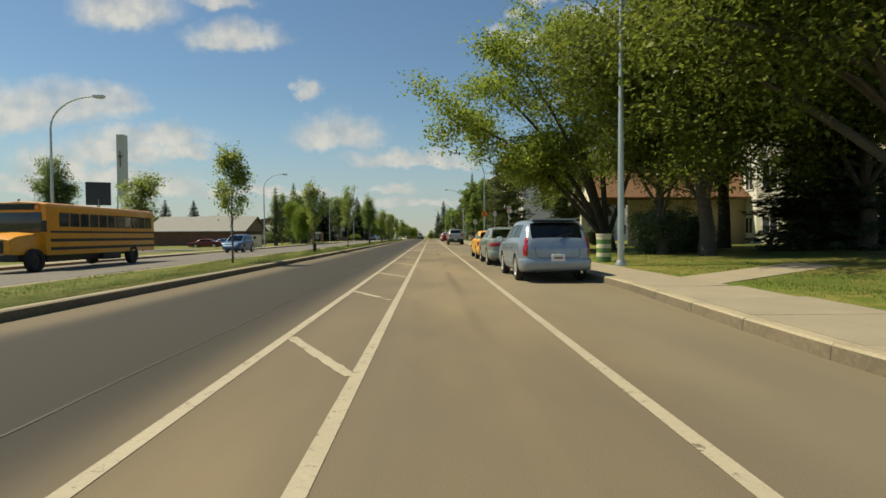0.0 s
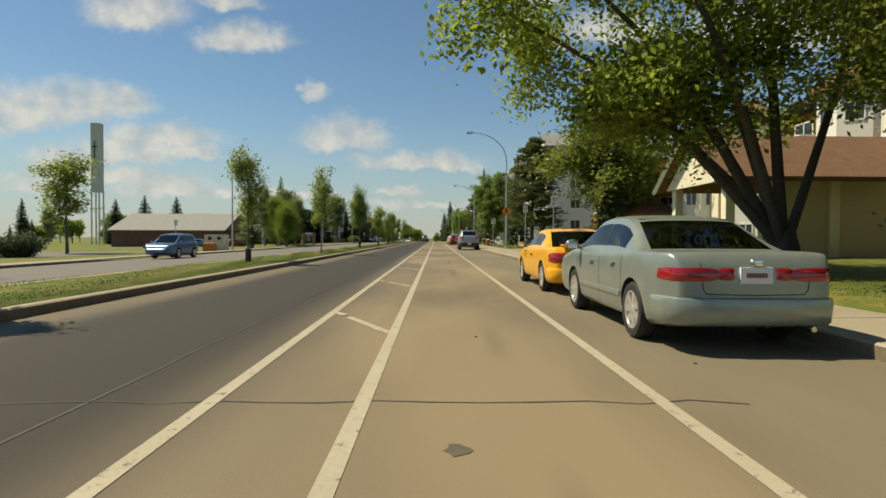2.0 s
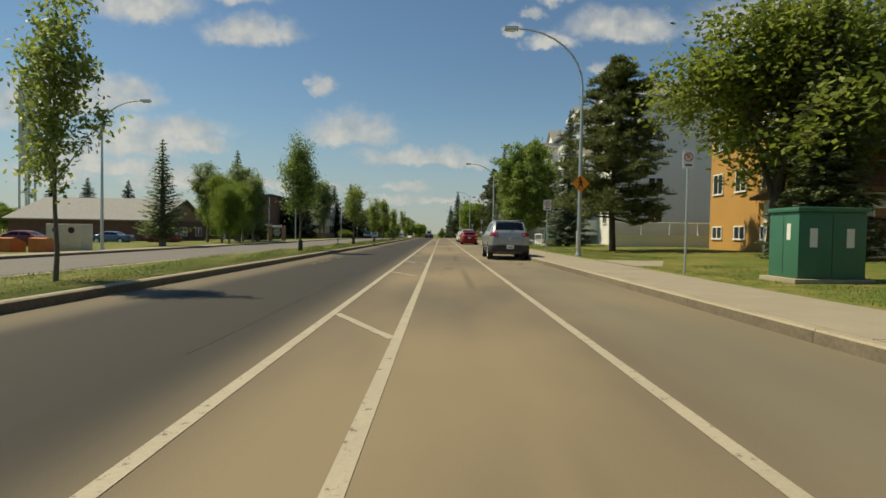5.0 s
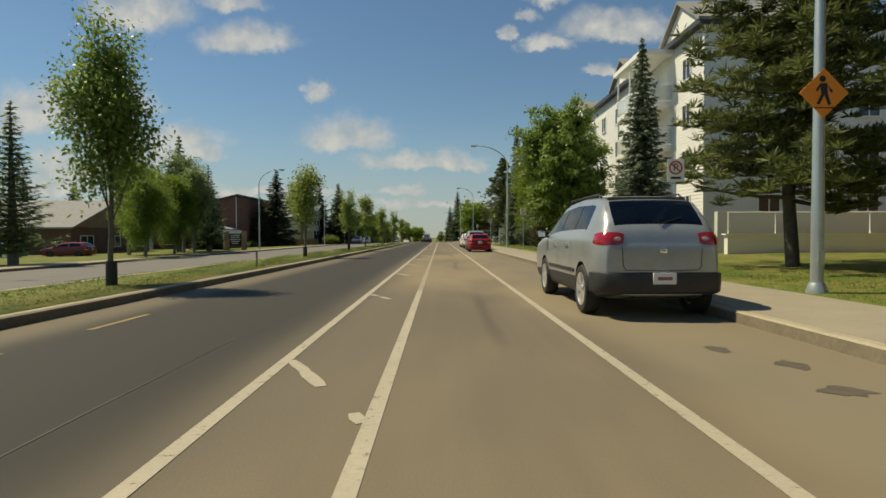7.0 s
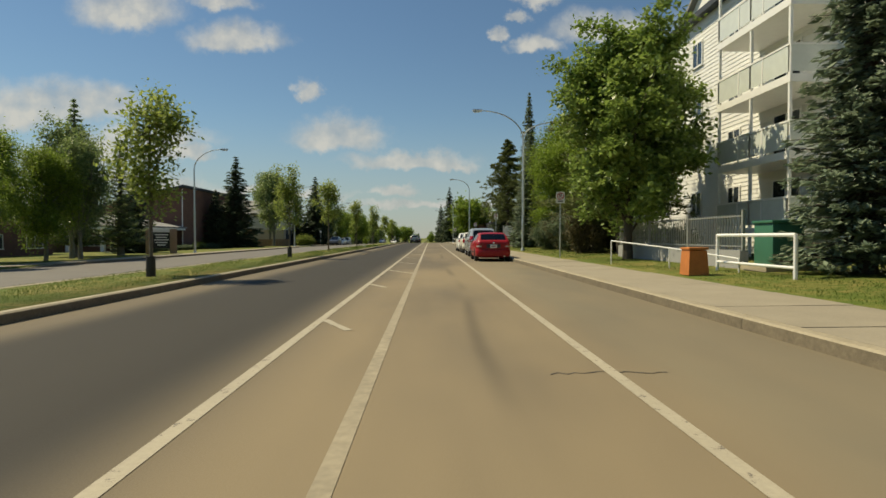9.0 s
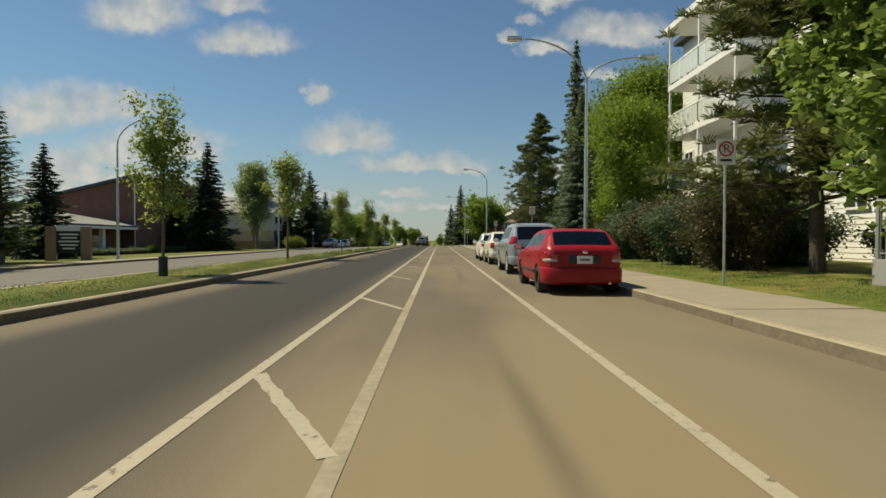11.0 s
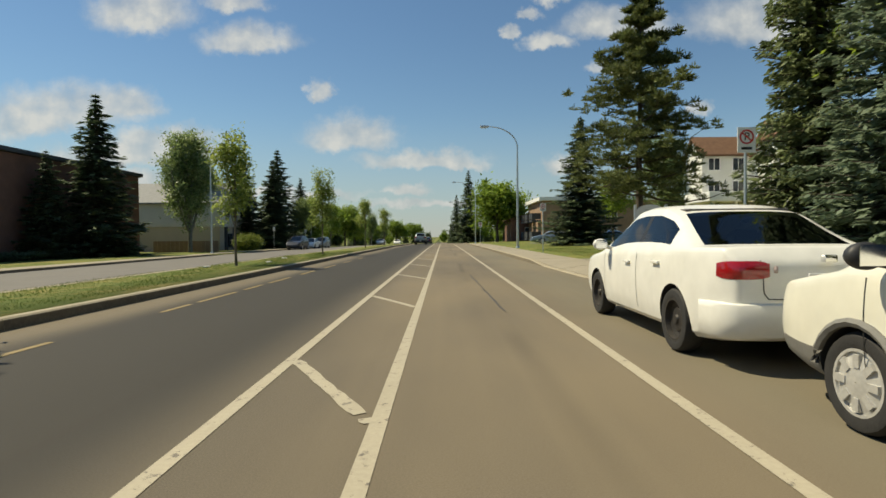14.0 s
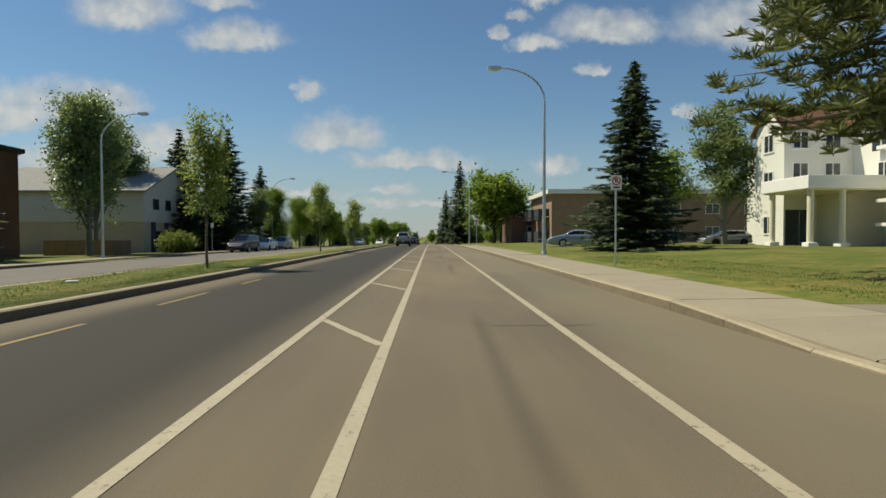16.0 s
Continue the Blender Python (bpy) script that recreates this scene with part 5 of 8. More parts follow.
def leaves(name, spots, n, spread, size, material, rg, flat=0.5):
    """n leaves scattered in clumps round the given spots."""
    spots = np.array(spots)
    idx = rg.integers(0, len(spots), n)
    c = spots[idx] + rg.normal(0, 1, (n, 3)) * np.array([spread, spread, spread * 0.8])
    up = rg.normal(0, 0.75, (n, 3))
    up[:, 2] += 1.0
    up /= np.linalg.norm(up, axis=1)[:, None]
    u = np.cross(up, rg.normal(0, 1, (n, 3)))
    u /= np.linalg.norm(u, axis=1)[:, None] + 1e-9
    v = np.cross(up, u)
    v /= np.linalg.norm(v, axis=1)[:, None] + 1e-9
    s = size * rg.uniform(0.6, 1.3, n)[:, None]
    return quad_cloud(name, c, u * s, v * s * 0.55, material)


def limb_path(a, b, rg, bend=0.12, lift=0.0, n=5):
    a, b = np.array(a, float), np.array(b, float)
    d = np.linalg.norm(b - a)
    off = rg.normal(0, bend * d, 3)
    pts = []
    for i in range(n + 1):
        k = i / n
        p = a + (b - a) * k + off * math.sin(math.pi * k) * 0.6
        p[2] += lift * d * math.sin(math.pi * k)
        pts.append(p)
    return pts


def broadleaf(seed, h, crown, base, trunk_r, limbs, n_leaf, leaf, material, bark="bark", spread=0.35, lean=(0, 0), forks=4, droop=0.0, squash=1.0, fork_at=0.35):
    """A leafy tree: trunk, limbs to random points of an uneven crown, leaves in clumps on the twigs. crown: radii."""
    rg = np.random.default_rng(seed)
    rx, ry, rz = crown
    cz = h - rz
    bm = bmesh.new()
    top = np.array([lean[0], lean[1], base + (h - base) * 0.72])
    tp = [np.array([0, 0, -0.15])] + [np.array([lean[0] * k ** 1.5 + rg.normal(0, 0.03 * trunk_r * 10), lean[1] * k ** 1.5 + rg.normal(0, 0.03 * trunk_r * 10), top[2] * k]) for k in (0.12, 0.3, 0.5, 0.75, 1)]
    add_tube(bm, tp, [trunk_r * 1.35, trunk_r * 1.05, trunk_r * 0.9, trunk_r * 0.72, trunk_r * 0.45, trunk_r * 0.18], 10)
    spots = []
    for i in range(limbs):
        k = fork_at + (0.95 - fork_at) * (i + rg.uniform(0, 1)) / limbs
        start = np.array([lean[0] * k ** 1.5, lean[1] * k ** 1.5, top[2] * k])
        az = i * 2.4 + rg.uniform(-0.5, 0.5)
        el = rg.uniform(-0.75, 1.0) if k < 0.7 else rg.uniform(-0.1, 1.0)
        q = rg.uniform(0.62, 1.02)
        end = np.array([lean[0] + rx * q * math.cos(az) * math.cos(el * 1.3), lean[1] + ry * q * math.sin(az) * math.cos(el * 1.3), cz + rz * q * math.sin(el * 1.3)])
        end[2] = max(end[2], start[2] * 0.8 + 0.2)
        path = limb_path(start, end, rg, 0.10, 0.10 - droop)
        r0 = trunk_r * rg.uniform(0.32, 0.5) * (1.15 - 0.5 * k)
        add_tube(bm, path, [r0 * (1 - 0.85 * j / (len(path) - 1)) for j in range(len(path))], 6, False)
        spots += [path[j] for j in (3, 4, 5)]
        for f in range(forks):
            a = path[rg.integers(2, 5)]
            d = rg.normal(0, 1, 3)
            d /= np.linalg.norm(d)
            b = a + d * np.array([rx, ry, rz * 0.8]) * rg.uniform(0.22, 0.48)
            b[2] = max(b[2] - droop * 0.5, base * 0.9)
            sp = limb_path(a, b, rg, 0.12, 0.05, 3)
            add_tube(bm, sp, [r0 * 0.35, r0 * 0.26, r0 * 0.16, r0 * 0.06], 4, False)
            spots += [sp[1], sp[2], sp[3], sp[3]]
    trunk = as_mesh("trunk", bm, bark, 60)
    crown_me = leaves("crown", spots, n_leaf, spread, leaf, material, rg)
    return trunk, crown_me



def many_stemmed(seed, stems, trunk_r, n_leaf, leaf, material, bark="bark", spread=0.42, forks=9):
    """An old tree that parts near the ground into bent stems, each with its own boughs and clumps of leaves."""
    rg = np.random.default_rng(seed)
    bm = bmesh.new()
    add_tube(bm, [(0, 0, -0.2), (-0.05, 0, 0.5), (-0.12, 0, 1.1)], [trunk_r * 1.5, trunk_r * 1.15, trunk_r * 0.9], 12)
    spots = []
    for dx, dy, h, r in stems:
        a = np.array([rg.uniform(-0.12, 0.12) + dx * 0.02, rg.uniform(-0.12, 0.12), 0.7])
        path = limb_path(a, (dx, dy, h), rg, 0.05, 0.07, 8)
        add_tube(bm, path, [r * (1 - 0.88 * k / 8) for k in range(9)], 9, False)
        spots += [path[6], path[7], path[8], path[8]]
        ln = np.linalg.norm(path[8] - path[0])
        for f in range(forks):
            k = rg.integers(3, 9)
            d = rg.normal(0, 1, 3)
            d[2] = d[2] * 0.6 - 0.05
            d /= np.linalg.norm(d)
            b = path[k] + d * ln * rg.uniform(0.16, 0.36)
            b[2] = max(b[2], 4.35)
            bough = limb_path(path[k], b, rg, 0.12, 0.05, 4)
            rb = r * 0.36 * (1.1 - k / 9)
            add_tube(bm, bough, [rb, rb * 0.8, rb * 0.6, rb * 0.4, rb * 0.15], 6, False)
            spots += [bough[2], bough[3], bough[4]]
            for q in range(4):
                e = bough[rg.integers(1, 5)]
                d = rg.normal(0, 1, 3)
                d /= np.linalg.norm(d)
                tw = limb_path(e, e + d * rg.uniform(0.6, 1.5) * np.array([1, 1, 0.7]), rg, 0.12, 0.0, 3)
                add_tube(bm, tw, [rb * 0.3, rb * 0.22, rb * 0.14, 0.004], 4, False)
                spots += [tw[1], tw[2], tw[3]]
    return as_mesh("trunk", bm, bark, 60), leaves("crown", spots, n_leaf, spread, leaf, material, rg)


def spruce(seed, h, radius, z0, n_whorl, material, bark="bark", droop=0.28, ragged=0.25, dens=1.0, needle=0.16):
    """A conifer of drooping whorls: every branch carries many short flat sprays."""
    rg = np.random.default_rng(seed)
    bm = bmesh.new()
    tr = h * 0.016 + 0.03
    add_tube(bm, [(0, 0, -0.15), (0, 0, h * 0.3), (0, 0, h * 0.7), (0, 0, h)], [tr * 1.3, tr, tr * 0.5, 0.012], 8)
    C, U, V = [], [], []
    for i in range(n_whorl):
        k = i / (n_whorl - 1)
        z = z0 + (h * 0.985 - z0) * k
        R = radius * (1 - k) ** 0.82 * rg.uniform(1 - ragged, 1.05) + 0.10
        nb = int(5 + 6 * (1 - k) + rg.integers(0, 2))
        ph = rg.uniform(0, 6.28)
        for j in range(nb):
            az = ph + 2 * math.pi * j / nb + rg.uniform(-0.25, 0.25)
            ln = R * rg.uniform(1 - ragged * 1.3, 1.05)
            d = np.array([math.cos(az), math.sin(az), 0])
            side = np.array([-math.sin(az), math.cos(az), 0])
            dr = droop * rg.uniform(0.6, 1.3)

            def at(s):
                return np.array([0, 0, z]) + d * ln * s + np.array([0, 0, -dr * ln * (s - 0.35 * s * s) + 0.12 * ln * s ** 3])
            if R > 0.6:
                add_tube(bm, [at(0), at(0.5), at(1)], [0.03 * (1 - k) + 0.012, 0.02, 0.006], 4, False)
            ns = max(3, int(ln / needle * 4.0 * dens))
            for q in range(ns):
                s = rg.uniform(0.12, 1.0)
                w = ln * 0.26 * (1.15 - s) + 0.05
                c = at(s) + side * rg.uniform(-w, w) + np.array([0, 0, rg.normal(-0.03, 0.05)])
                dirn = d * 0.8 + side * rg.normal(0, 0.7) + np.array([0, 0, rg.uniform(-0.55, 0.2)])
                dirn /= np.linalg.norm(dirn)
                oth = np.cross(dirn, np.array([rg.normal(0, 0.35), rg.normal(0, 0.35), 1]))
                oth /= np.linalg.norm(oth) + 1e-9
                sz = needle * rg.uniform(0.7, 1.35)
                C.append(c), U.append(dirn * sz), V.append(oth * sz * 0.36)
    trunk = as_mesh("trunk", bm, bark, 60)
    return trunk, quad_cloud("crown", np.array(C), np.array(U), np.array(V), material)


def pine(seed, h, radius, z0, n_branch, material, bark="bark", tufts=16, spread=0.22, needle=0.13, per=26, shape=0.6):
    """An open pine: uneven branches that end in tufts of needles, with gaps between."""
    rg = np.random.default_rng(seed)
    bm = bmesh.new()
    tr = h * 0.012 + 0.02
    wob = rg.normal(0, 0.12, (4, 2))
    add_tube(bm, [(0, 0, -0.15), (wob[0, 0], wob[0, 1], h * 0.3), (wob[1, 0], wob[1, 1], h * 0.65), (wob[1, 0], wob[1, 1], h * 0.98)], [tr * 1.3, tr, tr * 0.6, 0.02], 8)
    spots = []
    for i in range(n_branch):
        k = (i + rg.uniform(0, 1)) / n_branch
        z = z0 + (h - z0) * k
        R = radius * (1 - k ** 1.6) ** shape * rg.uniform(0.55, 1.1) + 0.15
        az = i * 2.4 + rg.uniform(-0.5, 0.5)
        a = np.array([wob[1, 0] * k, wob[1, 1] * k, z])
        b = a + np.array([math.cos(az) * R, math.sin(az) * R, R * rg.uniform(-0.12, 0.28)])
        path = limb_path(a, b, rg, 0.06, -0.06, 4)
        add_tube(bm, path, [0.055 * (1.1 - k) + 0.01, 0.04 * (1.1 - k) + 0.008, 0.03 * (1.1 - k), 0.018, 0.006], 5, False)
        for t_ in range(tufts):
            s = rg.uniform(0.25, 1.0)
            p = a + (b - a) * s + rg.normal(0, 1, 3) * np.array([0.16, 0.16, 0.08]) * (R * 0.9)
            spots.append(p)
    spots = np.array(spots)
    n = len(spots) * per
    idx = np.repeat(np.arange(len(spots)), per)
    u = rg.normal(0, 1, (n, 3))
    u[:, 2] = np.abs(u[:, 2]) * 0.6
    u /= np.linalg.norm(u, axis=1)[:, None]
    c = spots[idx] + u * spread * rg.uniform(0.2, 1.0, n)[:, None]
    v = np.cross(u, rg.normal(0, 1, (n, 3)))
    v /= np.linalg.norm(v, axis=1)[:, None] + 1e-9
    s = needle * rg.uniform(0.7, 1.3, n)[:, None]
    return as_mesh("trunk", bm, bark, 60), quad_cloud("crown", c, u * s, v * s * 0.17, material)


def plant(name, meshes, label, category, x, y, scale=1.0, turn=0.0, dz=0.14, group="", wide=None):
    root = thing(name, label, category, pose(x, y, gz(x, y) + dz, 0, 0, turn), group)
    root.scale = (wide or scale, wide or scale, scale)
    part("trunk", meshes[0], None, root)
    part("crown", meshes[1], None, root)
    return root


# stock of grown shapes
YOUNG = [broadleaf(11 + i, 6.2, (1.1, 1.1, 2.3), 2.0, 0.055, 15, 4600, 0.08, "leaf_young", "bark_young", 0.2, forks=3, fork_at=0.32) for i in range(3)]
YOUNG_BRIGHT = broadleaf(31, 7.0, (1.9, 1.9, 2.4), 2.0, 0.09, 16, 6500, 0.12, "leaf_bright", "bark_young", 0.33, forks=4, fork_at=0.3)
# grove elms get the shade-darkened leaf colour, the big elm the sunlit one
ELM = [broadleaf(41 + i, 11.0, (5.2, 5.2, 4.2), 2.2, 0.24, 28, 62000, 0.078, "leaf_elm_shade", "bark", 0.45, lean=((-1.6, 0.6), (0.8, 0.3), (-0.6, -0.5))[i], forks=5, droop=0.05, fork_at=0.18) for i in range(3)]
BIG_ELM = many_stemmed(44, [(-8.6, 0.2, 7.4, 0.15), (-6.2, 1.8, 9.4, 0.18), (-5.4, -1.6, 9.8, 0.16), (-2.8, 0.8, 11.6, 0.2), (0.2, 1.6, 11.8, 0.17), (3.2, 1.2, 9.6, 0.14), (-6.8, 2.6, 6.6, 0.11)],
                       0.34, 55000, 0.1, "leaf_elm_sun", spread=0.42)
WILLOW = broadleaf(51, 8.6, (5.0, 4.2, 3.0), 2.6, 0.2, 24, 26000, 0.11, "leaf_olive", "bark", 0.42, lean=(0.6, 0), forks=5, fork_at=0.15)
MAPLE = broadleaf(61, 10.7, (3.3, 3.3, 4.9), 1.3, 0.17, 46, 62000, 0.115, "leaf_maple", "bark", 0.25, forks=6, fork_at=0.1)
POPLAR = [broadleaf(71 + i, 11.0, (2.3, 2.3, 5.0), 1.6, 0.15, 30, 15000, 0.11, "leaf_poplar", "bark_poplar", 0.27, forks=4, fork_at=0.15) for i in range(2)]
ASPEN = broadleaf(75, 10.0, (2.8, 2.8, 4.4), 1.4, 0.14, 28, 52000, 0.075, "leaf_bright", "bark_poplar", 0.42, forks=4, fork_at=0.15)
ROUND = broadleaf(81, 9.0, (4.6, 4.6, 3.7), 1.8, 0.2, 24, 12000, 0.24, "leaf_bright", "bark", 0.55, forks=4, fork_at=0.2)
SPRUCE = [spruce(91 + i, 11.0, 2.7, 0.5, 44, ("needle_blue", "needle_sun", "needle_dark")[i], ragged=(0.22, 0.3, 0.3)[i], dens=1.7, needle=0.14, droop=0.36) for i in range(3)]
SPRUCE_FAR = spruce(99, 11.0, 3.0, 0.3, 36, "needle_dark", ragged=0.3, dens=1.5, needle=0.22, droop=0.34)
PINE = [pine(101, 12.0, 4.1, 2.6, 66, "needle_pine", tufts=26, spread=0.27, per=46, shape=1.0), pine(102, 10.8, 3.4, 1.7, 64, "needle_pine", tufts=28, spread=0.3, per=46, shape=0.55)]

YOUNG_FULL = broadleaf(17, 6.4, (1.15, 1.15, 2.7), 1.5, 0.07, 20, 15000, 0.066, "leaf_maple", "bark_young", 0.27, forks=4, fork_at=0.22)
CONE = [spruce(95 + i, 9.4, 2.0, 0.7, 30, "leaf_poplar", "bark_poplar", droop=-0.35, ragged=0.35, dens=0.9, needle=0.13) for i in range(2)]
# median row
for i, (x, y, s, w) in enumerate(((-7.75, 21.6, 0.78, 0.85), (-7.7, 36.7, 0.78, 0.82), (-7.4, 49.5, 0.9, 0.9), (-7.5, 68.1, 0.94, 0.98), (-7.6, 86.3, 0.86, 1.08),
                                  (-7.6, 101.0, 0.8, 0.95), (-8.2, 115.6, 0.95, 1.3), (-8.0, 131.0, 0.85, 1.0), (-7.5, 143.8, 0.85, 0.95), (-7.6, 163.0, 0.8, 1.0), (-7.6, 180, 0.8, 1.0))):
    plant("young_tree", YOUNG_FULL if y == 68.1 else YOUNG[i % 3], "slender young street tree with sparse light-green leaves", "tree", x, y, s, 70 * i, group="young trees on the median", wide=w * 0.8)

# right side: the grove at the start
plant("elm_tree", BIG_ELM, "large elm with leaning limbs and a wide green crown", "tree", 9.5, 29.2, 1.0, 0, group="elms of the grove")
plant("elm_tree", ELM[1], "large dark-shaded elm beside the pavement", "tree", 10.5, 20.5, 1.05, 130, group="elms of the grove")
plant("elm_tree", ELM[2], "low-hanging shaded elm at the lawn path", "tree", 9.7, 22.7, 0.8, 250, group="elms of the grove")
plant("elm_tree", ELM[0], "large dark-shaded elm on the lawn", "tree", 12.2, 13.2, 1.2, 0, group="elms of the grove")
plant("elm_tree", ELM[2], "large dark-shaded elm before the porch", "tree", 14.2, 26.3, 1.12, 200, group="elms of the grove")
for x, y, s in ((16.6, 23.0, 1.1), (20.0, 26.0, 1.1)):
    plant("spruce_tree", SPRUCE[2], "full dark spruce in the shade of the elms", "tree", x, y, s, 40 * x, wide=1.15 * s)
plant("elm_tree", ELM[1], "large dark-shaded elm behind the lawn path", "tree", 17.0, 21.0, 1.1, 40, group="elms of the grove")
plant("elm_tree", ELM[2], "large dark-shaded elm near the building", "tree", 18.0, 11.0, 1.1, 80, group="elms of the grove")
plant("spruce_tree", SPRUCE[1], "low dark spruce with drooping branches by the lawn", "tree", 14.5, 60.0, 0.92, 0, wide=0.95)
plant("round_tree", WILLOW, "wide round-topped olive-green tree on thin stems", "tree", 14.6, 63.5, 1.35, 10, wide=1.5)
plant("pine_tree", PINE[1], "bushy olive-green pine beside the pavement", "tree", 9.9, 71.4, 1.02, 30)
plant("spruce_tree", SPRUCE[0], "blue-green spruce in front of the white apartments", "tree", 10.15, 84.0, 1.0, 50, wide=0.8)
plant("maple_tree", MAPLE, "full dense green maple by the ramp", "tree", 8.25, 94.5, 1.0, 15)
plant("pine_tree", PINE[1], "dark pine above the clipped hedge", "tree", 10.0, 100.5, 1.0, 140)
plant("leafy_tree", ASPEN, "bright green leafy tree behind the hedge", "tree", 13.0, 122.4, 1.3, 33)
plant("leafy_tree", ASPEN, "bright green leafy tree near the apartments", "tree", 16.0, 124.0, 1.2, 133)
plant("leafy_tree", ASPEN, "bright green leafy tree above the hedge", "tree", 10.0, 115.5, 0.9, 80)
plant("spruce_tree", SPRUCE[0], "full blue-green spruce beside the driveway", "tree", 8.9, 120.8, 0.95, 200, wide=0.9)
plant("spruce_tree", SPRUCE[1], "tall dark spruce with a bare tip", "tree", 9.4, 124.4, 1.35, 10, wide=0.85)
plant("pine_tree", PINE[0], "tall open pine over the sign board", "tree", 8.95, 135.7, 1.0, 200, wide=0.88)
plant("spruce_tree", SPRUCE[2], "dark full spruce on the lawn", "tree", 11.4, 156.7, 0.98, 0, wide=1.5)
plant("leafy_tree", YOUNG_BRIGHT, "small bright tree behind the spruce", "tree", 17, 166, 1.0, 0)
plant("leafy_tree", ROUND, "round bright green tree far down the street", "tree", 9.8, 212, 1.25, 0)
plant("leafy_tree", ROUND, "round bright green tree far down the street", "tree", 12.5, 225, 1.15, 90)
plant("dark_tree", SPRUCE_FAR, "tall dark reddish conifer far down the street", "tree", 5.5, 232, 1.45, 0)
plant("dark_tree", SPRUCE_FAR, "tall dark conifer far down the street", "tree", 3.6, 262, 1.2, 0)
plant("leafy_tree", POPLAR[0], "tall green poplar beside the white entrance", "tree", 24.6, 171.5, 1.1, 0, wide=1.35)

# left side
for nm, shp, x, y, s, lab in (
        ("poplar_tree", CONE[0], -24.2, 87.0, 0.98, "upright grey-green poplar near the far pavement"),
        ("poplar_tree", CONE[1], -28.6, 116.5, 1.35, "upright grey-green poplar near the far pavement"),
        ("poplar_tree", CONE[0], -26.7, 119.5, 1.05, "upright grey-green poplar near the far pavement"),
        ("poplar_tree", POPLAR[1], -24.2, 110.0, 0.82, "upright grey-green poplar near the far pavement"),
        ("leafy_tree", ASPEN, -25.2, 108.0, 0.78, "bushy yellow-green tree by the far pavement"),
        ("poplar_tree", POPLAR[1], -26.4, 112.5, 0.98, "upright grey-green poplar near the far pavement"),
        ("leafy_tree", ASPEN, -22.9, 98.6, 0.66, "bushy yellow-green tree by the far pavement"),
        ("poplar_tree", POPLAR[0], -28.3, 106.0, 0.9, "upright grey-green poplar near the far pavement"),
        ("leafy_tree", ASPEN, -25.8, 104.0, 0.85, "bushy yellow-green tree by the far pavement"),
        ("young_tree", YOUNG[1], -33.0, 64.0, 1.5, "loose pale-green young tree by the church lot"),
        ("poplar_tree", POPLAR[0], -30, 45.0, 0.75, "thin young poplar on the church lawn"),
        ("spruce_tree", SPRUCE_FAR, -30.5, 158.9, 1.3, "very tall dark spruce beside the brick hall"),
        ("spruce_tree", SPRUCE_FAR, -32.2, 155.0, 0.8, "dark spruce against the brick hall"),
        ("spruce_tree", SPRUCE_FAR, -29.5, 191.0, 1.3, "tall dark spruce beyond the white house"),
        ("spruce_tree", SPRUCE_FAR, -26.0, 197.0, 1.4, "tall dark spruce beyond the white house"),
        ("spruce_tree", SPRUCE_FAR, -25.0, 207.0, 1.1, "dark spruce far down the street"),
        ("poplar_tree", POPLAR[1], -28.2, 171.5, 1.32, "dense tall poplar before the white house"),
        ("poplar_tree", POPLAR[0], -30.0, 175.5, 1.3, "dense tall poplar beside the white house"),
        ("spruce_tree", SPRUCE_FAR, -30.0, 128.0, 0.8, "dark spruce by the low porch"),
        ("spruce_tree", SPRUCE_FAR, -24.3, 189.0, 1.15, "dark full spruce beside the white house"),
        ("poplar_tree", POPLAR[0], -33.5, 186.0, 1.35, "very tall dark poplar behind the white house"),
        ("leafy_tree", POPLAR[0], -22.8, 199.0, 0.75, "green street tree beyond the white house"),
        ("leafy_tree", ASPEN, -22.5, 205.0, 0.9, "green street tree far down the street"),
        ("leafy_tree", ASPEN, -22.5, 220.0, 0.9, "green street tree far down the street"),
        ("leafy_tree", ROUND, -21, 240.0, 0.8, "green street tree far down the street"),
        ("leafy_tree", ROUND, -14, 275.0, 0.8, "green street tree far down the street"),
        ("leafy_tree", ROUND, -10, 300.0, 0.8, "green street tree far down the street"),
        ("spruce_tree", SPRUCE_FAR, -78, 150.0, 1.0, "dark spruce behind the church"),
        ("spruce_tree", SPRUCE_FAR, -72, 152.0, 1.1, "dark spruce behind the church"),
        ("spruce_tree", SPRUCE_FAR, -66, 156.0, 1.1, "dark spruce behind the church"),
        ("spruce_tree", SPRUCE_FAR, -95, 130.0, 1.0, "dark spruce behind the church lot")):
    plant(nm, shp, lab, "tree", x, y, s, (x * 37 + y * 11) % 360, wide=s * (1.5 if shp is YOUNG[1] else 1.3 if shp in CONE else 1.3 if shp is SPRUCE_FAR else 1.0))

# ---------------------------------------------------------------- buildings
mat("stucco_cream", (0.70, 0.66, 0.52), 0.9, var=0.10, scale=0.7, fine=30, bump=0.3)
mat("stucco_white", (0.70, 0.70, 0.64), 0.85, var=0.07, scale=0.6, fine=25, bump=0.2)
mat("stucco_beige", (0.48, 0.41, 0.30), 0.9, var=0.12, scale=0.6, fine=30, bump=0.3)
mat("stucco_ochre", (0.45, 0.25, 0.07), 0.9, var=0.14, scale=0.6, fine=30, bump=0.3)
mat("siding_white", (0.74, 0.74, 0.70), 0.6, var=0.06, scale=0.8, fine=20, bump=0.1, rand=0.06)
mat("siding_grey", (0.55, 0.54, 0.49), 0.7, var=0.08, scale=0.8, fine=20, bump=0.1)
mat("shingle_brown", (0.16, 0.085, 0.045), 0.9, var=0.3, scale=2.5, fine=18, bump=0.8, bump_scale=12)
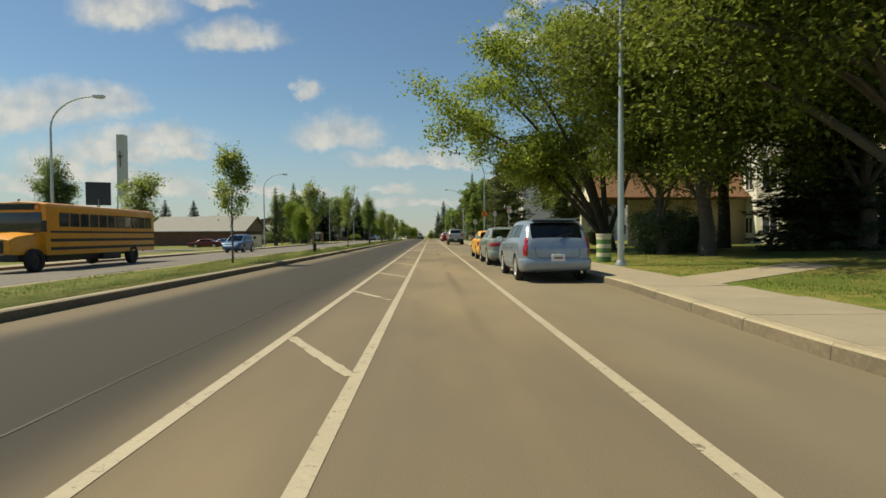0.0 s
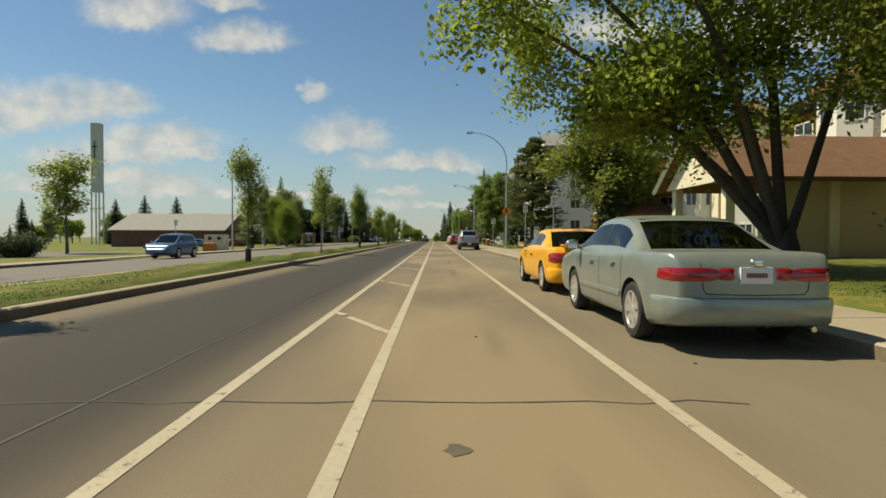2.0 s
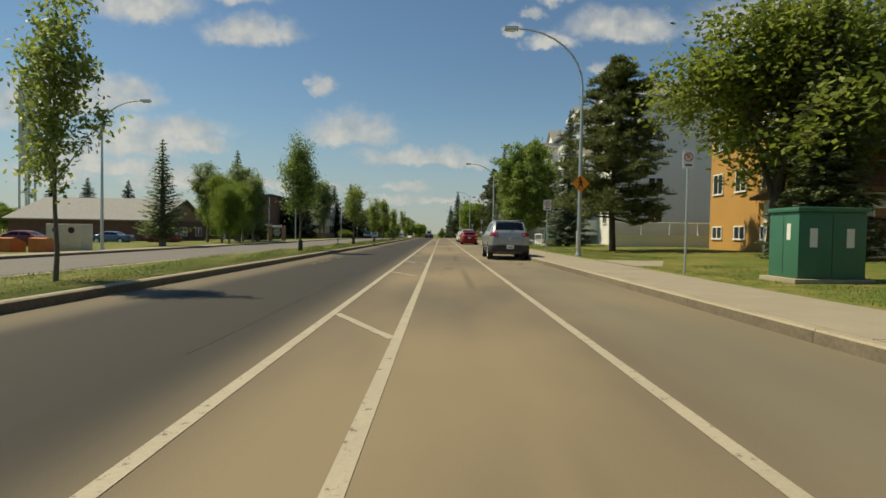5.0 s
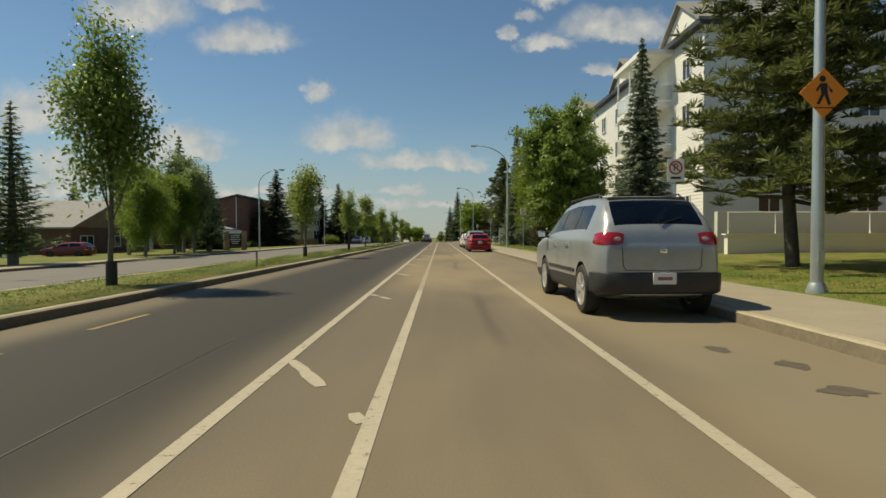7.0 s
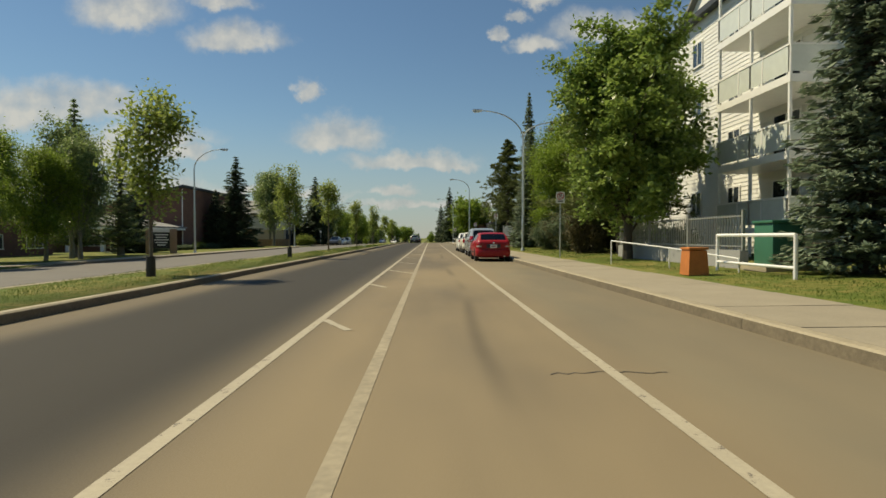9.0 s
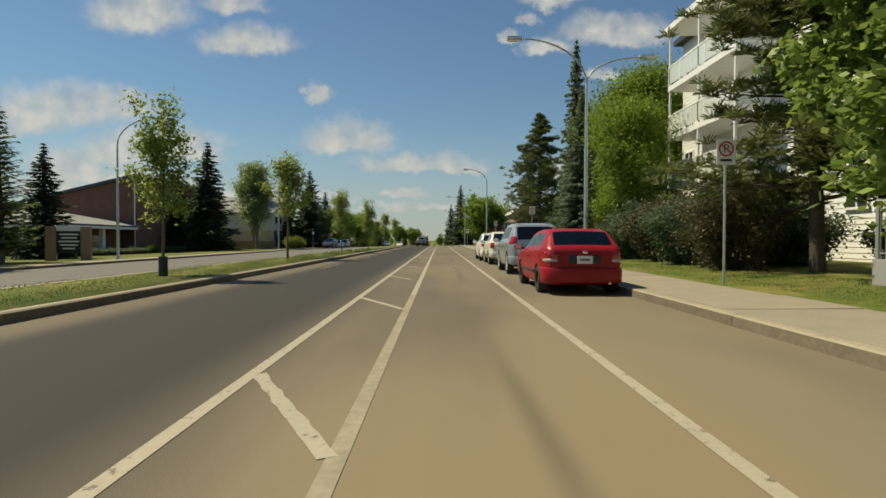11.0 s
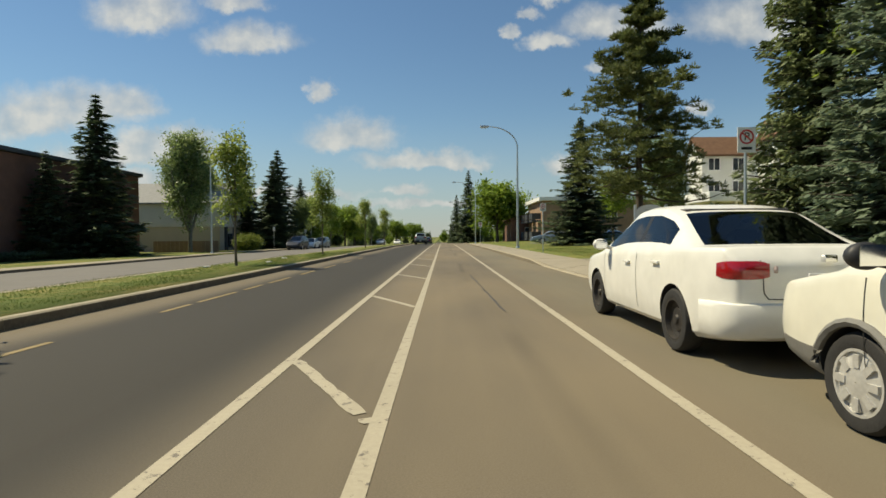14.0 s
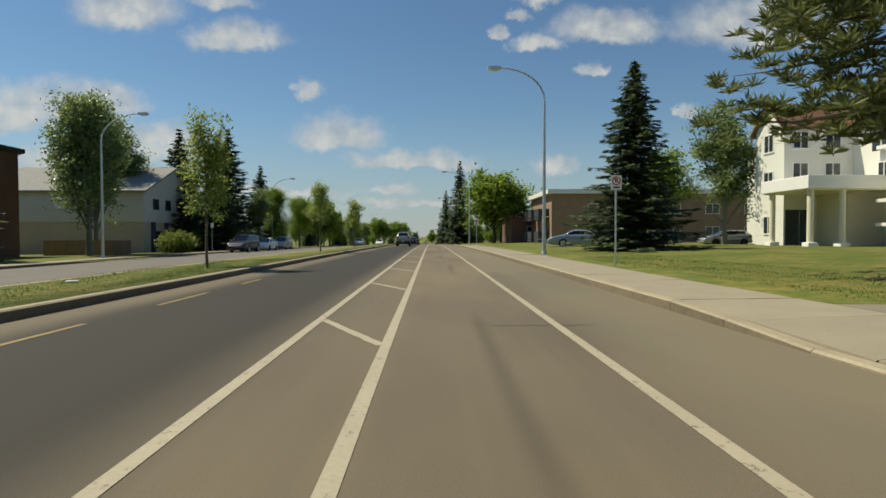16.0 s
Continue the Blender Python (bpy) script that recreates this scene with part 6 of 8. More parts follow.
mat("shingle_grey", (0.24, 0.24, 0.23), 0.9, var=0.2, scale=2.5, fine=18, bump=0.6, bump_scale=12)
mat("brick_brown", (0.16, 0.082, 0.058), 0.9, var=0.3, scale=1.2, fine=14, bump=0.5, bump_scale=14)
mat("brick_tan", (0.30, 0.20, 0.13), 0.9, var=0.25, scale=1.2, fine=14, bump=0.5, bump_scale=14)
mat("dark_trim", (0.045, 0.05, 0.06), 0.6, var=0.2)
mat("white_trim", (0.78, 0.78, 0.75), 0.55, var=0.06)
mat("window_dark", (0.03, 0.04, 0.05), 0.06, var=0.3, scale=0.8, fine=3, bump=0.0, coat=0.5)
mat("rail_panel", (0.62, 0.66, 0.62), 0.15, var=0.1, coat=0.5, bump=0)
mat("grey_wall", (0.30, 0.30, 0.29), 0.9, var=0.15, scale=0.8)
mat("metal_white", (0.78, 0.78, 0.76), 0.4, var=0.06)
mat("iron_grey", (0.30, 0.31, 0.29), 0.5, 0.4, var=0.15)
mat("box_green", (0.035, 0.14, 0.085), 0.5, var=0.15, scale=2, bump=0.1)
mat("bin_orange", (0.45, 0.15, 0.035), 0.7, var=0.25, scale=4)
mat("bin_green", (0.09, 0.20, 0.06), 0.6, var=0.2, scale=4)
mat("bin_cream", (0.55, 0.53, 0.38), 0.7, var=0.15, scale=6)


def window(parent, side, x, y, z, w, h, frame_mat="white_trim", mullions=1):
    """A framed window on a wall that faces -x ('w'), -y ('s') or +x ('e'); x, y, z is its middle."""
    d = 0.05
    bm = bmesh.new()
    t = 0.07

    def bar(a0, a1, z0, z1, d0=0.0, d1=d):
        if side == "w":
            add_box(bm, x - d1, x - d0, y + a0, y + a1, z + z0, z + z1)
        elif side == "e":
            add_box(bm, x + d0, x + d1, y + a0, y + a1, z + z0, z + z1)
        else:
            add_box(bm, x + a0, x + a1, y - d1, y - d0, z + z0, z + z1)
    bar(-w / 2, w / 2, h / 2 - t, h / 2)
    bar(-w / 2 - 0.04, w / 2 + 0.04, -h / 2 - 0.02, -h / 2 + t, 0, d + 0.03)
    bar(-w / 2, -w / 2 + t, -h / 2 + t, h / 2 - t)
    bar(w / 2 - t, w / 2, -h / 2 + t, h / 2 - t)
    for k in range(mullions):
        a = -w / 2 + w * (k + 1) / (mullions + 1)
        bar(a - 0.03, a + 0.03, -h / 2 + t, h / 2 - t)
    f = part("window", bm, frame_mat, parent, smooth=0)
    bm = bmesh.new()
    bar(-w / 2 + 0.02, w / 2 - 0.02, -h / 2 + 0.02, h / 2 - 0.02, 0.004, 0.02)
    part("pane", bm, "window_dark", f, smooth=0)
    return f


def walls(parent, name, x0, x1, y0, y1, z0, z1, material, thick=0.3):
    """Four upright walls as a hollow block."""
    part(name, boxm(x0, x0 + thick, y0, y1, z0, z1), material, parent, smooth=0)
    part(name, boxm(x1 - thick, x1, y0, y1, z0, z1), material, parent, smooth=0)
    part(name, boxm(x0 + thick, x1 - thick, y0, y0 + thick, z0, z1), material, parent, smooth=0)
    part(name, boxm(x0 + thick, x1 - thick, y1 - thick, y1, z0, z1), material, parent, smooth=0)


def gable_roof(parent, x0, x1, y0, y1, z0, z1, axis, material, over=0.4, name="roof", thick=0.18):
    """Two roof planes; axis: the direction of the ridge."""
    bm = bmesh.new()
    if axis == "x":
        ym = (y0 + y1) / 2
        k = (z1 - z0) / (ym - y0)
        o = [(y0 - over, z0 - over * k), (ym, z1), (y1 + over, z0 - over * k), (y1 + over, z0 - over * k + thick), (ym, z1 + thick), (y0 - over, z0 - over * k + thick)]
        add_prism(bm, o, x1 - x0 + 2 * over, "x", x0 - over)
    else:
        xm = (x0 + x1) / 2
        k = (z1 - z0) / (xm - x0)
        o = [(x0 - over, z0 - over * k), (xm, z1), (x1 + over, z0 - over * k), (x1 + over, z0 - over * k + thick), (xm, z1 + thick), (x0 - over, z0 - over * k + thick)]
        add_prism(bm, o, y1 - y0 + 2 * over, "y", y0 - over)
    return part(name, bm, material, parent, smooth=0)


def hip_roof(parent, x0, x1, y0, y1, z0, z1, material, over=0.4, name="roof"):
    bm = bmesh.new()
    x0, x1, y0, y1 = x0 - over, x1 + over, y0 - over, y1 + over
    if x1 - x0 > y1 - y0:
        k = (y1 - y0) / 2
        top = [(x0 + k, (y0 + y1) / 2), (x1 - k, (y0 + y1) / 2)]
    else:
        k = (x1 - x0) / 2
        top = [((x0 + x1) / 2, y0 + k), ((x0 + x1) / 2, y1 - k)]
    b = [bm.verts.new((x, y, z0)) for x, y in ((x0, y0), (x1, y0), (x1, y1), (x0, y1))]
    c = [bm.verts.new((x, y, z0 + 0.16)) for x, y in ((x0, y0), (x1, y0), (x1, y1), (x0, y1))]
    t = [bm.verts.new((x, y, z1)) for x, y in top]
    bm.faces.new(b[::-1])
    for i in range(4):
        bm.faces.new((b[i], b[(i + 1) % 4], c[(i + 1) % 4], c[i]))
    if x1 - x0 > y1 - y0:
        for f in ((c[0], c[1], t[1], t[0]), (c[1], c[2], t[1]), (c[2], c[3], t[0], t[1]), (c[3], c[0], t[0])):
            bm.faces.new(f)
    else:
        for f in ((c[0], c[1], t[0]), (c[1], c[2], t[1], t[0]), (c[2], c[3], t[1]), (c[3], c[0], t[0], t[1])):
            bm.faces.new(f)
    return part(name, bm, material, parent, smooth=0)


def turret(parent, x, y, r, z0, z1, peak, wall="stucco_white", roof="shingle_brown", rows=(), w=0.9, h=1.3):
    """An eight-sided bay with a pointed roof; windows on the three faces that look to the street."""
    angs = [radians(22.5 + 45 * k) for k in range(8)]
    bm = bmesh.new()
    add_prism(bm, [(x + r * math.cos(a), y + r * math.sin(a)) for a in angs], z1 - z0, "z", z0)
    t = part("turret", bm, wall, parent, smooth=0)
    bm = bmesh.new()
    ro = r * 1.22
    ring = [bm.verts.new((x + ro * math.cos(a), y + ro * math.sin(a), z1 - 0.05)) for a in angs]
    ring2 = [bm.verts.new((x + ro * math.cos(a), y + ro * math.sin(a), z1 + 0.15)) for a in angs]
    top = bm.verts.new((x, y, peak))
    bm.faces.new(ring[::-1])
    for k in range(8):
        bm.faces.new((ring[k], ring[(k + 1) % 8], ring2[(k + 1) % 8], ring2[k]))
        bm.faces.new((ring2[k], ring2[(k + 1) % 8], top))
    part("turret_roof", bm, roof, t, smooth=0)
    rin = r * math.cos(radians(22.5))
    for a in (180, 225, 270):
        for zc, hh in rows:
            m = Matrix.Translation((x, y, zc)) @ Matrix.Rotation(radians(a + 90), 4, "Z")
            bm = bmesh.new()
            for b in ((-w / 2, w / 2, hh / 2 - 0.07, hh / 2), (-w / 2, w / 2, -hh / 2, -hh / 2 + 0.07), (-w / 2, -w / 2 + 0.07, -hh / 2, hh / 2), (w / 2 - 0.07, w / 2, -hh / 2, hh / 2), (-0.03, 0.03, -hh / 2, hh / 2)):
                add_box(bm, b[0], b[1], -rin - 0.05, -rin, b[2], b[3], m=m)
            f = part("window", bm, "white_trim", t, smooth=0)
            part("pane", boxm(-w / 2 + 0.03, w / 2 - 0.03, -rin - 0.02, -rin - 0.004, -hh / 2 + 0.03, hh / 2 - 0.03, m=m), "window_dark", t, smooth=0)
    return t


def balcony(parent, x0, x1, y0, y1, z, panel="rail_panel", trim="white_trim"):
    """A slab with corner posts, top rails and clear panels towards the street and the sides."""
    b = part("balcony", boxm(x0, x1, y0, y1, z - 0.28, z), trim, parent, smooth=0)
    part("top_rail", boxm(x0, x0 + 0.07, y0, y1, z + 1.02, z + 1.09), trim, b, smooth=0)
    for y in (y0, y1 - 0.07):
        part("top_rail", boxm(x0 + 0.07, x1, y, y + 0.07, z + 1.02, z + 1.09), trim, b, smooth=0)
    n = max(2, int((y1 - y0) / 1.3))
    for k in range(n + 1):
        y = y0 + (y1 - y0 - 0.06) * k / n
        part("post", boxm(x0 + 0.005, x0 + 0.055, y, y + 0.06, z, z + 1.02), trim, b, smooth=0)
        if k < n:
            part("rail_panel", boxm(x0 + 0.02, x0 + 0.035, y + 0.06, y + (y1 - y0 - 0.06) / n, z + 0.1, z + 1.02), panel, b, smooth=0)
    part("post", boxm(x1 - 0.06, x1, y0 + 0.005, y0 + 0.055, z, z + 1.02), trim, b, smooth=0)
    part("rail_panel", boxm(x0 + 0.06, x1 - 0.06, y0 + 0.02, y0 + 0.035, z + 0.1, z + 1.02), panel, b, smooth=0)
    return b


# --- condominium with turrets
FLOORS = ((1.35, 1.1), (4.3, 1.5), (7.5, 1.4))
con = thing("condominium", "three-storey cream and ochre condominium with round turrets", "apartment building", pose(-0.5, 0, 0.25))
walls(con, "wall", 23.0, 37, 22, 47.0, -0.4, 8.7, "stucco_beige")
walls(con, "wall", 24.2, 37, 47.0, 57.5, -0.4, 8.9, "stucco_ochre")
walls(con, "wall", 22.6, 37, 57.5, 64.5, -0.4, 8.6, "stucco_cream")
part("roof", boxm(22.4, 37.4, 21.6, 64.9, 8.9, 9.15), "dark_trim", con, smooth=0)
for ty in (34.6, 43.0, 52.6, 60.6):
    turret(con, 22.6, ty, 1.95, -0.3, 8.6, 10.6, "stucco_white", rows=FLOORS)
for z in (2.8, 5.9):
    balcony(con, 21.0, 22.6, 62.4, 64.9, z, "stucco_cream")
for by in (38.8, 48.0, 29.5):
    for z in (2.8, 5.9):
        balcony(con, 21.6, 23.0, by - 1.6, by + 1.6, z, "stucco_cream")
        window(con, "w", 22.98, by, z + 1.1, 1.7, 2.0)
for y in (26.0, 32.0):
    for z in (1.5, 4.5, 7.2):
        window(con, "w", 22.98, y, z, 1.4, 1.2)
# rear wing with brown walls and balconies
walls(con, "wing_wall", 17.6, 37, 66.0, 74.6, -0.4, 8.2, "stucco_ochre")
part("wing_roof", boxm(17.3, 37.3, 65.7, 74.9, 8.2, 8.45), "dark_trim", con, smooth=0)
for y in (68.3, 71.0, 73.6):
    for z in (1.2, 4.2, 6.9):
        window(con, "w", 17.6, y, z, 1.2, 1.3 if z > 2 else 0.8)
for z in (3.0, 5.6):
    window(con, "s", 22.2, 66.0, z + 0.9, 1.6, 1.8)
    balcony(con, 20.3, 23.6, 64.8, 66.0, z, "stucco_beige")
# low lobby
walls(con, "lobby_wall", 17.2, 22.4, 62.0, 68.0, -0.4, 2.9, "stucco_cream")
hip_roof(con, 17.2, 22.4, 62.0, 68.0, 2.9, 4.6, "shingle_brown", 0.5, "lobby_roof")
window(con, "s", 19.0, 62.0, 1.5, 1.5, 1.6)
window(con, "w", 17.2, 65.0, 1.5, 1.5, 1.6)
# entrance porch
por = thing("entrance_porch", "gabled drive-through porch with brown shingles and cream trim", "porch", pose(-0.5, 1.3, -0.05))
gable_roof(por, 11.0, 22.0, 33.4, 38.6, 3.5, 5.3, "x", "shingle_brown", 0.3)
part("gable_front", prism([(33.5, 3.35), (38.5, 3.35), (36.0, 5.15)], 0.15, "x", 11.1), "stucco_cream", por, smooth=0)
bm = bmesh.new()
for sy in (-1, 1):
    add_tube(bm, [(10.68, 36 + sy * 2.9, 3.28), (10.68, 36, 5.42)], 0.11, 4)
part("fascia", bm, "white_trim", por)
part("side_wall", boxm(13.2, 22.0, 33.72, 33.92, -0.3, 3.4), "stucco_beige", por, smooth=0)
for y in (33.8, 38.2):
    for x in (11.5, 15.5):
        part("post", boxm(x - 0.18, x + 0.18, y - 0.18, y + 0.18, -0.3, 3.4, 0.02), "stucco_cream", por)

# --- white apartments with balconies
apt = thing("apartment_building", "four-storey white-sided apartment block with glass-railed balconies", "apartment building", pose(-0.42, 0, 0.2))
AX, AY0, AY1, AZ = 14.9, 86.4, 119.0, 12.6
walls(apt, "wall", AX, 36, AY0, AY1, -0.4, AZ, "siding_grey")
# overlapping boards of the near gable end and the street front
board_s = as_mesh("siding_board", prism([(0, 0), (-0.035, 0), (-0.012, 0.2), (0, 0.2)], 20.8, "x", AX - 0.02), "siding_white", 0)
for k in range(65):
    b = part("siding_board", board_s, None, apt)
    b.location = (0, AY0, -0.3 + 0.2 * k)
bm = bmesh.new()
for y0, y1 in ((AY0, AY1),):
    for k in range(64):
        z = -0.3 + 0.2 * k
        o = [(AX, z), (AX - 0.035, z), (AX - 0.012, z + 0.2), (AX, z + 0.2)]
        add_prism(bm, o, y1 - y0, "y", y0)
part("siding", bm, "siding_white", apt, smooth=0)
tagged(apt.children[-1], kind="stuff")
part("corner_board", boxm(AX - 0.06, AX + 0.1, AY0 - 0.06, AY0 + 0.1, -0.4, AZ), "white_trim", apt, smooth=0)
LEVELS = (1.3, 4.0, 6.7, 9.4)
for i, (b0, b1) in enumerate(((90.6, 95.6), (109.6, 116.6))):
    for z in LEVELS:
        balcony(apt, 13.0, AX, b0, b1, z)
        w = window(apt, "w", AX - 0.04, (b0 + b1) / 2 + 0.5, z + 1.05, 1.8, 2.0)
    for y in (b0 + 0.1, (b0 + b1) / 2, b1 - 0.1):
        part("balcony_post", boxm(13.02, 13.12, y - 0.05, y + 0.05, -0.3, 12.4), "white_trim", apt, smooth=0)
    part("balcony_roof", boxm(12.8, AX, b0 - 0.2, b1 + 0.2, 12.3, 12.6), "white_trim", apt, smooth=0)
for y in (88.5, 97.5, 101.2, 105.0, 108.0, 118.0):
    for z in LEVELS:
        window(apt, "w", AX - 0.04, y, z + 1.4, 1.1, 1.35)
for x in (18.5, 24.0, 29.0):
    for z in LEVELS[:3]:
        window(apt, "s", x, AY0 - 0.04, z + 1.4, 1.3, 1.2)
part("roof", boxm(AX - 0.45, 36.4, AY0 - 0.4, AY1 + 0.4, AZ, AZ + 0.3), "dark_trim", apt, smooth=0)
for y in (88.8, 99.3, 113.0):
    gable_roof(apt, AX - 0.3, 24, y - 2.6, y + 2.6, AZ + 0.3, AZ + 2.1, "x", "shingle_grey", 0.25, "gable")
    part("gable_front", prism([(y - 2.6, AZ + 0.2), (y + 2.6, AZ + 0.2), (y, AZ + 2.1)], 0.15, "x", AX - 0.25), "siding_white", apt, smooth=0)
# low terrace wall with a rail before the gable end
ter = thing("terrace_wall", "low white terrace wall with a metal rail", "wall", pose(0, 0, 0.2))
part("wall", boxm(12.5, 21, 80.0, 80.3, -0.3, 1.0), "stucco_white", ter, smooth=0)
part("upper_wall", boxm(12.8, 36, 81.5, 81.8, -0.3, 2.1), "siding_grey", ter, smooth=0)
part("rail", tubem([(12.6, 80.15, 2.0), (21, 80.15, 2.0)], 0.03, 6), "metal_white", ter)
for x in (12.6, 14.7, 16.8, 18.9, 21):
    part("post", tubem([(x, 80.15, 1.0), (x, 80.15, 2.0)], 0.03, 6), "metal_white", ter)
part("cap", boxm(12.4, 21.1, 79.95, 80.35, 1.0, 1.06), "white_trim", ter, smooth=0)

# --- cream house with a porch and a turret
ent = thing("entrance_building", "cream three-storey building with a pillared porch and a turret", "building", pose(3.2, 3.8, 0.5))
ent.scale = (1, 1, 1.08)
walls(ent, "wall", 27.5, 46, 153.6, 175.0, -0.8, 8.0, "stucco_white")
hip_roof(ent, 27.5, 46, 153.6, 175, 8.0, 11.5, "shingle_brown", 0.5)
walls(ent, "wing_wall", 22.4, 27.5, 161.5, 165.0, -0.8, 8.0, "stucco_white")
gable_roof(ent, 22.4, 32, 161.5, 165.0, 8.0, 9.6, "x", "shingle_brown", 0.35, "gable_roof")
part("gable_front", prism([(161.5, 8.0), (165.0, 8.0), (163.25, 9.5)], 0.25, "x", 22.4), "stucco_white", ent, smooth=0)
turret(ent, 26.2, 153.3, 2.2, -0.8, 8.0, 9.9, "stucco_white", rows=((1.3, 1.3), (4.3, 1.4), (6.9, 1.5)), w=1.0)
gable_roof(ent, 27.1, 34, 156.2, 160.6, 7.9, 10.2, "x", "shingle_brown", 0.35, "gable_roof")
part("gable_front", prism([(156.2, 7.9), (160.6, 7.9), (158.4, 10.05)], 0.25, "x", 27.1), "white_trim", ent, smooth=0)
arch_w = [(158.4 + 0.8 * math.cos(math.pi * k / 12), 7.5 + 1.1 * math.sin(math.pi * k / 12)) for k in range(13)]
part("arched_window", prism(arch_w + [(157.6, 5.9), (159.2, 5.9)], 0.06, "x", 27.04), "window_dark", ent, smooth=0)
part("window_bar", boxm(27.0, 27.04, 158.36, 158.44, 5.9, 8.55), "white_trim", ent, smooth=0)
part("window_bar", boxm(27.0, 27.04, 157.6, 159.2, 7.45, 7.53), "white_trim", ent, smooth=0)
for x in (23.6, 26.0):
    for z in (4.9, 7.0):
        window(ent, "s", x, 161.5, z, 1.2, 1.2)
for z in (1.3, 4.4, 7.0):
    window(ent, "w", 22.4, 163.3, z, 1.2, 1.3)
window(ent, "w", 27.5, 158.4, 4.6, 1.6, 1.3, mullions=2)
part("porch_roof", boxm(20.7, 27.5, 156.4, 161.5, 3.35, 4.15, 0.05), "white_trim", ent, smooth=0)
part("porch_ceiling", boxm(21.0, 27.5, 156.7, 161.5, 3.28, 3.35), "stucco_cream", ent, smooth=0)
for x, y in ((21.2, 156.9), (23.3, 156.9), (21.2, 160.9)):
    part("pillar", tubem([(x, y, -0.6), (x, y, 3.3)], 0.2, 14), "stucco_cream", ent)
    part("pillar_base", boxm(x - 0.33, x + 0.33, y - 0.33, y + 0.33, -0.6, 0.15, 0.03), "white_trim", ent)
part("porch_wall", boxm(24.9, 27.5, 158.6, 161.5, -0.8, 3.28), "stucco_cream", ent, smooth=0)
for x in (23.0, 24.1):
    part("door", boxm(x - 0.5, x + 0.5, 161.40, 161.5, -0.3, 2.3), "window_dark", ent, smooth=0)
for z in (1.1, 2.5, 5.6):
    part("balcony_ledge", boxm(24.9, 27.5, 154.6, 156.2, z, z + 0.2), "white_trim", ent, smooth=0)

# --- two-storey tan apartments at the far lawn
tan = thing("tan_apartments", "flat-roofed tan two-storey apartments with dark balconies", "apartment building", pose(3.6, 11.0, gz(16, 195) + 0.2))
walls(tan, "wall", 11.5, 52, 184, 198, -0.5, 6.1, "brick_tan")
part("roof", boxm(10.9, 52.6, 183.4, 198.6, 6.1, 6.65), "white_trim", tan, smooth=0)
for x in range(17, 52, 5):
    for z in (1.3, 4.2):
        window(tan, "s", x, 184, z, 1.8, 1.3)
for y in (187, 192, 196):
    for z in (0.3, 3.2):
        balcony(tan, 10.1, 11.5, y - 1.5, y + 1.5, z, "dark_trim", "dark_trim")

# --- left side: brick hall
hall = thing("brick_hall", "dark brown brick hall with a sloping roof", "hall", pose(1.7, 0, gz(-36, 155)))
part("wall", prism([(-35.5, -0.5), (-35.5, 8.6), (-56, 3.6), (-56, -0.5)], 24, "y", 147.5), "brick_brown", hall, smooth=0)
part("roof", prism([(-35.2, 8.62), (-35.2, 8.95), (-56.5, 3.85), (-56.5, 3.5)], 24.8, "y", 147.1), "dark_trim", hall, smooth=0)
part("downpipe", tubem([(-35.45, 147.35, -0.3), (-35.45, 147.35, 8.4)], 0.06, 8), "white_trim", hall)
walls(hall, "porch_wall", -48, -37.0, 138.5, 147.4, -0.5, 3.0, "brick_brown")
hip_roof(hall, -49, -35.5, 136.5, 147.3, 3.0, 4.6, "shingle_grey", 0.5, "porch_roof")
part("porch_fascia", boxm(-49.5, -35.0, 136.0, 147.2, 2.75, 3.1), "white_trim", hall, smooth=0)
for x, y in ((-35.8, 136.8), (-40, 136.8), (-44, 136.8), (-35.8, 142)):
    part("porch_post", boxm(x - 0.2, x + 0.2, y - 0.2, y + 0.2, -0.5, 2.8), "white_trim", hall, smooth=0)
window(hall, "e", -37.0, 143, 1.4, 2.4, 1.3)
window(hall, "s", -42, 138.5, 1.4, 2.4, 1.3)
hall2 = thing("brick_wing", "brown brick wing of the church with a pitched roof", "hall", pose(0, 0, gz(-44, 125)))
walls(hall2, "wall", -57, -37.5, 112, 127, -0.5, 3.0, "brick_brown")
gable_roof(hall2, -57, -37.5, 112, 127, 3.0, 6.0, "x", "shingle_grey", 0.5)
part("gable_end", prism([(112, 2.95), (127, 2.95), (119.5, 5.9)], 0.2, "x", -37.7), "brick_tan", hall2, smooth=0)
for y in (114.5, 119.5, 124.5):
    window(hall2, "e", -37.5, y, 1.5, 2.2, 1.3)
church = thing("church", "low church hall with a wide pale grey roof", "church", pose(0, 0, -1.0))
walls(church, "wall", -66, -44, 136, 154, -0.5, 3.0, "brick_tan")
hip_roof(church, -66, -44, 136, 154, 3.0, 7.6, "shingle_grey", 1.2)
for x in (-63, -58, -53, -48):
    window(church, "s", x, 136, 1.5, 2.4, 1.3)
tower = thing("bell_tower", "tall slim open-legged church tower of pale concrete", "tower", pose(-80.5, 147, -1.0))
for sx, sy in ((-0.9, -0.85), (0.9, -0.85), (-0.9, 0.85), (0.9, 0.85)):
    part("leg", boxm(sx - 0.14, sx + 0.14, sy - 0.14, sy + 0.14, -0.3, 13.0), "stucco_white", tower, smooth=0)
part("shaft", boxm(-0.95, 0.95, -0.95, 0.95, 12.5, 28.8), "siding_grey", tower, smooth=0)
part("crossbar", boxm(-1.2, 1.2, -0.14, 0.14, 8.6, 8.9), "stucco_white", tower, smooth=0)
part("cross", boxm(-0.12, 0.12, -1.06, -1.0, 20.5, 24.5), "dark_trim", tower, smooth=0)
part("cross_arm", boxm(-0.6, 0.6, -1.06, -1.0, 23.0, 23.3), "dark_trim", tower, smooth=0)

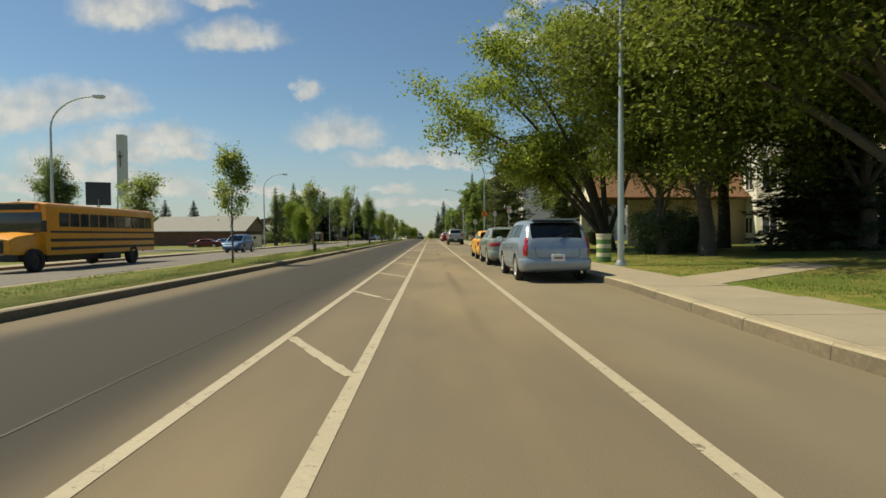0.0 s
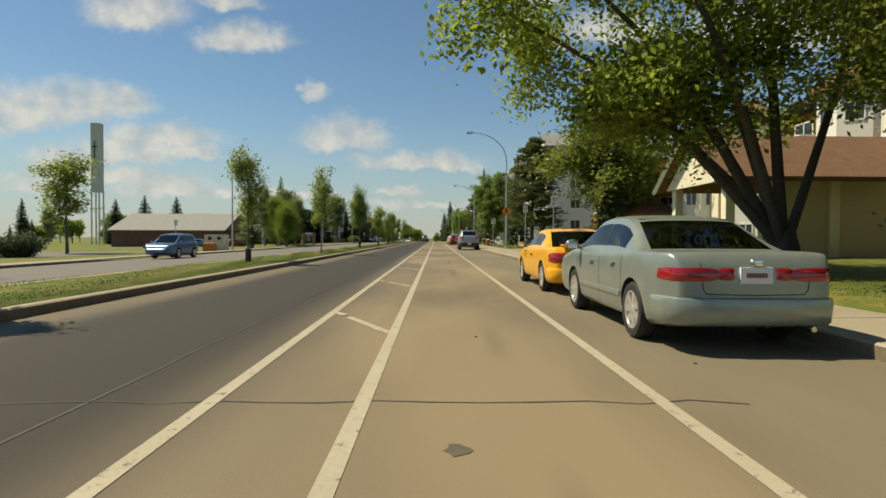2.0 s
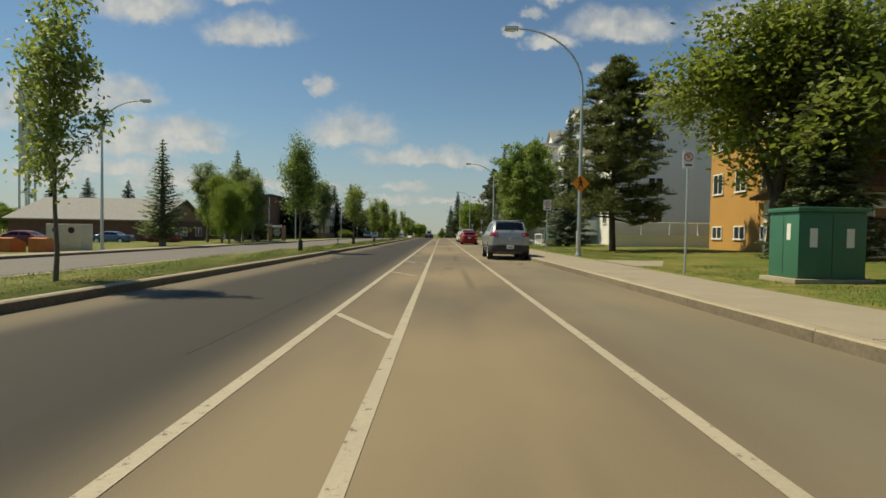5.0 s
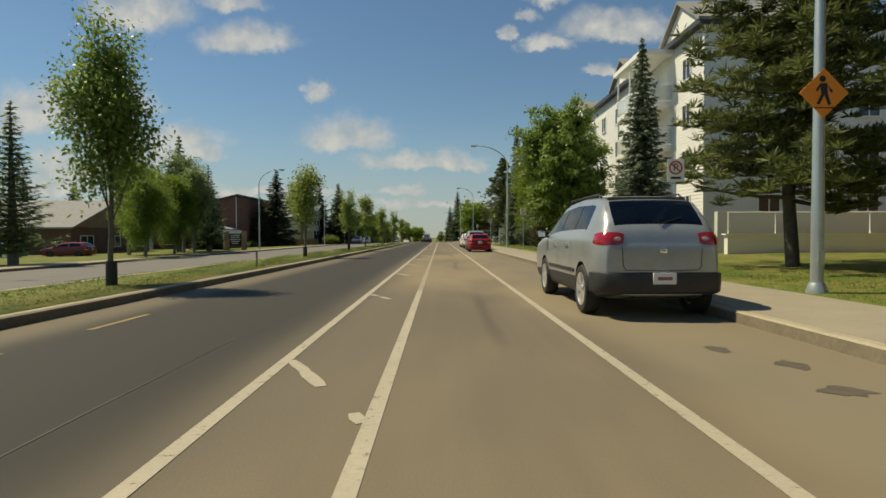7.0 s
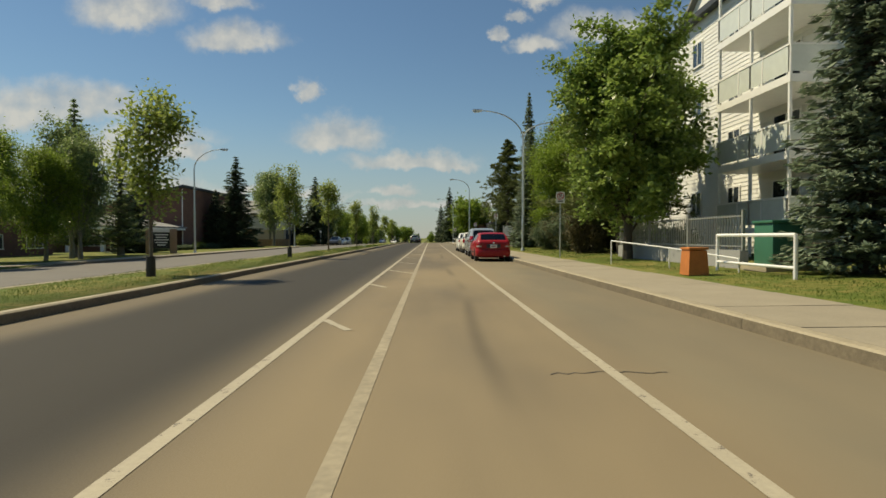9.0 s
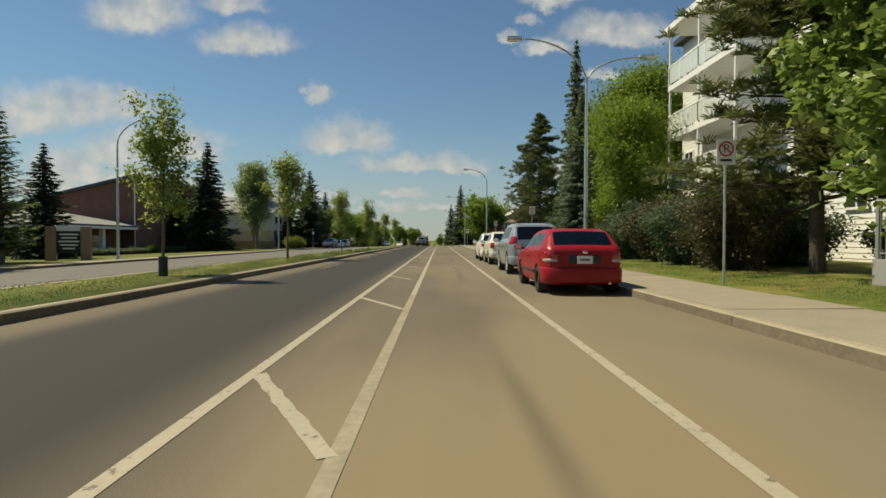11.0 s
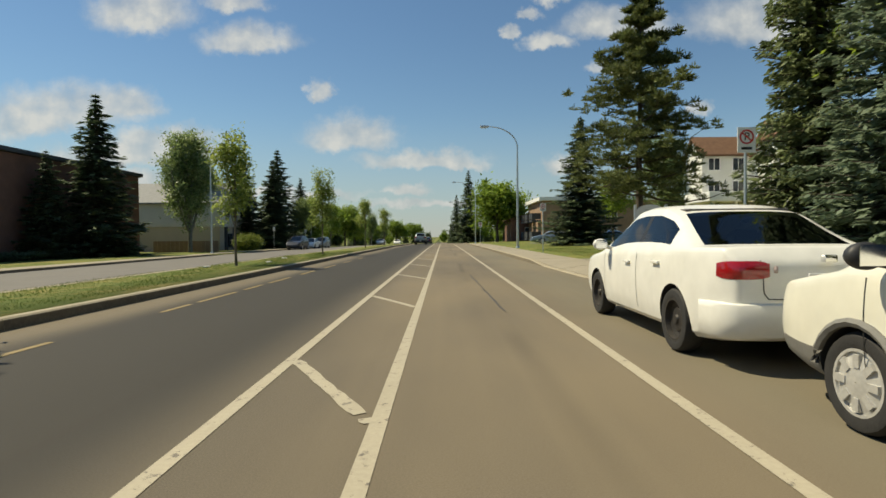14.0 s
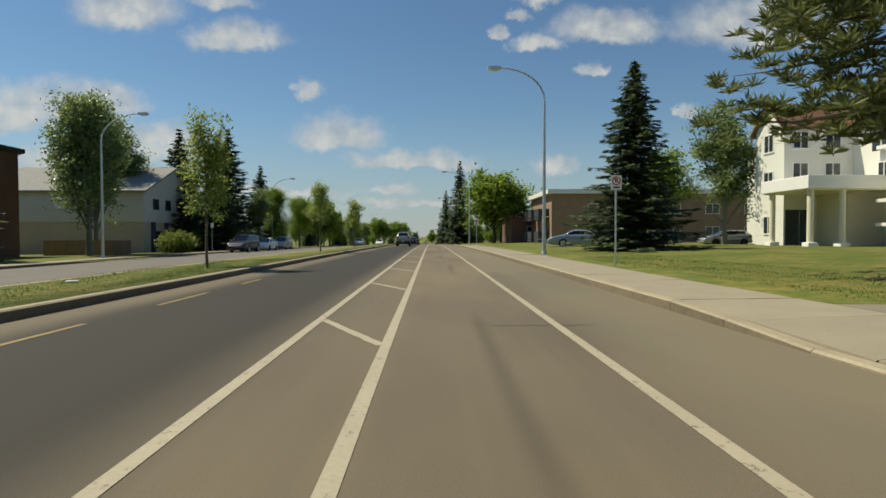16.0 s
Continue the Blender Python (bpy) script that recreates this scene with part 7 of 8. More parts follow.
# --- white house with a gable to the street
wh = thing("gable_house", "white two-storey house with a gable and tan lower walls", "house", pose(-0.45, -9.0, gz(-26, 190)))
wh.scale = (1.12, 1.12, 1.12)
walls(wh, "lower_wall", -40, -25.6, 170.5, 182.0, -0.5, 2.9, "stucco_beige")
walls(wh, "upper_wall", -40.05, -25.5, 170.4, 182.1, 2.9, 5.7, "siding_grey")
part("gable_front", prism([(170.4, 5.7), (182.1, 5.7), (176.25, 8.3)], 0.2, "x", -25.7), "siding_grey", wh, smooth=0)
gable_roof(wh, -40, -25.5, 170.4, 182.1, 5.7, 8.3, "x", "shingle_grey", 0.4)
for y in (172.6, 175.0, 177.4, 179.8):
    window(wh, "e", -25.5, y, 4.6, 1.1, 1.0, "dark_trim", 0)
for y in (172.0, 174.6, 177.0, 179.6, 181.3):
    part("post", boxm(-25.6, -25.3, y - 0.15, y + 0.15, -0.4, 2.9), "dark_trim", wh, smooth=0)
for y in (173.3, 178.3):
    window(wh, "e", -25.6, y, 1.3, 1.9, 1.6, "dark_trim", 1)
part("door", boxm(-25.6, -25.5, 175.2, 176.4, -0.4, 2.2), "dark_trim", wh, smooth=0)
fen = thing("wood_fence", "low brown board fence beside the white house", "fence", pose(4.5, 6.8, gz(-29, 173)))
for k in range(15):
    part("board", boxm(-38 + 0.5 * k, -37.53 + 0.5 * k, 167.0, 167.05, -0.2, 1.4), "brick_tan", fen, smooth=0)

# --- far houses that close the street
def far_house(x, y, w, d, h, wall, roof, label):
    t = thing("house", label, "house", pose(x, y, gz(x, y)), "far houses")
    walls(t, "wall", -w / 2, w / 2, -d / 2, d / 2, -0.6, h, wall)
    gable_roof(t, -w / 2, w / 2, -d / 2, d / 2, h, h + 2.2, "y", roof, 0.5)
    for k in (-0.3, 0.0, 0.3):
        window(t, "s", w * k, -d / 2, h * 0.5, 1.6, 1.2)
    return t


far_house(20, 214, 16, 10, 4.0, "brick_brown", "shingle_brown", "brown low house far down the street")
far_house(-38, 222, 14, 10, 4.5, "stucco_beige", "shingle_grey", "beige low house far down the street")
far_house(-60, 200, 14, 12, 4.0, "stucco_beige", "shingle_grey", "beige house behind the trees")
far_house(30, 236, 16, 10, 4.5, "stucco_cream", "shingle_grey", "cream low house far down the street")
far_house(-110, 110, 20, 12, 4.5, "brick_tan", "shingle_grey", "tan low house beyond the church lot")
far_house(-95, 60, 20, 12, 4.5, "stucco_beige", "shingle_grey", "beige low house beyond the church lot")

# ---------------------------------------------------------------- street furniture
def street_lamp(x, y, head, arm2=None, h=8.0, label="tall tapered steel street lamp with a curved arm", extra=None):
    """A tapered pole whose arm curves over the road; head: offset in x and height of the lamp."""
    t = thing("street_lamp", label, "street lamp", pose(x, y, gz(x, y) + 0.14), "street lamps")
    part("pole", tubem([(0, 0, -0.1), (0, 0, h * 0.5), (0, 0, h)], [0.105, 0.085, 0.06], 12), "steel_pole", t)
    part("base", tubem([(0, 0, -0.12), (0, 0, 0.05), (0, 0, 0.18)], [0.17, 0.17, 0.12], 12), "steel_pole", t)
    part("hatch", boxm(-0.06, 0.06, -0.113, -0.09, 0.5, 0.75), "steel_pole", t)
    for a in [head] + ([arm2] if arm2 else []):
        dx, hz = a
        rise = hz - h
        pts = [(dx * (1 - math.cos(q)), 0, h + rise * math.sin(q)) for q in [math.pi / 2 * k / 8 for k in range(9)]]
        arm = part("arm", tubem(pts, [0.055, 0.053, 0.05, 0.048, 0.045, 0.043, 0.04, 0.038, 0.036], 8), "steel_pole", t)
        s = 1 if dx > 0 else -1
        bm = add_box(bmesh.new(), dx - 0.05 * s, dx + 0.62 * s, -0.15, 0.15, hz - 0.07, hz + 0.09, 0.05)
        hd = part("lamp_head", bm, "sign_back", t)
        part("lens", boxm(min(dx + 0.12 * s, dx + 0.55 * s), max(dx + 0.12 * s, dx + 0.55 * s), -0.11, 0.11, hz - 0.115, hz - 0.07, 0.02), "lamp_clear", hd)
    return t


lamp_near = street_lamp(5.8, 16.5, (-3.0, 10.6))
lamp_sign = street_lamp(6.38, 65.25, (-3.1, 10.6), label="steel street lamp that carries an orange diamond crossing sign")
street_lamp(6.55, 110.9, (-3.0, 10.0), (2.4, 9.2), label="steel street lamp with two arms above the hedge")
street_lamp(5.74, 154.0, (-2.3, 9.6))
street_lamp(5.4, 205, (-3.3, 10.4))
street_lamp(5.4, 252, (-3.3, 10.4))
for y in (33.6, 76.0, 125.0, 164.0, 205.0):
    street_lamp(-22.7, y, (2.6, 9.9))

# the orange crossing sign
sg = part("crossing_sign", prism([(0, -0.42), (0.42, 0), (0, 0.42), (-0.42, 0)], 0.012, "y", 0), "sign_orange", lamp_sign, "orange diamond sign", pose(0, -0.125, 3.42))
bm = bmesh.new()
add_lathe(bm, [(0.055, 0), (0.001, 0), (0.001, 0.004), (0.055, 0.004)], 14, "z")
bmesh.ops.rotate(bm, verts=bm.verts[:], cent=(0, 0, 0), matrix=Matrix.Rotation(radians(90), 3, "X"))
bmesh.ops.translate(bm, verts=bm.verts[:], vec=(-0.03, -0.001, 0.24))
add_prism(bm, [(-0.07, 0.16), (0.05, 0.17), (0.06, -0.02), (-0.05, -0.02)], -0.004, "y", -0.001)
add_prism(bm, [(-0.05, -0.02), (0.01, -0.02), (-0.08, -0.2), (-0.13, -0.18)], -0.004, "y", -0.001)
add_prism(bm, [(0.0, -0.02), (0.06, -0.02), (0.12, -0.19), (0.07, -0.21)], -0.004, "y", -0.001)
add_prism(bm, [(0.04, 0.16), (0.06, 0.12), (0.15, 0.03), (0.12, 0.0)], -0.004, "y", -0.001)
add_prism(bm, [(-0.07, 0.16), (-0.15, 0.05), (-0.12, 0.02), (-0.05, 0.12)], -0.004, "y", -0.001)
add_prism(bm, [(-0.17, -0.24), (0.17, -0.24), (0.17, -0.26), (-0.17, -0.26)], -0.004, "y", -0.001)
part("symbol", bm, "black_paint", sg, smooth=0)


def no_parking(x, y, z, w=0.3, h=0.46, turn=0):
    t = thing("parking_sign", "white no-parking sign with a red ring on a steel post", "street sign", pose(x, y, gz(x, y) + 0.14, 0, 0, turn), "parking signs")
    part("post", tubem([(0, 0, -0.1), (0, 0, z + h / 2)], 0.03, 8), "steel_pole", t)
    s = part("plate", boxm(-w / 2, w / 2, -0.045, -0.032, z - h / 2, z + h / 2, 0.004), "sign_white", t, smooth=0)
    bm = bmesh.new()
    add_lathe(bm, [(w * 0.40, 0), (w * 0.40, 0.003), (w * 0.31, 0.003), (w * 0.31, 0)], 28, "z")
    bmesh.ops.rotate(bm, verts=bm.verts[:], cent=(0, 0, 0), matrix=Matrix.Rotation(radians(90), 3, "X"))
    bmesh.ops.translate(bm, verts=bm.verts[:], vec=(0, -0.046, z + h * 0.12))
    add_box(bm, -w * 0.36, w * 0.36, -0.0515, -0.0495, -w * 0.04, w * 0.04, m=Matrix.Translation((0, 0, z + h * 0.12)) @ Matrix.Rotation(radians(40), 4, "Y"))
    part("ring", bm, "sign_red", s, smooth=0)
    letters("P", w * 0.62, "black_paint", s, pose(0, -0.0465, z + h * 0.12, 90, 0, 0))
    part("writing_bar", boxm(-w * 0.3, w * 0.3, -0.048, -0.046, z - h * 0.38, z - h * 0.28), "black_paint", s, smooth=0)
    return t


no_parking(6.35, 44.5, 3.0, 0.32, 0.5)
no_parking(6.25, 53.5, 3.0)
no_parking(5.62, 69.3, 2.62, 0.42, 0.55)
no_parking(6.2, 98.0, 2.9, 0.42, 0.55)
no_parking(5.82, 121.1, 2.85, 0.36, 0.5)
no_parking(5.72, 142.8, 2.65, 0.34, 0.46)
no_parking(5.2, 190, 2.7, 0.5, 0.7)
for y in (180, 196, 60):
    no_parking(-21.5, y, 2.6, turn=180)

# green utility cabinet
ub = thing("utility_cabinet", "dark green metal utility cabinet on a concrete pad", "utility box", pose(8.1, 51.2, gz(8.1, 51.2) + 0.14))
part("pad", boxm(-0.85, 0.85, -0.65, 0.65, -0.1, 0.08, 0.02), "kerb_concrete", ub)
part("body", boxm(-0.72, 0.72, -0.52, 0.52, 0.08, 1.5, 0.02), "box_green", ub)
part("lid", boxm(-0.77, 0.77, -0.57, 0.57, 1.5, 1.6, 0.03), "box_green", ub)
part("seam", boxm(-0.006, 0.006, -0.524, -0.519, 0.15, 1.45), "black_paint", ub)
part("seam", boxm(-0.724, -0.719, -0.006, 0.006, 0.15, 1.45), "black_paint", ub)
for x in (-0.4, 0.38):
    part("sticker", boxm(x - 0.08, x + 0.08, -0.524, -0.519, 0.75, 1.15), "plate_white", ub)
part("sticker", boxm(-0.724, -0.719, -0.25, -0.12, 0.9, 1.25), "plate_white", ub)
gb = thing("utility_cabinet", "pale green utility cabinet behind the white rail", "utility box", pose(9.3, 86.0, gz(9.6, 84.9) + 0.14))
part("pad", boxm(-0.7, 0.7, -0.6, 0.6, -0.1, 0.14, 0.02), "kerb_concrete", gb)
part("body", boxm(-0.42, 0.42, -0.42, 0.42, 0.14, 1.25, 0.02), "box_green", gb)
part("lid", boxm(-0.47, 0.47, -0.47, 0.47, 1.25, 1.33, 0.03), "box_green", gb)

# litter bin with bands at the start
lb = thing("litter_bin", "cream and green banded round litter bin on the lawn edge", "litter bin", pose(6.0, 18.8, 0.15))
for k in range(6):
    z = 0.03 + 0.15 * k
    part("band", add_lathe(bmesh.new(), [(0.24, z), (0.252, z + 0.01), (0.252, z + 0.13), (0.24, z + 0.14), (0.2, z + 0.14), (0.2, z)], 24, "z"), "bin_green" if k % 2 == 0 else "bin_cream", lb)
part("rim", add_lathe(bmesh.new(), [(0.27, 0.92), (0.27, 0.98), (0.2, 0.98), (0.2, 0.92)], 24, "z"), "bin_cream", lb)
ob_ = thing("sand_bin", "weathered orange-brown sand box by the ramp", "bin", pose(6.62, 85.2, gz(6.7, 84) + 0.15))
bm = bmesh.new()
vs = [bm.verts.new(p) for p in ((-0.26, -0.26, 0), (0.26, -0.26, 0), (0.26, 0.26, 0), (-0.26, 0.26, 0), (-0.22, -0.22, 0.62), (0.22, -0.22, 0.62), (0.22, 0.22, 0.68), (-0.22, 0.22, 0.68))]
for f in ((0, 1, 5, 4), (1, 2, 6, 5), (2, 3, 7, 6), (3, 0, 4, 7), (4, 5, 6, 7), (3, 2, 1, 0)):
    bm.faces.new([vs[i] for i in f])
part("box", bm, "bin_orange", ob_, smooth=0)
part("lid", boxm(-0.25, 0.25, -0.25, 0.25, 0.64, 0.70, 0.02), "bin_orange", ob_)

# white rails of the ramp, retaining wall and iron fence
def rail_frame(name, label, pts, h, r, m, posts=None, low=None):
    t = thing(name, label, "railing")
    part("top_rail", tubem([(x, y, gz(x, y) + 0.14 + hh) for (x, y), hh in zip(pts, h)], r, 8), m, t)
    for (x, y), hh in zip(posts or pts, h if not posts else [h[0]] * len(posts)):
        part("post", tubem([(x, y, gz(x, y) + 0.05), (x, y, gz(x, y) + 0.14 + hh)], r, 8), m, t)
    if low:
        part("low_rail", tubem([(x, y, gz(x, y) + 0.14 + low) for x, y in pts], r * 0.8, 8), m, t)
    return t


rail_frame("white_rail", "white tubular guard rail beside the ramp", [(7.95, 86.6), (7.9, 83.2)], (0.98, 0.98), 0.045, "metal_white", low=0.25)
rail_frame("white_rail", "thin white rail that slopes down along the ramp", [(6.4, 91.0), (7.2, 88.0), (8.0, 85.6)], (0.85, 0.62, 0.36), 0.022, "metal_white")
rw_ = thing("ramp_wall", "grey concrete wall along the car-park ramp", "wall", kind="structure")
part("wall", boxm(8.7, 8.95, 86.8, 97.0, -0.2, 0.75), "grey_wall", rw_, smooth=0)
part("wall_end", boxm(8.95, 12.9, 96.8, 97.0, -0.2, 0.75), "grey_wall", rw_, smooth=0)
fe = thing("iron_fence", "grey iron picket fence on the ramp wall", "fence", pose(0, 0, 0))
picket = as_mesh("picket", boxm(-0.012, 0.012, -0.012, 0.012, 0.75, 1.8), "iron_grey", 0)
for k in range(68):
    p_ = part("picket", picket, None, fe)
    p_.location = (8.82, 86.9 + 0.15 * k, 0)
for z in (0.85, 1.72):
    part("rail", boxm(8.8, 8.84, 86.8, 97.1, z, z + 0.04), "iron_grey", fe, smooth=0)
for y in (86.85, 90.2, 93.6, 97.0):
    part("post", boxm(8.78, 8.86, y - 0.04, y + 0.04, 0.7, 1.92), "iron_grey", fe, smooth=0)
pw = thing("white_post", "white marker post on the lawn", "post", pose(9.6, 78.6, gz(9.6, 78.6)))
part("post", boxm(-0.06, 0.06, -0.06, 0.06, 0, 1.35, 0.01), "metal_white", pw)

# white picket gate by the driveway
wf = thing("white_fence", "white metal picket fence beside the driveway", "fence", pose(6.6, 126.1, gz(6.5, 124) + 0.13))
picket = as_mesh("picket", boxm(-0.013, 0.013, -0.013, 0.013, 0.1, 1.0), "metal_white", 0)
for k in range(23):
    p_ = part("picket", picket, None, wf)
    p_.location = (0.18 + 0.15 * k, -0.045 * k, 0.02 * k * 0.03)
for z in (0.12, 0.98):
    part("rail", tubem([(0, 0, z), (3.6, -1.08, z + 0.03)], 0.022, 6), "metal_white", wf)
for k in (0, 1.8, 3.6):
    part("post", tubem([(k, -0.3 * k, -0.1), (k, -0.3 * k, 1.08)], 0.04, 8), "metal_white", wf)

# sign board of the entrance building
sb = thing("sign_board", "white arched sign board between two white posts", "sign", pose(-1.05, -2.2, gz(9.2, 134.4) + 0.0))
for x in (9.3, 10.65):
    part("post", boxm(x - 0.05, x + 0.05, 136.55, 136.65, -0.1, 2.35, 0.01), "metal_white", sb)
arch = [(9.36, 1.15), (10.59, 1.15), (10.59, 2.05)] + [(9.975 + 0.615 * math.cos(radians(a)), 2.05 + 0.3 * math.sin(radians(a))) for a in range(15, 180, 15)] + [(9.36, 2.05)]
bd = part("board", prism(arch, 0.05, "y", 136.575), "sign_white", sb, smooth=0)
bm = bmesh.new()
for z, w, h in ((2.12, 0.5, 0.05), (1.95, 0.8, 0.08), (1.78, 0.7, 0.05), (1.62, 0.8, 0.05), (1.40, 0.5, 0.12)):
    add_box(bm, 9.975 - w / 2, 9.975 + w / 2, 136.568, 136.574, z - h / 2, z + h / 2)
part("writing_bar", bm, "sign_back", bd, smooth=0)
eb = thing("refuse_screen", "white slatted refuse enclosure by the driveway", "enclosure", pose(24.6, 150.4, gz(24, 150) + 0.14))
for k in range(12):
    part("slat", boxm(-1.0 + 0.17 * k, -0.85 + 0.17 * k, 0, 0.04, 0.05, 1.6 + 0.03 * math.sin(k)), "metal_white", eb, smooth=0)
part("side", boxm(-1.05, -1.0, 0, 2.2, 0.05, 1.6), "metal_white", eb, smooth=0)
part("sign_post", tubem([(-0.4, -0.3, -0.1), (-0.4, -0.3, 4.4)], 0.04, 8), "steel_pole", eb)
part("notice", boxm(-0.85, 0.05, -0.36, -0.33, 3.1, 4.4), "sign_back", eb)

# church notice board between brick posts, dark screen and street-side boards
nb = thing("notice_board", "black changeable letter board between two brick posts", "sign", pose(-25.2, 123.6, gz(-25, 123) + 0.14, 0, 0, 25))
for x in (-1.0, 1.0):
    part("brick_post", boxm(x - 0.3, x + 0.3, -0.3, 0.3, -0.2, 2.3, 0.02), "brick_tan", nb)
bd = part("board", boxm(-0.75, 0.75, -0.08, 0.08, 0.5, 2.0), "black_paint", nb, smooth=0)
bm = bmesh.new()
for k, w in enumerate((1.1, 0.9, 1.2, 1.0, 0.7)):
    add_box(bm, -w / 2, w / 2, -0.09, -0.085, 1.72 - 0.24 * k, 1.82 - 0.24 * k)
part("writing_bar", bm, "sign_white", bd, smooth=0)
part("header", boxm(-0.8, 0.8, -0.1, 0.1, 2.0, 2.35, 0.02), "sign_white", nb)
sc = thing("dark_sign", "large dark square sign on a post", "sign", pose(-24.5, 41.3, gz(-24, 41), 0, 0, 25))
part("post", tubem([(0, 0, 0), (0, 0, 4.4)], 0.1, 8), "steel_pole", sc)
part("panel", boxm(-0.8, 0.8, -0.09, 0.09, 4.0, 5.7, 0.03), "dark_trim", sc)
fl = thing("flood_lights", "twin lot lights on a steel mast", "street lamp", pose(-58, 68, gz(-58, 68)))
part("mast", tubem([(0, 0, 0), (0, 0, 9.5)], [0.12, 0.07], 8), "steel_pole", fl)
for sx in (-1, 1):
    part("arm", tubem([(0, 0, 9.0), (sx * 1.9, 0, 9.6)], 0.05, 6), "steel_pole", fl)
    part("lamp_head", boxm(sx * 1.9 - 0.35, sx * 1.9 + 0.35, -0.2, 0.2, 9.5, 9.75, 0.05), "dark_trim", fl)
rb = thing("donation_bin", "white and tan donation bin with two round openings", "bin", pose(-23.9, 74.6, gz(-24, 74) + 0.14))
part("body", boxm(-1.1, 1.1, -0.6, 0.6, 0, 1.7, 0.03), "bin_cream", rb)
for x in (-0.5, 0.5):
    part("opening", add_lathe(bmesh.new(), [(0.2, 0), (0.001, 0), (0.001, 0.02), (0.2, 0.02)], 16, "z"), "black_paint", rb, m=pose(x, -0.605, 1.3, 90, 0, 0))
for x in (-25.4, -23.4):
    sd = thing("sand_bin", "orange sloping sand box by the church lot", "bin", pose(x, 71.6, gz(x, 71) + 0.14), "sand boxes")
    bm = bmesh.new()
    add_prism(bm, [(-0.6, 0), (0.6, 0), (0.6, 0.55), (-0.2, 0.85), (-0.6, 0.8)], 1.0, "x", -0.5)
    part("box", bm, "bin_orange", sd, smooth=0)

# black tree guards on the median
for x, y in ((-7.6, 86.3), (-7.6, 101.0), (-7.7, 36.7), (-7.5, 68.1)):
    tg = thing("trunk_guard", "black plastic guard round a young tree's trunk", "tree guard", pose(x, y, gz(x, y) + 0.13), "trunk guards")
    part("sleeve", add_lathe(bmesh.new(), [(0.115, 0), (0.12, 0.02), (0.115, 0.55), (0.105, 0.55), (0.105, 0)], 14, "z"), "dark_plastic", tg)
pm = thing("marker_post", "slim grey marker post on the median", "post", pose(-7.2, 77.0, gz(-7.2, 77) + 0.13))
part("post", boxm(-0.03, 0.03, -0.03, 0.03, -0.05, 0.55), "iron_grey", pm)
for i, (x, y) in enumerate(((-8.9, 130.5), (-8.2, 138.0), (-7.4, 133))):
    lt = thing("litter", "small scrap of white paper on the grass", "litter", pose(x, y, gz(x, y) + 0.145, 0, 0, 40 * i), "paper scraps")
    part("scrap", boxm(-0.12, 0.12, -0.08, 0.08, 0, 0.05, 0.02), "plate_white", lt)
# stones and bits on the road
rng = random.Random(9)
for i, (x, y) in enumerate(((0.62, 109.2), (3.2, 72.5), (0.35, 20.3), (2.2, 19.0), (-1.35, 21.9))):
    st = thing("debris", "small bit of grit lying on the asphalt", "debris", pose(x, y, 0.0), "bits on the road")
    part("chip", boxm(-0.015, 0.015, -0.01, 0.01, 0, 0.01, 0.004), "tar" if i else "plate_white", st)

# ---------------------------------------------------------------- hedges and shrubs
def shrub(seed, rx, ry, h, n, size, material, spread=0.16):
    rg = np.random.default_rng(seed)
    bm = bmesh.new()
    spots = []
    for k in range(34):
        az, r = rg.uniform(0, 6.28), math.sqrt(rg.uniform(0, 1))
        top = np.array([rx * r * math.cos(az), ry * r * math.sin(az), h * rg.uniform(0.55, 1.0) * (1 - 0.35 * r * r)])
        base = np.array([top[0] * 0.35, top[1] * 0.35, 0])
        pth = limb_path(base, top, rg, 0.06, 0, 4)
        add_tube(bm, pth, [0.03, 0.024, 0.018, 0.012, 0.005], 4, False)
        spots += [pth[1], pth[2], pth[3], pth[4], pth[4]]
    return as_mesh("stem", bm, "bark", 60), leaves("foliage", spots, n, spread, size, material, rg)


JUNIPER = [shrub(201, 1.6, 1.9, 2.7, 18000, 0.06, "needle_brown", 0.22), shrub(202, 1.4, 1.8, 2.3, 17000, 0.06, "needle_dark", 0.22)]
BUSH = [shrub(211, 1.0, 1.0, 1.3, 8000, 0.055, "leaf_olive", 0.16), shrub(212, 1.0, 1.0, 1.2, 8000, 0.055, "needle_dark", 0.14)]
def bush(name, shp, label, x, y, s=1.0, turn=0, group="", wide=None):
    t = thing(name, label, "shrub", pose(x, y, gz(x, y) + 0.12, 0, 0, turn), group)
    t.scale = (wide or s, wide or s, s)
    part("stem", shp[0], None, t)
    part("foliage", shp[1], None, t)
    return t


for i, (x, y, s) in enumerate(((9.0, 103.0, 0.95), (9.3, 106.0, 1.05), (9.6, 109.0, 1.0), (9.4, 112.2, 1.1), (9.8, 115.0, 0.95), (11.5, 104.5, 1.1), (12.0, 111.0, 1.2), (10.4, 118.0, 0.9))):
    bush("hedge_shrub", JUNIPER[i % 2], "tall dark juniper shrub of a rough hedge", x, y, s, 70 * i, "hedge along the apartments")
for i, (x, y, s) in enumerate(((9.6, 41.0, 1.0), (10.6, 43.2, 1.1), (11.8, 45.0, 1.0), (9.8, 38.9, 0.9), (13.0, 46.5, 1.1), (12.4, 40.2, 1.2))):
    bush("bush", JUNIPER[1], "dark upright juniper bush at the entrance bed", x, y, 0.5 * s, 60 * i, "entrance bushes")
bush("bush", BUSH[0], "round shrub turning orange by the white house", -24.4, 179, 1.6, 0)
bush("bush", BUSH[0], "low clipped shrub before the brick hall", -31, 146, 0.8, 0)
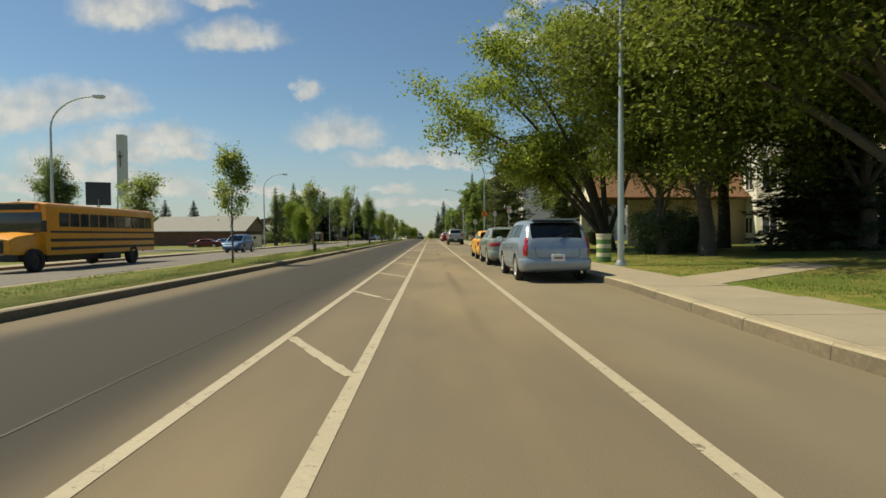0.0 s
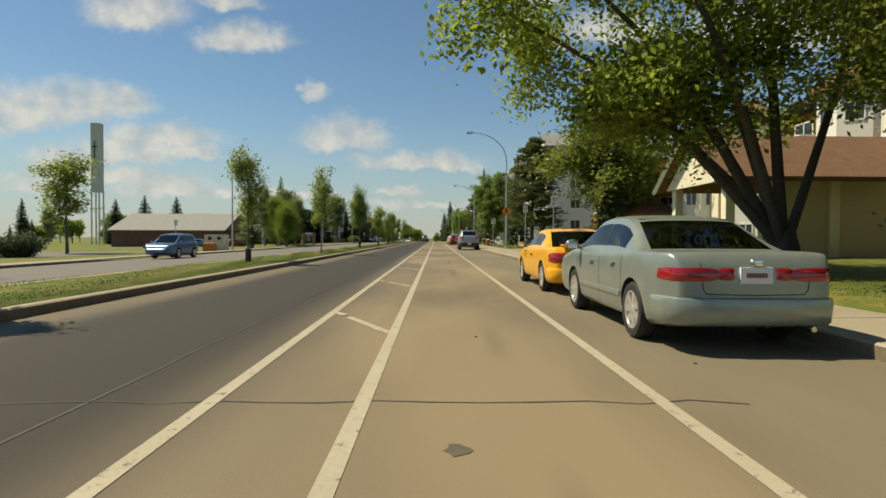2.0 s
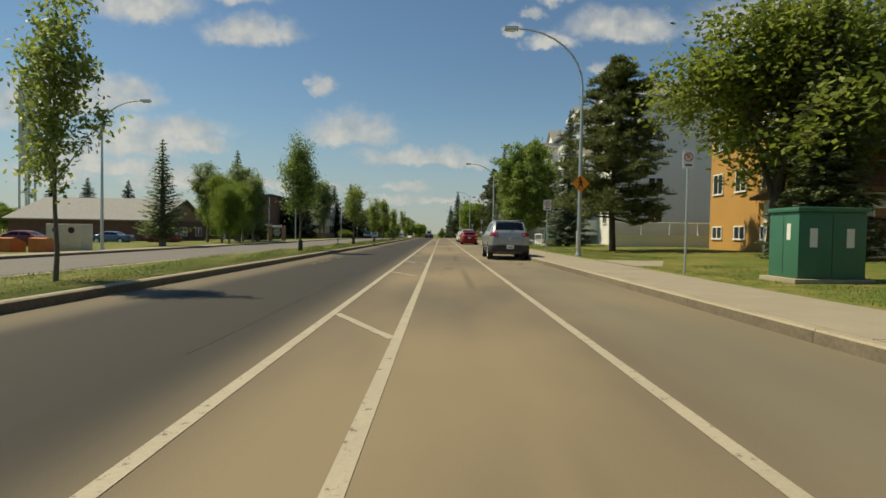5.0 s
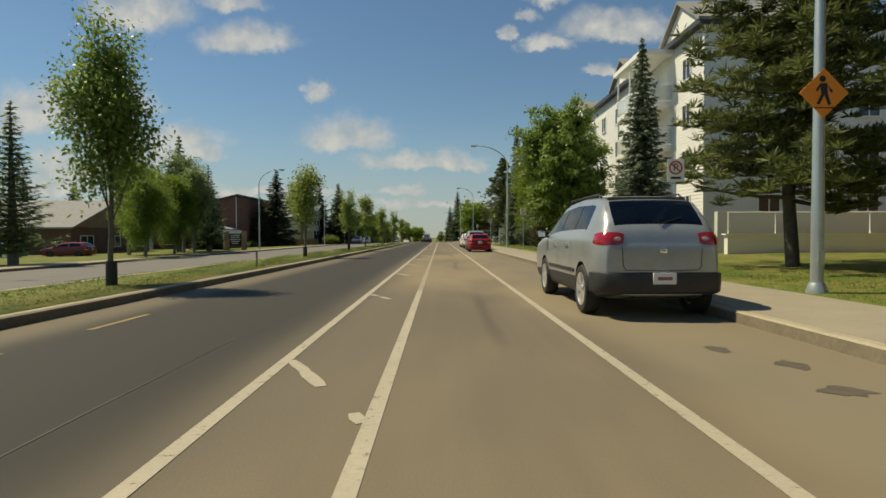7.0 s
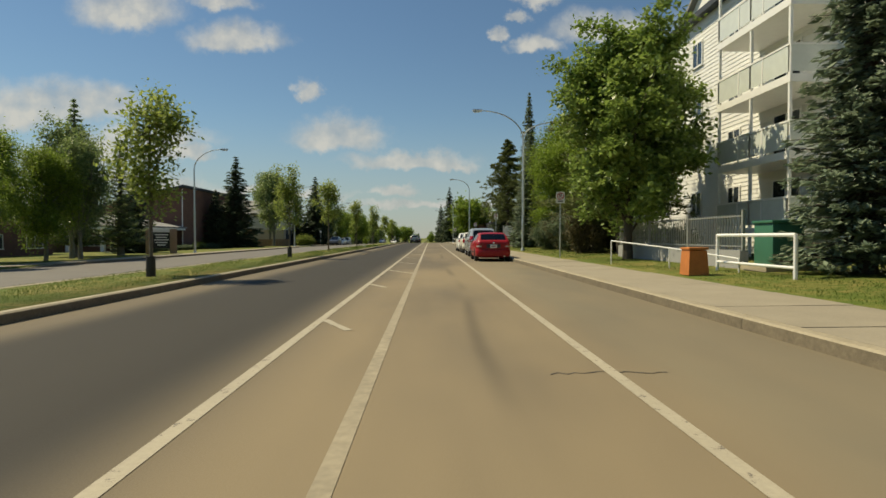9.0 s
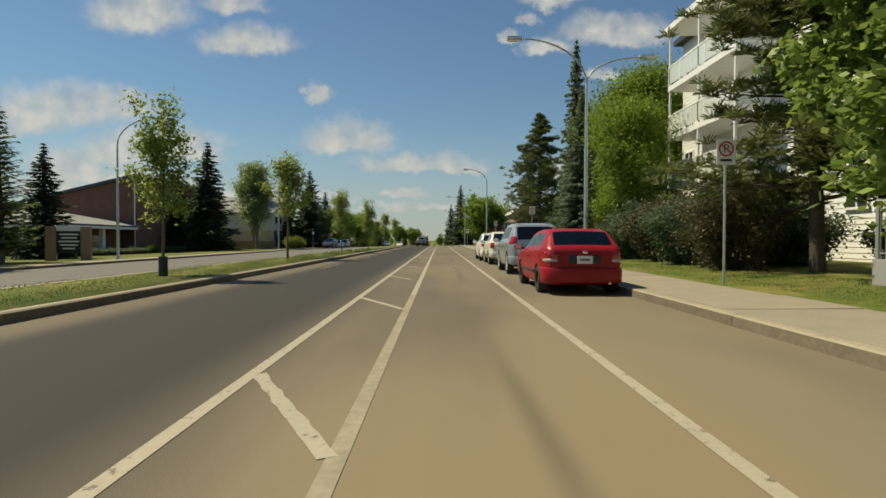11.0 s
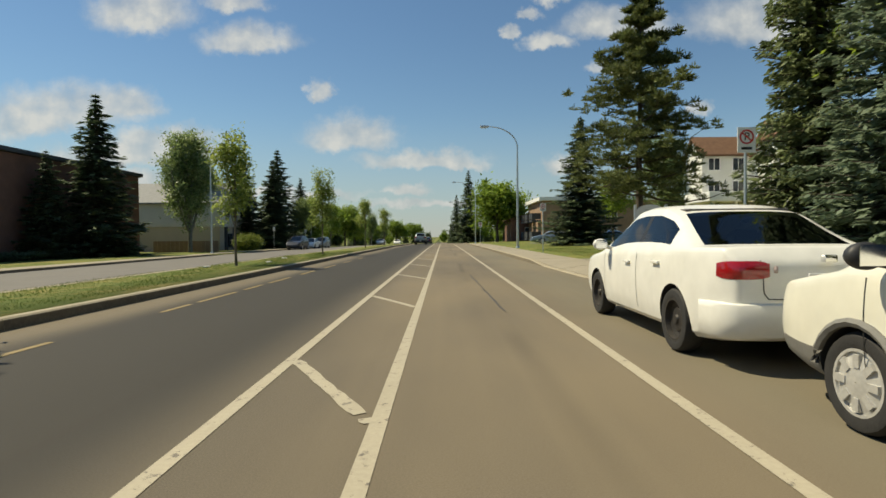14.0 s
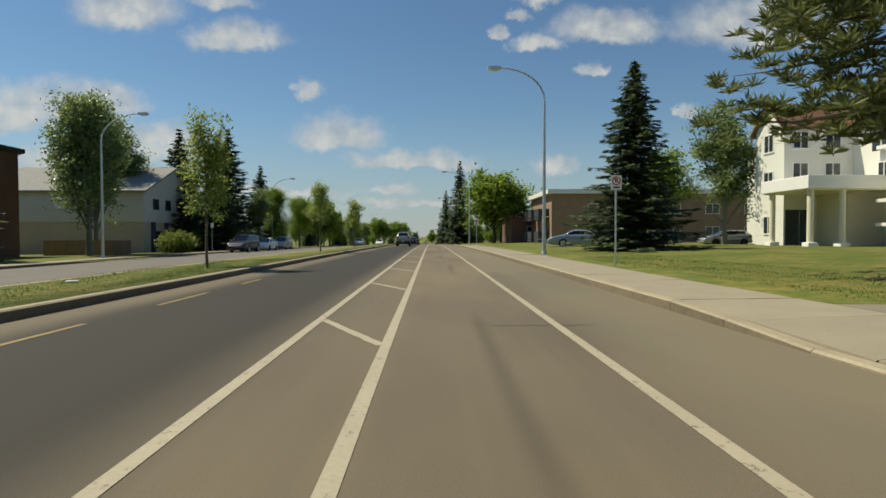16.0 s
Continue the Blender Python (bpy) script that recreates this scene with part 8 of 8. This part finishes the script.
for i, y in enumerate((134, 137, 140, 143, 146, 149, 152, 155)):
    bush("low_hedge", BUSH[1], "low dark hedge along the hall's lawn", -31.5 + 0.1 * (i % 2), y, 0.6, 50 * i, "low hedge by the hall", wide=1.3)
for i, (x, y) in enumerate(((-36, 46), (-38, 48), (-41, 49), (-44, 51), (-34, 50), (-47, 52), (-50, 55), (-30, 54))):
    bush("bush", BUSH[i % 2], "dark low shrub at the church lot", x, y, 1.5, 33 * i, "church lot shrubs")
for i, (x, y) in enumerate(((9.8, 23.6), (11.6, 25.6))):
    bush("bush", JUNIPER[1], "dark shaded shrub under the elms", x, y, 0.85, 50 * i)
for i, (x, y) in enumerate(((11.0, 124.0), (8.8, 127.6 - 5), (12.5, 100.0))):
    bush("bush", BUSH[1], "dark shrub beside the lawn", x, y, 1.2, 90 * i)

# ---------------------------------------------------------------- far woods
rng = random.Random(21)
woods = []
for i in range(46):
    woods.append((rng.uniform(-190, -75), rng.uniform(60, 330), rng.choice((0, 1, 2))))
for i in range(34):
    woods.append((rng.uniform(-75, -22), rng.uniform(235, 420), rng.choice((0, 1, 2))))
for i in range(30):
    woods.append((rng.uniform(9, 70), rng.uniform(245, 420), rng.choice((0, 1, 2))))
for i in range(40):
    woods.append((rng.uniform(-60, 40), rng.uniform(400, 520), rng.choice((0, 1, 2))))
for i in range(14):
    woods.append((rng.uniform(-34, -20), rng.uniform(208, 330), rng.choice((0, 1, 2))))
for i in range(10):
    woods.append((rng.uniform(5.5, 12), rng.uniform(235, 340), rng.choice((0, 1, 2))))
for i in range(22):
    woods.append((rng.uniform(45, 110), rng.uniform(20, 230), rng.choice((0, 1, 2))))
for x, y, k in woods:
    shp, nm, lab = ((SPRUCE_FAR, "far_spruce", "dark spruce in the distant tree line"), (ROUND, "far_tree", "green leafy tree in the distant tree line"),
                    (POPLAR[1], "far_poplar", "tall green poplar in the distant tree line"))[k]
    plant(nm, shp, lab, "tree", x, y, rng.uniform(0.7, 1.1), rng.uniform(0, 360), group="distant tree line")

# ---------------------------------------------------------------- school bus
bus = thing("school_bus", "yellow school bus with black side stripes and a bonnet", "bus", pose(-16.5, 33.3, gz(-17.3, 28), 0, 0, 180))
# in its own axes the bus drives to +y, its back at y = 0, its near side at x = 0 .. 2.4
def bus_section(y, w, z0, z1, r=0.22):
    return [(1.2 + w * a, y, z) for a, z in ((-1, z0), (-1, z1 - r), (-0.93, z1 - r * 0.45), (-0.75, z1 - 0.05), (0, z1), (0.75, z1 - 0.05), (0.93, z1 - r * 0.45), (1, z1 - r), (1, z0))]


def loft(rows, material, parent, name, caps=True, label=""):
    bm = bmesh.new()
    rr = [[bm.verts.new(p) for p in row] for row in rows]
    for a, b in zip(rr, rr[1:]):
        for i in range(len(a) - 1):
            bm.faces.new((a[i], a[i + 1], b[i + 1], b[i]))
        bm.faces.new((a[-1], a[0], b[0], b[-1]))
    if caps:
        bm.faces.new(rr[0])
        bm.faces.new(rr[-1][::-1])
    return part(name, bm, material, parent, label, smooth=30)


loft([bus_section(0.0, 1.14, 0.75, 2.95), bus_section(0.12, 1.2, 0.7, 3.05), bus_section(9.1, 1.2, 0.7, 3.05), bus_section(9.35, 1.18, 0.75, 3.0)], "paint_bus", bus, "body")
loft([bus_section(9.3, 1.0, 0.75, 1.75, 0.15), bus_section(10.6, 0.92, 0.75, 1.6, 0.2), bus_section(11.0, 0.85, 0.8, 1.45, 0.2)], "paint_bus", bus, "bonnet")
part("grille", boxm(0.6, 1.8, 10.98, 11.04, 0.85, 1.35, 0.02), "dark_plastic", bus)
part("front_bumper", boxm(0.05, 2.35, 10.95, 11.15, 0.5, 0.75, 0.03), "black_paint", bus)
part("windshield", boxm(0.2, 2.2, 9.33, 9.385, 1.72, 2.55, 0.01), "window_dark", bus)
part("destination_sign", boxm(0.35, 2.05, 9.28, 9.40, 2.66, 2.92, 0.02), "black_paint", bus)
for x in (0.25, 2.0):
    part("warning_lamp", boxm(x, x + 0.18, 9.38, 9.43, 2.66, 2.86, 0.02), "amber", bus)
for sx in (0.0, 2.4):
    s = -1 if sx == 0 else 1
    for z, h in ((0.98, 0.07), (1.35, 0.07), (1.72, 0.05)):
        part("side_stripe", boxm(sx - 0.012 if s < 0 else sx - 0.002, sx + 0.002 if s < 0 else sx + 0.012, 0.15, 9.1, z - h, z + h), "black_paint", bus, smooth=0)
    for k in range(11):
        y = 0.45 + 0.74 * k
        w = part("window", boxm(min(sx, sx + s * 0.012), max(sx, sx + s * 0.012), y, y + 0.66, 1.95, 2.58), "black_paint", bus, smooth=0)
        part("pane", boxm(min(sx + s * 0.012, sx + s * 0.017), max(sx + s * 0.012, sx + s * 0.017), y + 0.05, y + 0.61, 2.0, 2.53), "window_dark", w, smooth=0)
    part("mirror", boxm(sx + s * 0.1 - 0.1, sx + s * 0.1 + 0.1, 9.6, 9.68, 1.7, 2.2, 0.03), "black_paint", bus)
tyre, rim, drum = wheel_meshes(0.5, 0.28, "steel", "steel_wheel")
for y in (2.4, 9.95):
    for sx, tr in ((0.12, 0), (2.28, 180)):
        w = part("wheel", tyre, None, bus, "black tyre", pose(sx, y, 0.5, 0, 0, tr))
        part("rim", rim, None, w)
part("step_skirt", boxm(0.25, 2.15, 3.3, 9.0, 0.4, 0.72), "black_paint", bus)
part("fuel_tank", boxm(0.02, 0.6, 3.6, 5.2, 0.35, 0.72, 0.04), "dark_plastic", bus)
for x in (0.2, 2.05):
    part("tail_lamp", boxm(x, x + 0.15, -0.03, 0.02, 1.2, 1.5, 0.02), "tail_red", bus)

# ---------------------------------------------------------------- other vehicles, standing further off
def repaint(c, name, label, paint_name, group="vehicles further off"):
    c.name = name
    tagged(c, label, "car", group)
    for ch in c.children:
        if ch.data and ch.data.materials and ch.data.materials[0] and ch.data.materials[0].name.startswith("paint_"):
            ch.data = ch.data.copy()
            ch.data.materials[0] = MATS[paint_name]
    return c


def stand(src, x, y, turn, name, label, paint_name):
    return repaint(copy_thing(PARKED[src], pose(x, y, gz(x, y), 0, 0, turn)), name, label, paint_name)


stand("compact_suv", -18.0, 54.2, 180, "blue_suv", "steel-blue crossover on the far carriageway", "paint_blue")
stand("suv", -3.7, 196, 0, "green_suv", "grey-green vehicle ahead in the driving lane", "paint_silver_green")
stand("sedan", -3.8, 236, 0, "dark_sedan", "dark sedan ahead in the driving lane", "paint_dark")
stand("sedan", -14.0, 236, 180, "silver_sedan", "silver sedan coming from far down the street", "paint_silver")
stand("white_sedan", -12.5, 262, 180, "pale_sedan", "pale sedan far down the street", "paint_white")
stand("suv", -18.9, 184, 180, "dark_suv", "dark van parked at the far kerb", "paint_dark")
stand("white_sedan", -18.9, 191, 180, "parked_white_sedan", "white sedan parked at the far kerb", "paint_white")
stand("compact_suv", -18.9, 198, 180, "parked_grey_suv", "grey vehicle parked at the far kerb", "paint_silver")
stand("sedan", 14.0, 169.5, 80, "lot_sedan", "blue-grey sedan in the apartment car park", "paint_silver_blue")
stand("sedan", 21.0, 172.0, 80, "lot_dark_sedan", "dark blue sedan in the apartment car park", "paint_blue")
stand("white_sedan", 33.0, 171.0, 85, "lot_white_sedan", "white sedan in the apartment car park", "paint_white")
stand("hatchback", 27.5, 173.0, 85, "lot_hatchback", "silver hatchback in the apartment car park", "paint_silver")
stand("sedan", -31.5, 84.0, 100, "maroon_sedan", "maroon sedan by the church lot", "paint_maroon")
stand("sedan", -36.0, 103.5, 95, "hall_blue_sedan", "dark blue sedan before the brick wing", "paint_blue")
stand("hatchback", -31.0, 105.0, 95, "hall_red_hatchback", "maroon hatchback before the brick wing", "paint_maroon")
stand("white_sedan", -47.0, 58.0, 70, "church_white_sedan", "white sedan in the church car park", "paint_white")
stand("suv", -42.5, 57.0, 70, "church_dark_suv", "dark crossover in the church car park", "paint_dark")
apron("church_lot", "grey asphalt car park beside the church", [(-27.5, 53), (-60, 53), (-60, 72), (-27.5, 72)], "far_asphalt", 0.15, 0.1)
apron("lot", "grey asphalt apartment car park", [(10, 167), (48, 167), (48, 178), (10, 178)], "far_asphalt", 0.16, 0.1)


# ---------------------------------------------------------------- grass blades on the nearest lawns
def turf(name, x0, x1, y0, y1, n, seed, label):
    rg = np.random.default_rng(seed)
    x, y = rg.uniform(x0, x1, n), rg.uniform(y0, y1, n)
    slope = y - 0.695 * (x - 5.5)
    paved = (x > 5) & (((y > 125.1) & (y < 126.6 + 0.98 * x)) | ((y > 56.9) & (y < 61.4)) | ((slope > 10.1) & (slope < 12.0)))
    x, y = x[~paved], y[~paved]
    n = len(x)
    h = rg.uniform(0.012, 0.034, n) * (1 + 0.5 * np.sin(x * 3.1 + y * 0.7))
    z = np.array([gz(a, b) for a, b in zip(x, y)]) + 0.14
    c = np.stack([x, y, z + h * 0.5], 1)
    up = np.stack([rg.normal(0, 0.35, n), rg.normal(0, 0.35, n), np.ones(n)], 1) * h[:, None] * 0.6
    az = rg.uniform(0, 6.283, n)
    side = np.stack([np.cos(az), np.sin(az), np.zeros(n)], 1) * 0.007
    tagged(new(name, quad_cloud(name, c, up, side, "blade")), label, "grass", kind="stuff")


turf("grass", -9.75, -6.3, 6, 150, 80000, 301, "short green grass blades of the mown median")
turf("grass", 6.2, 9.5, 16, 150, 60000, 302, "short green grass blades of the lawn beside the pavement")
turf("grass", 5.6, 9.5, 2, 16, 9000, 303, "short green grass blades of the shaded lawn")
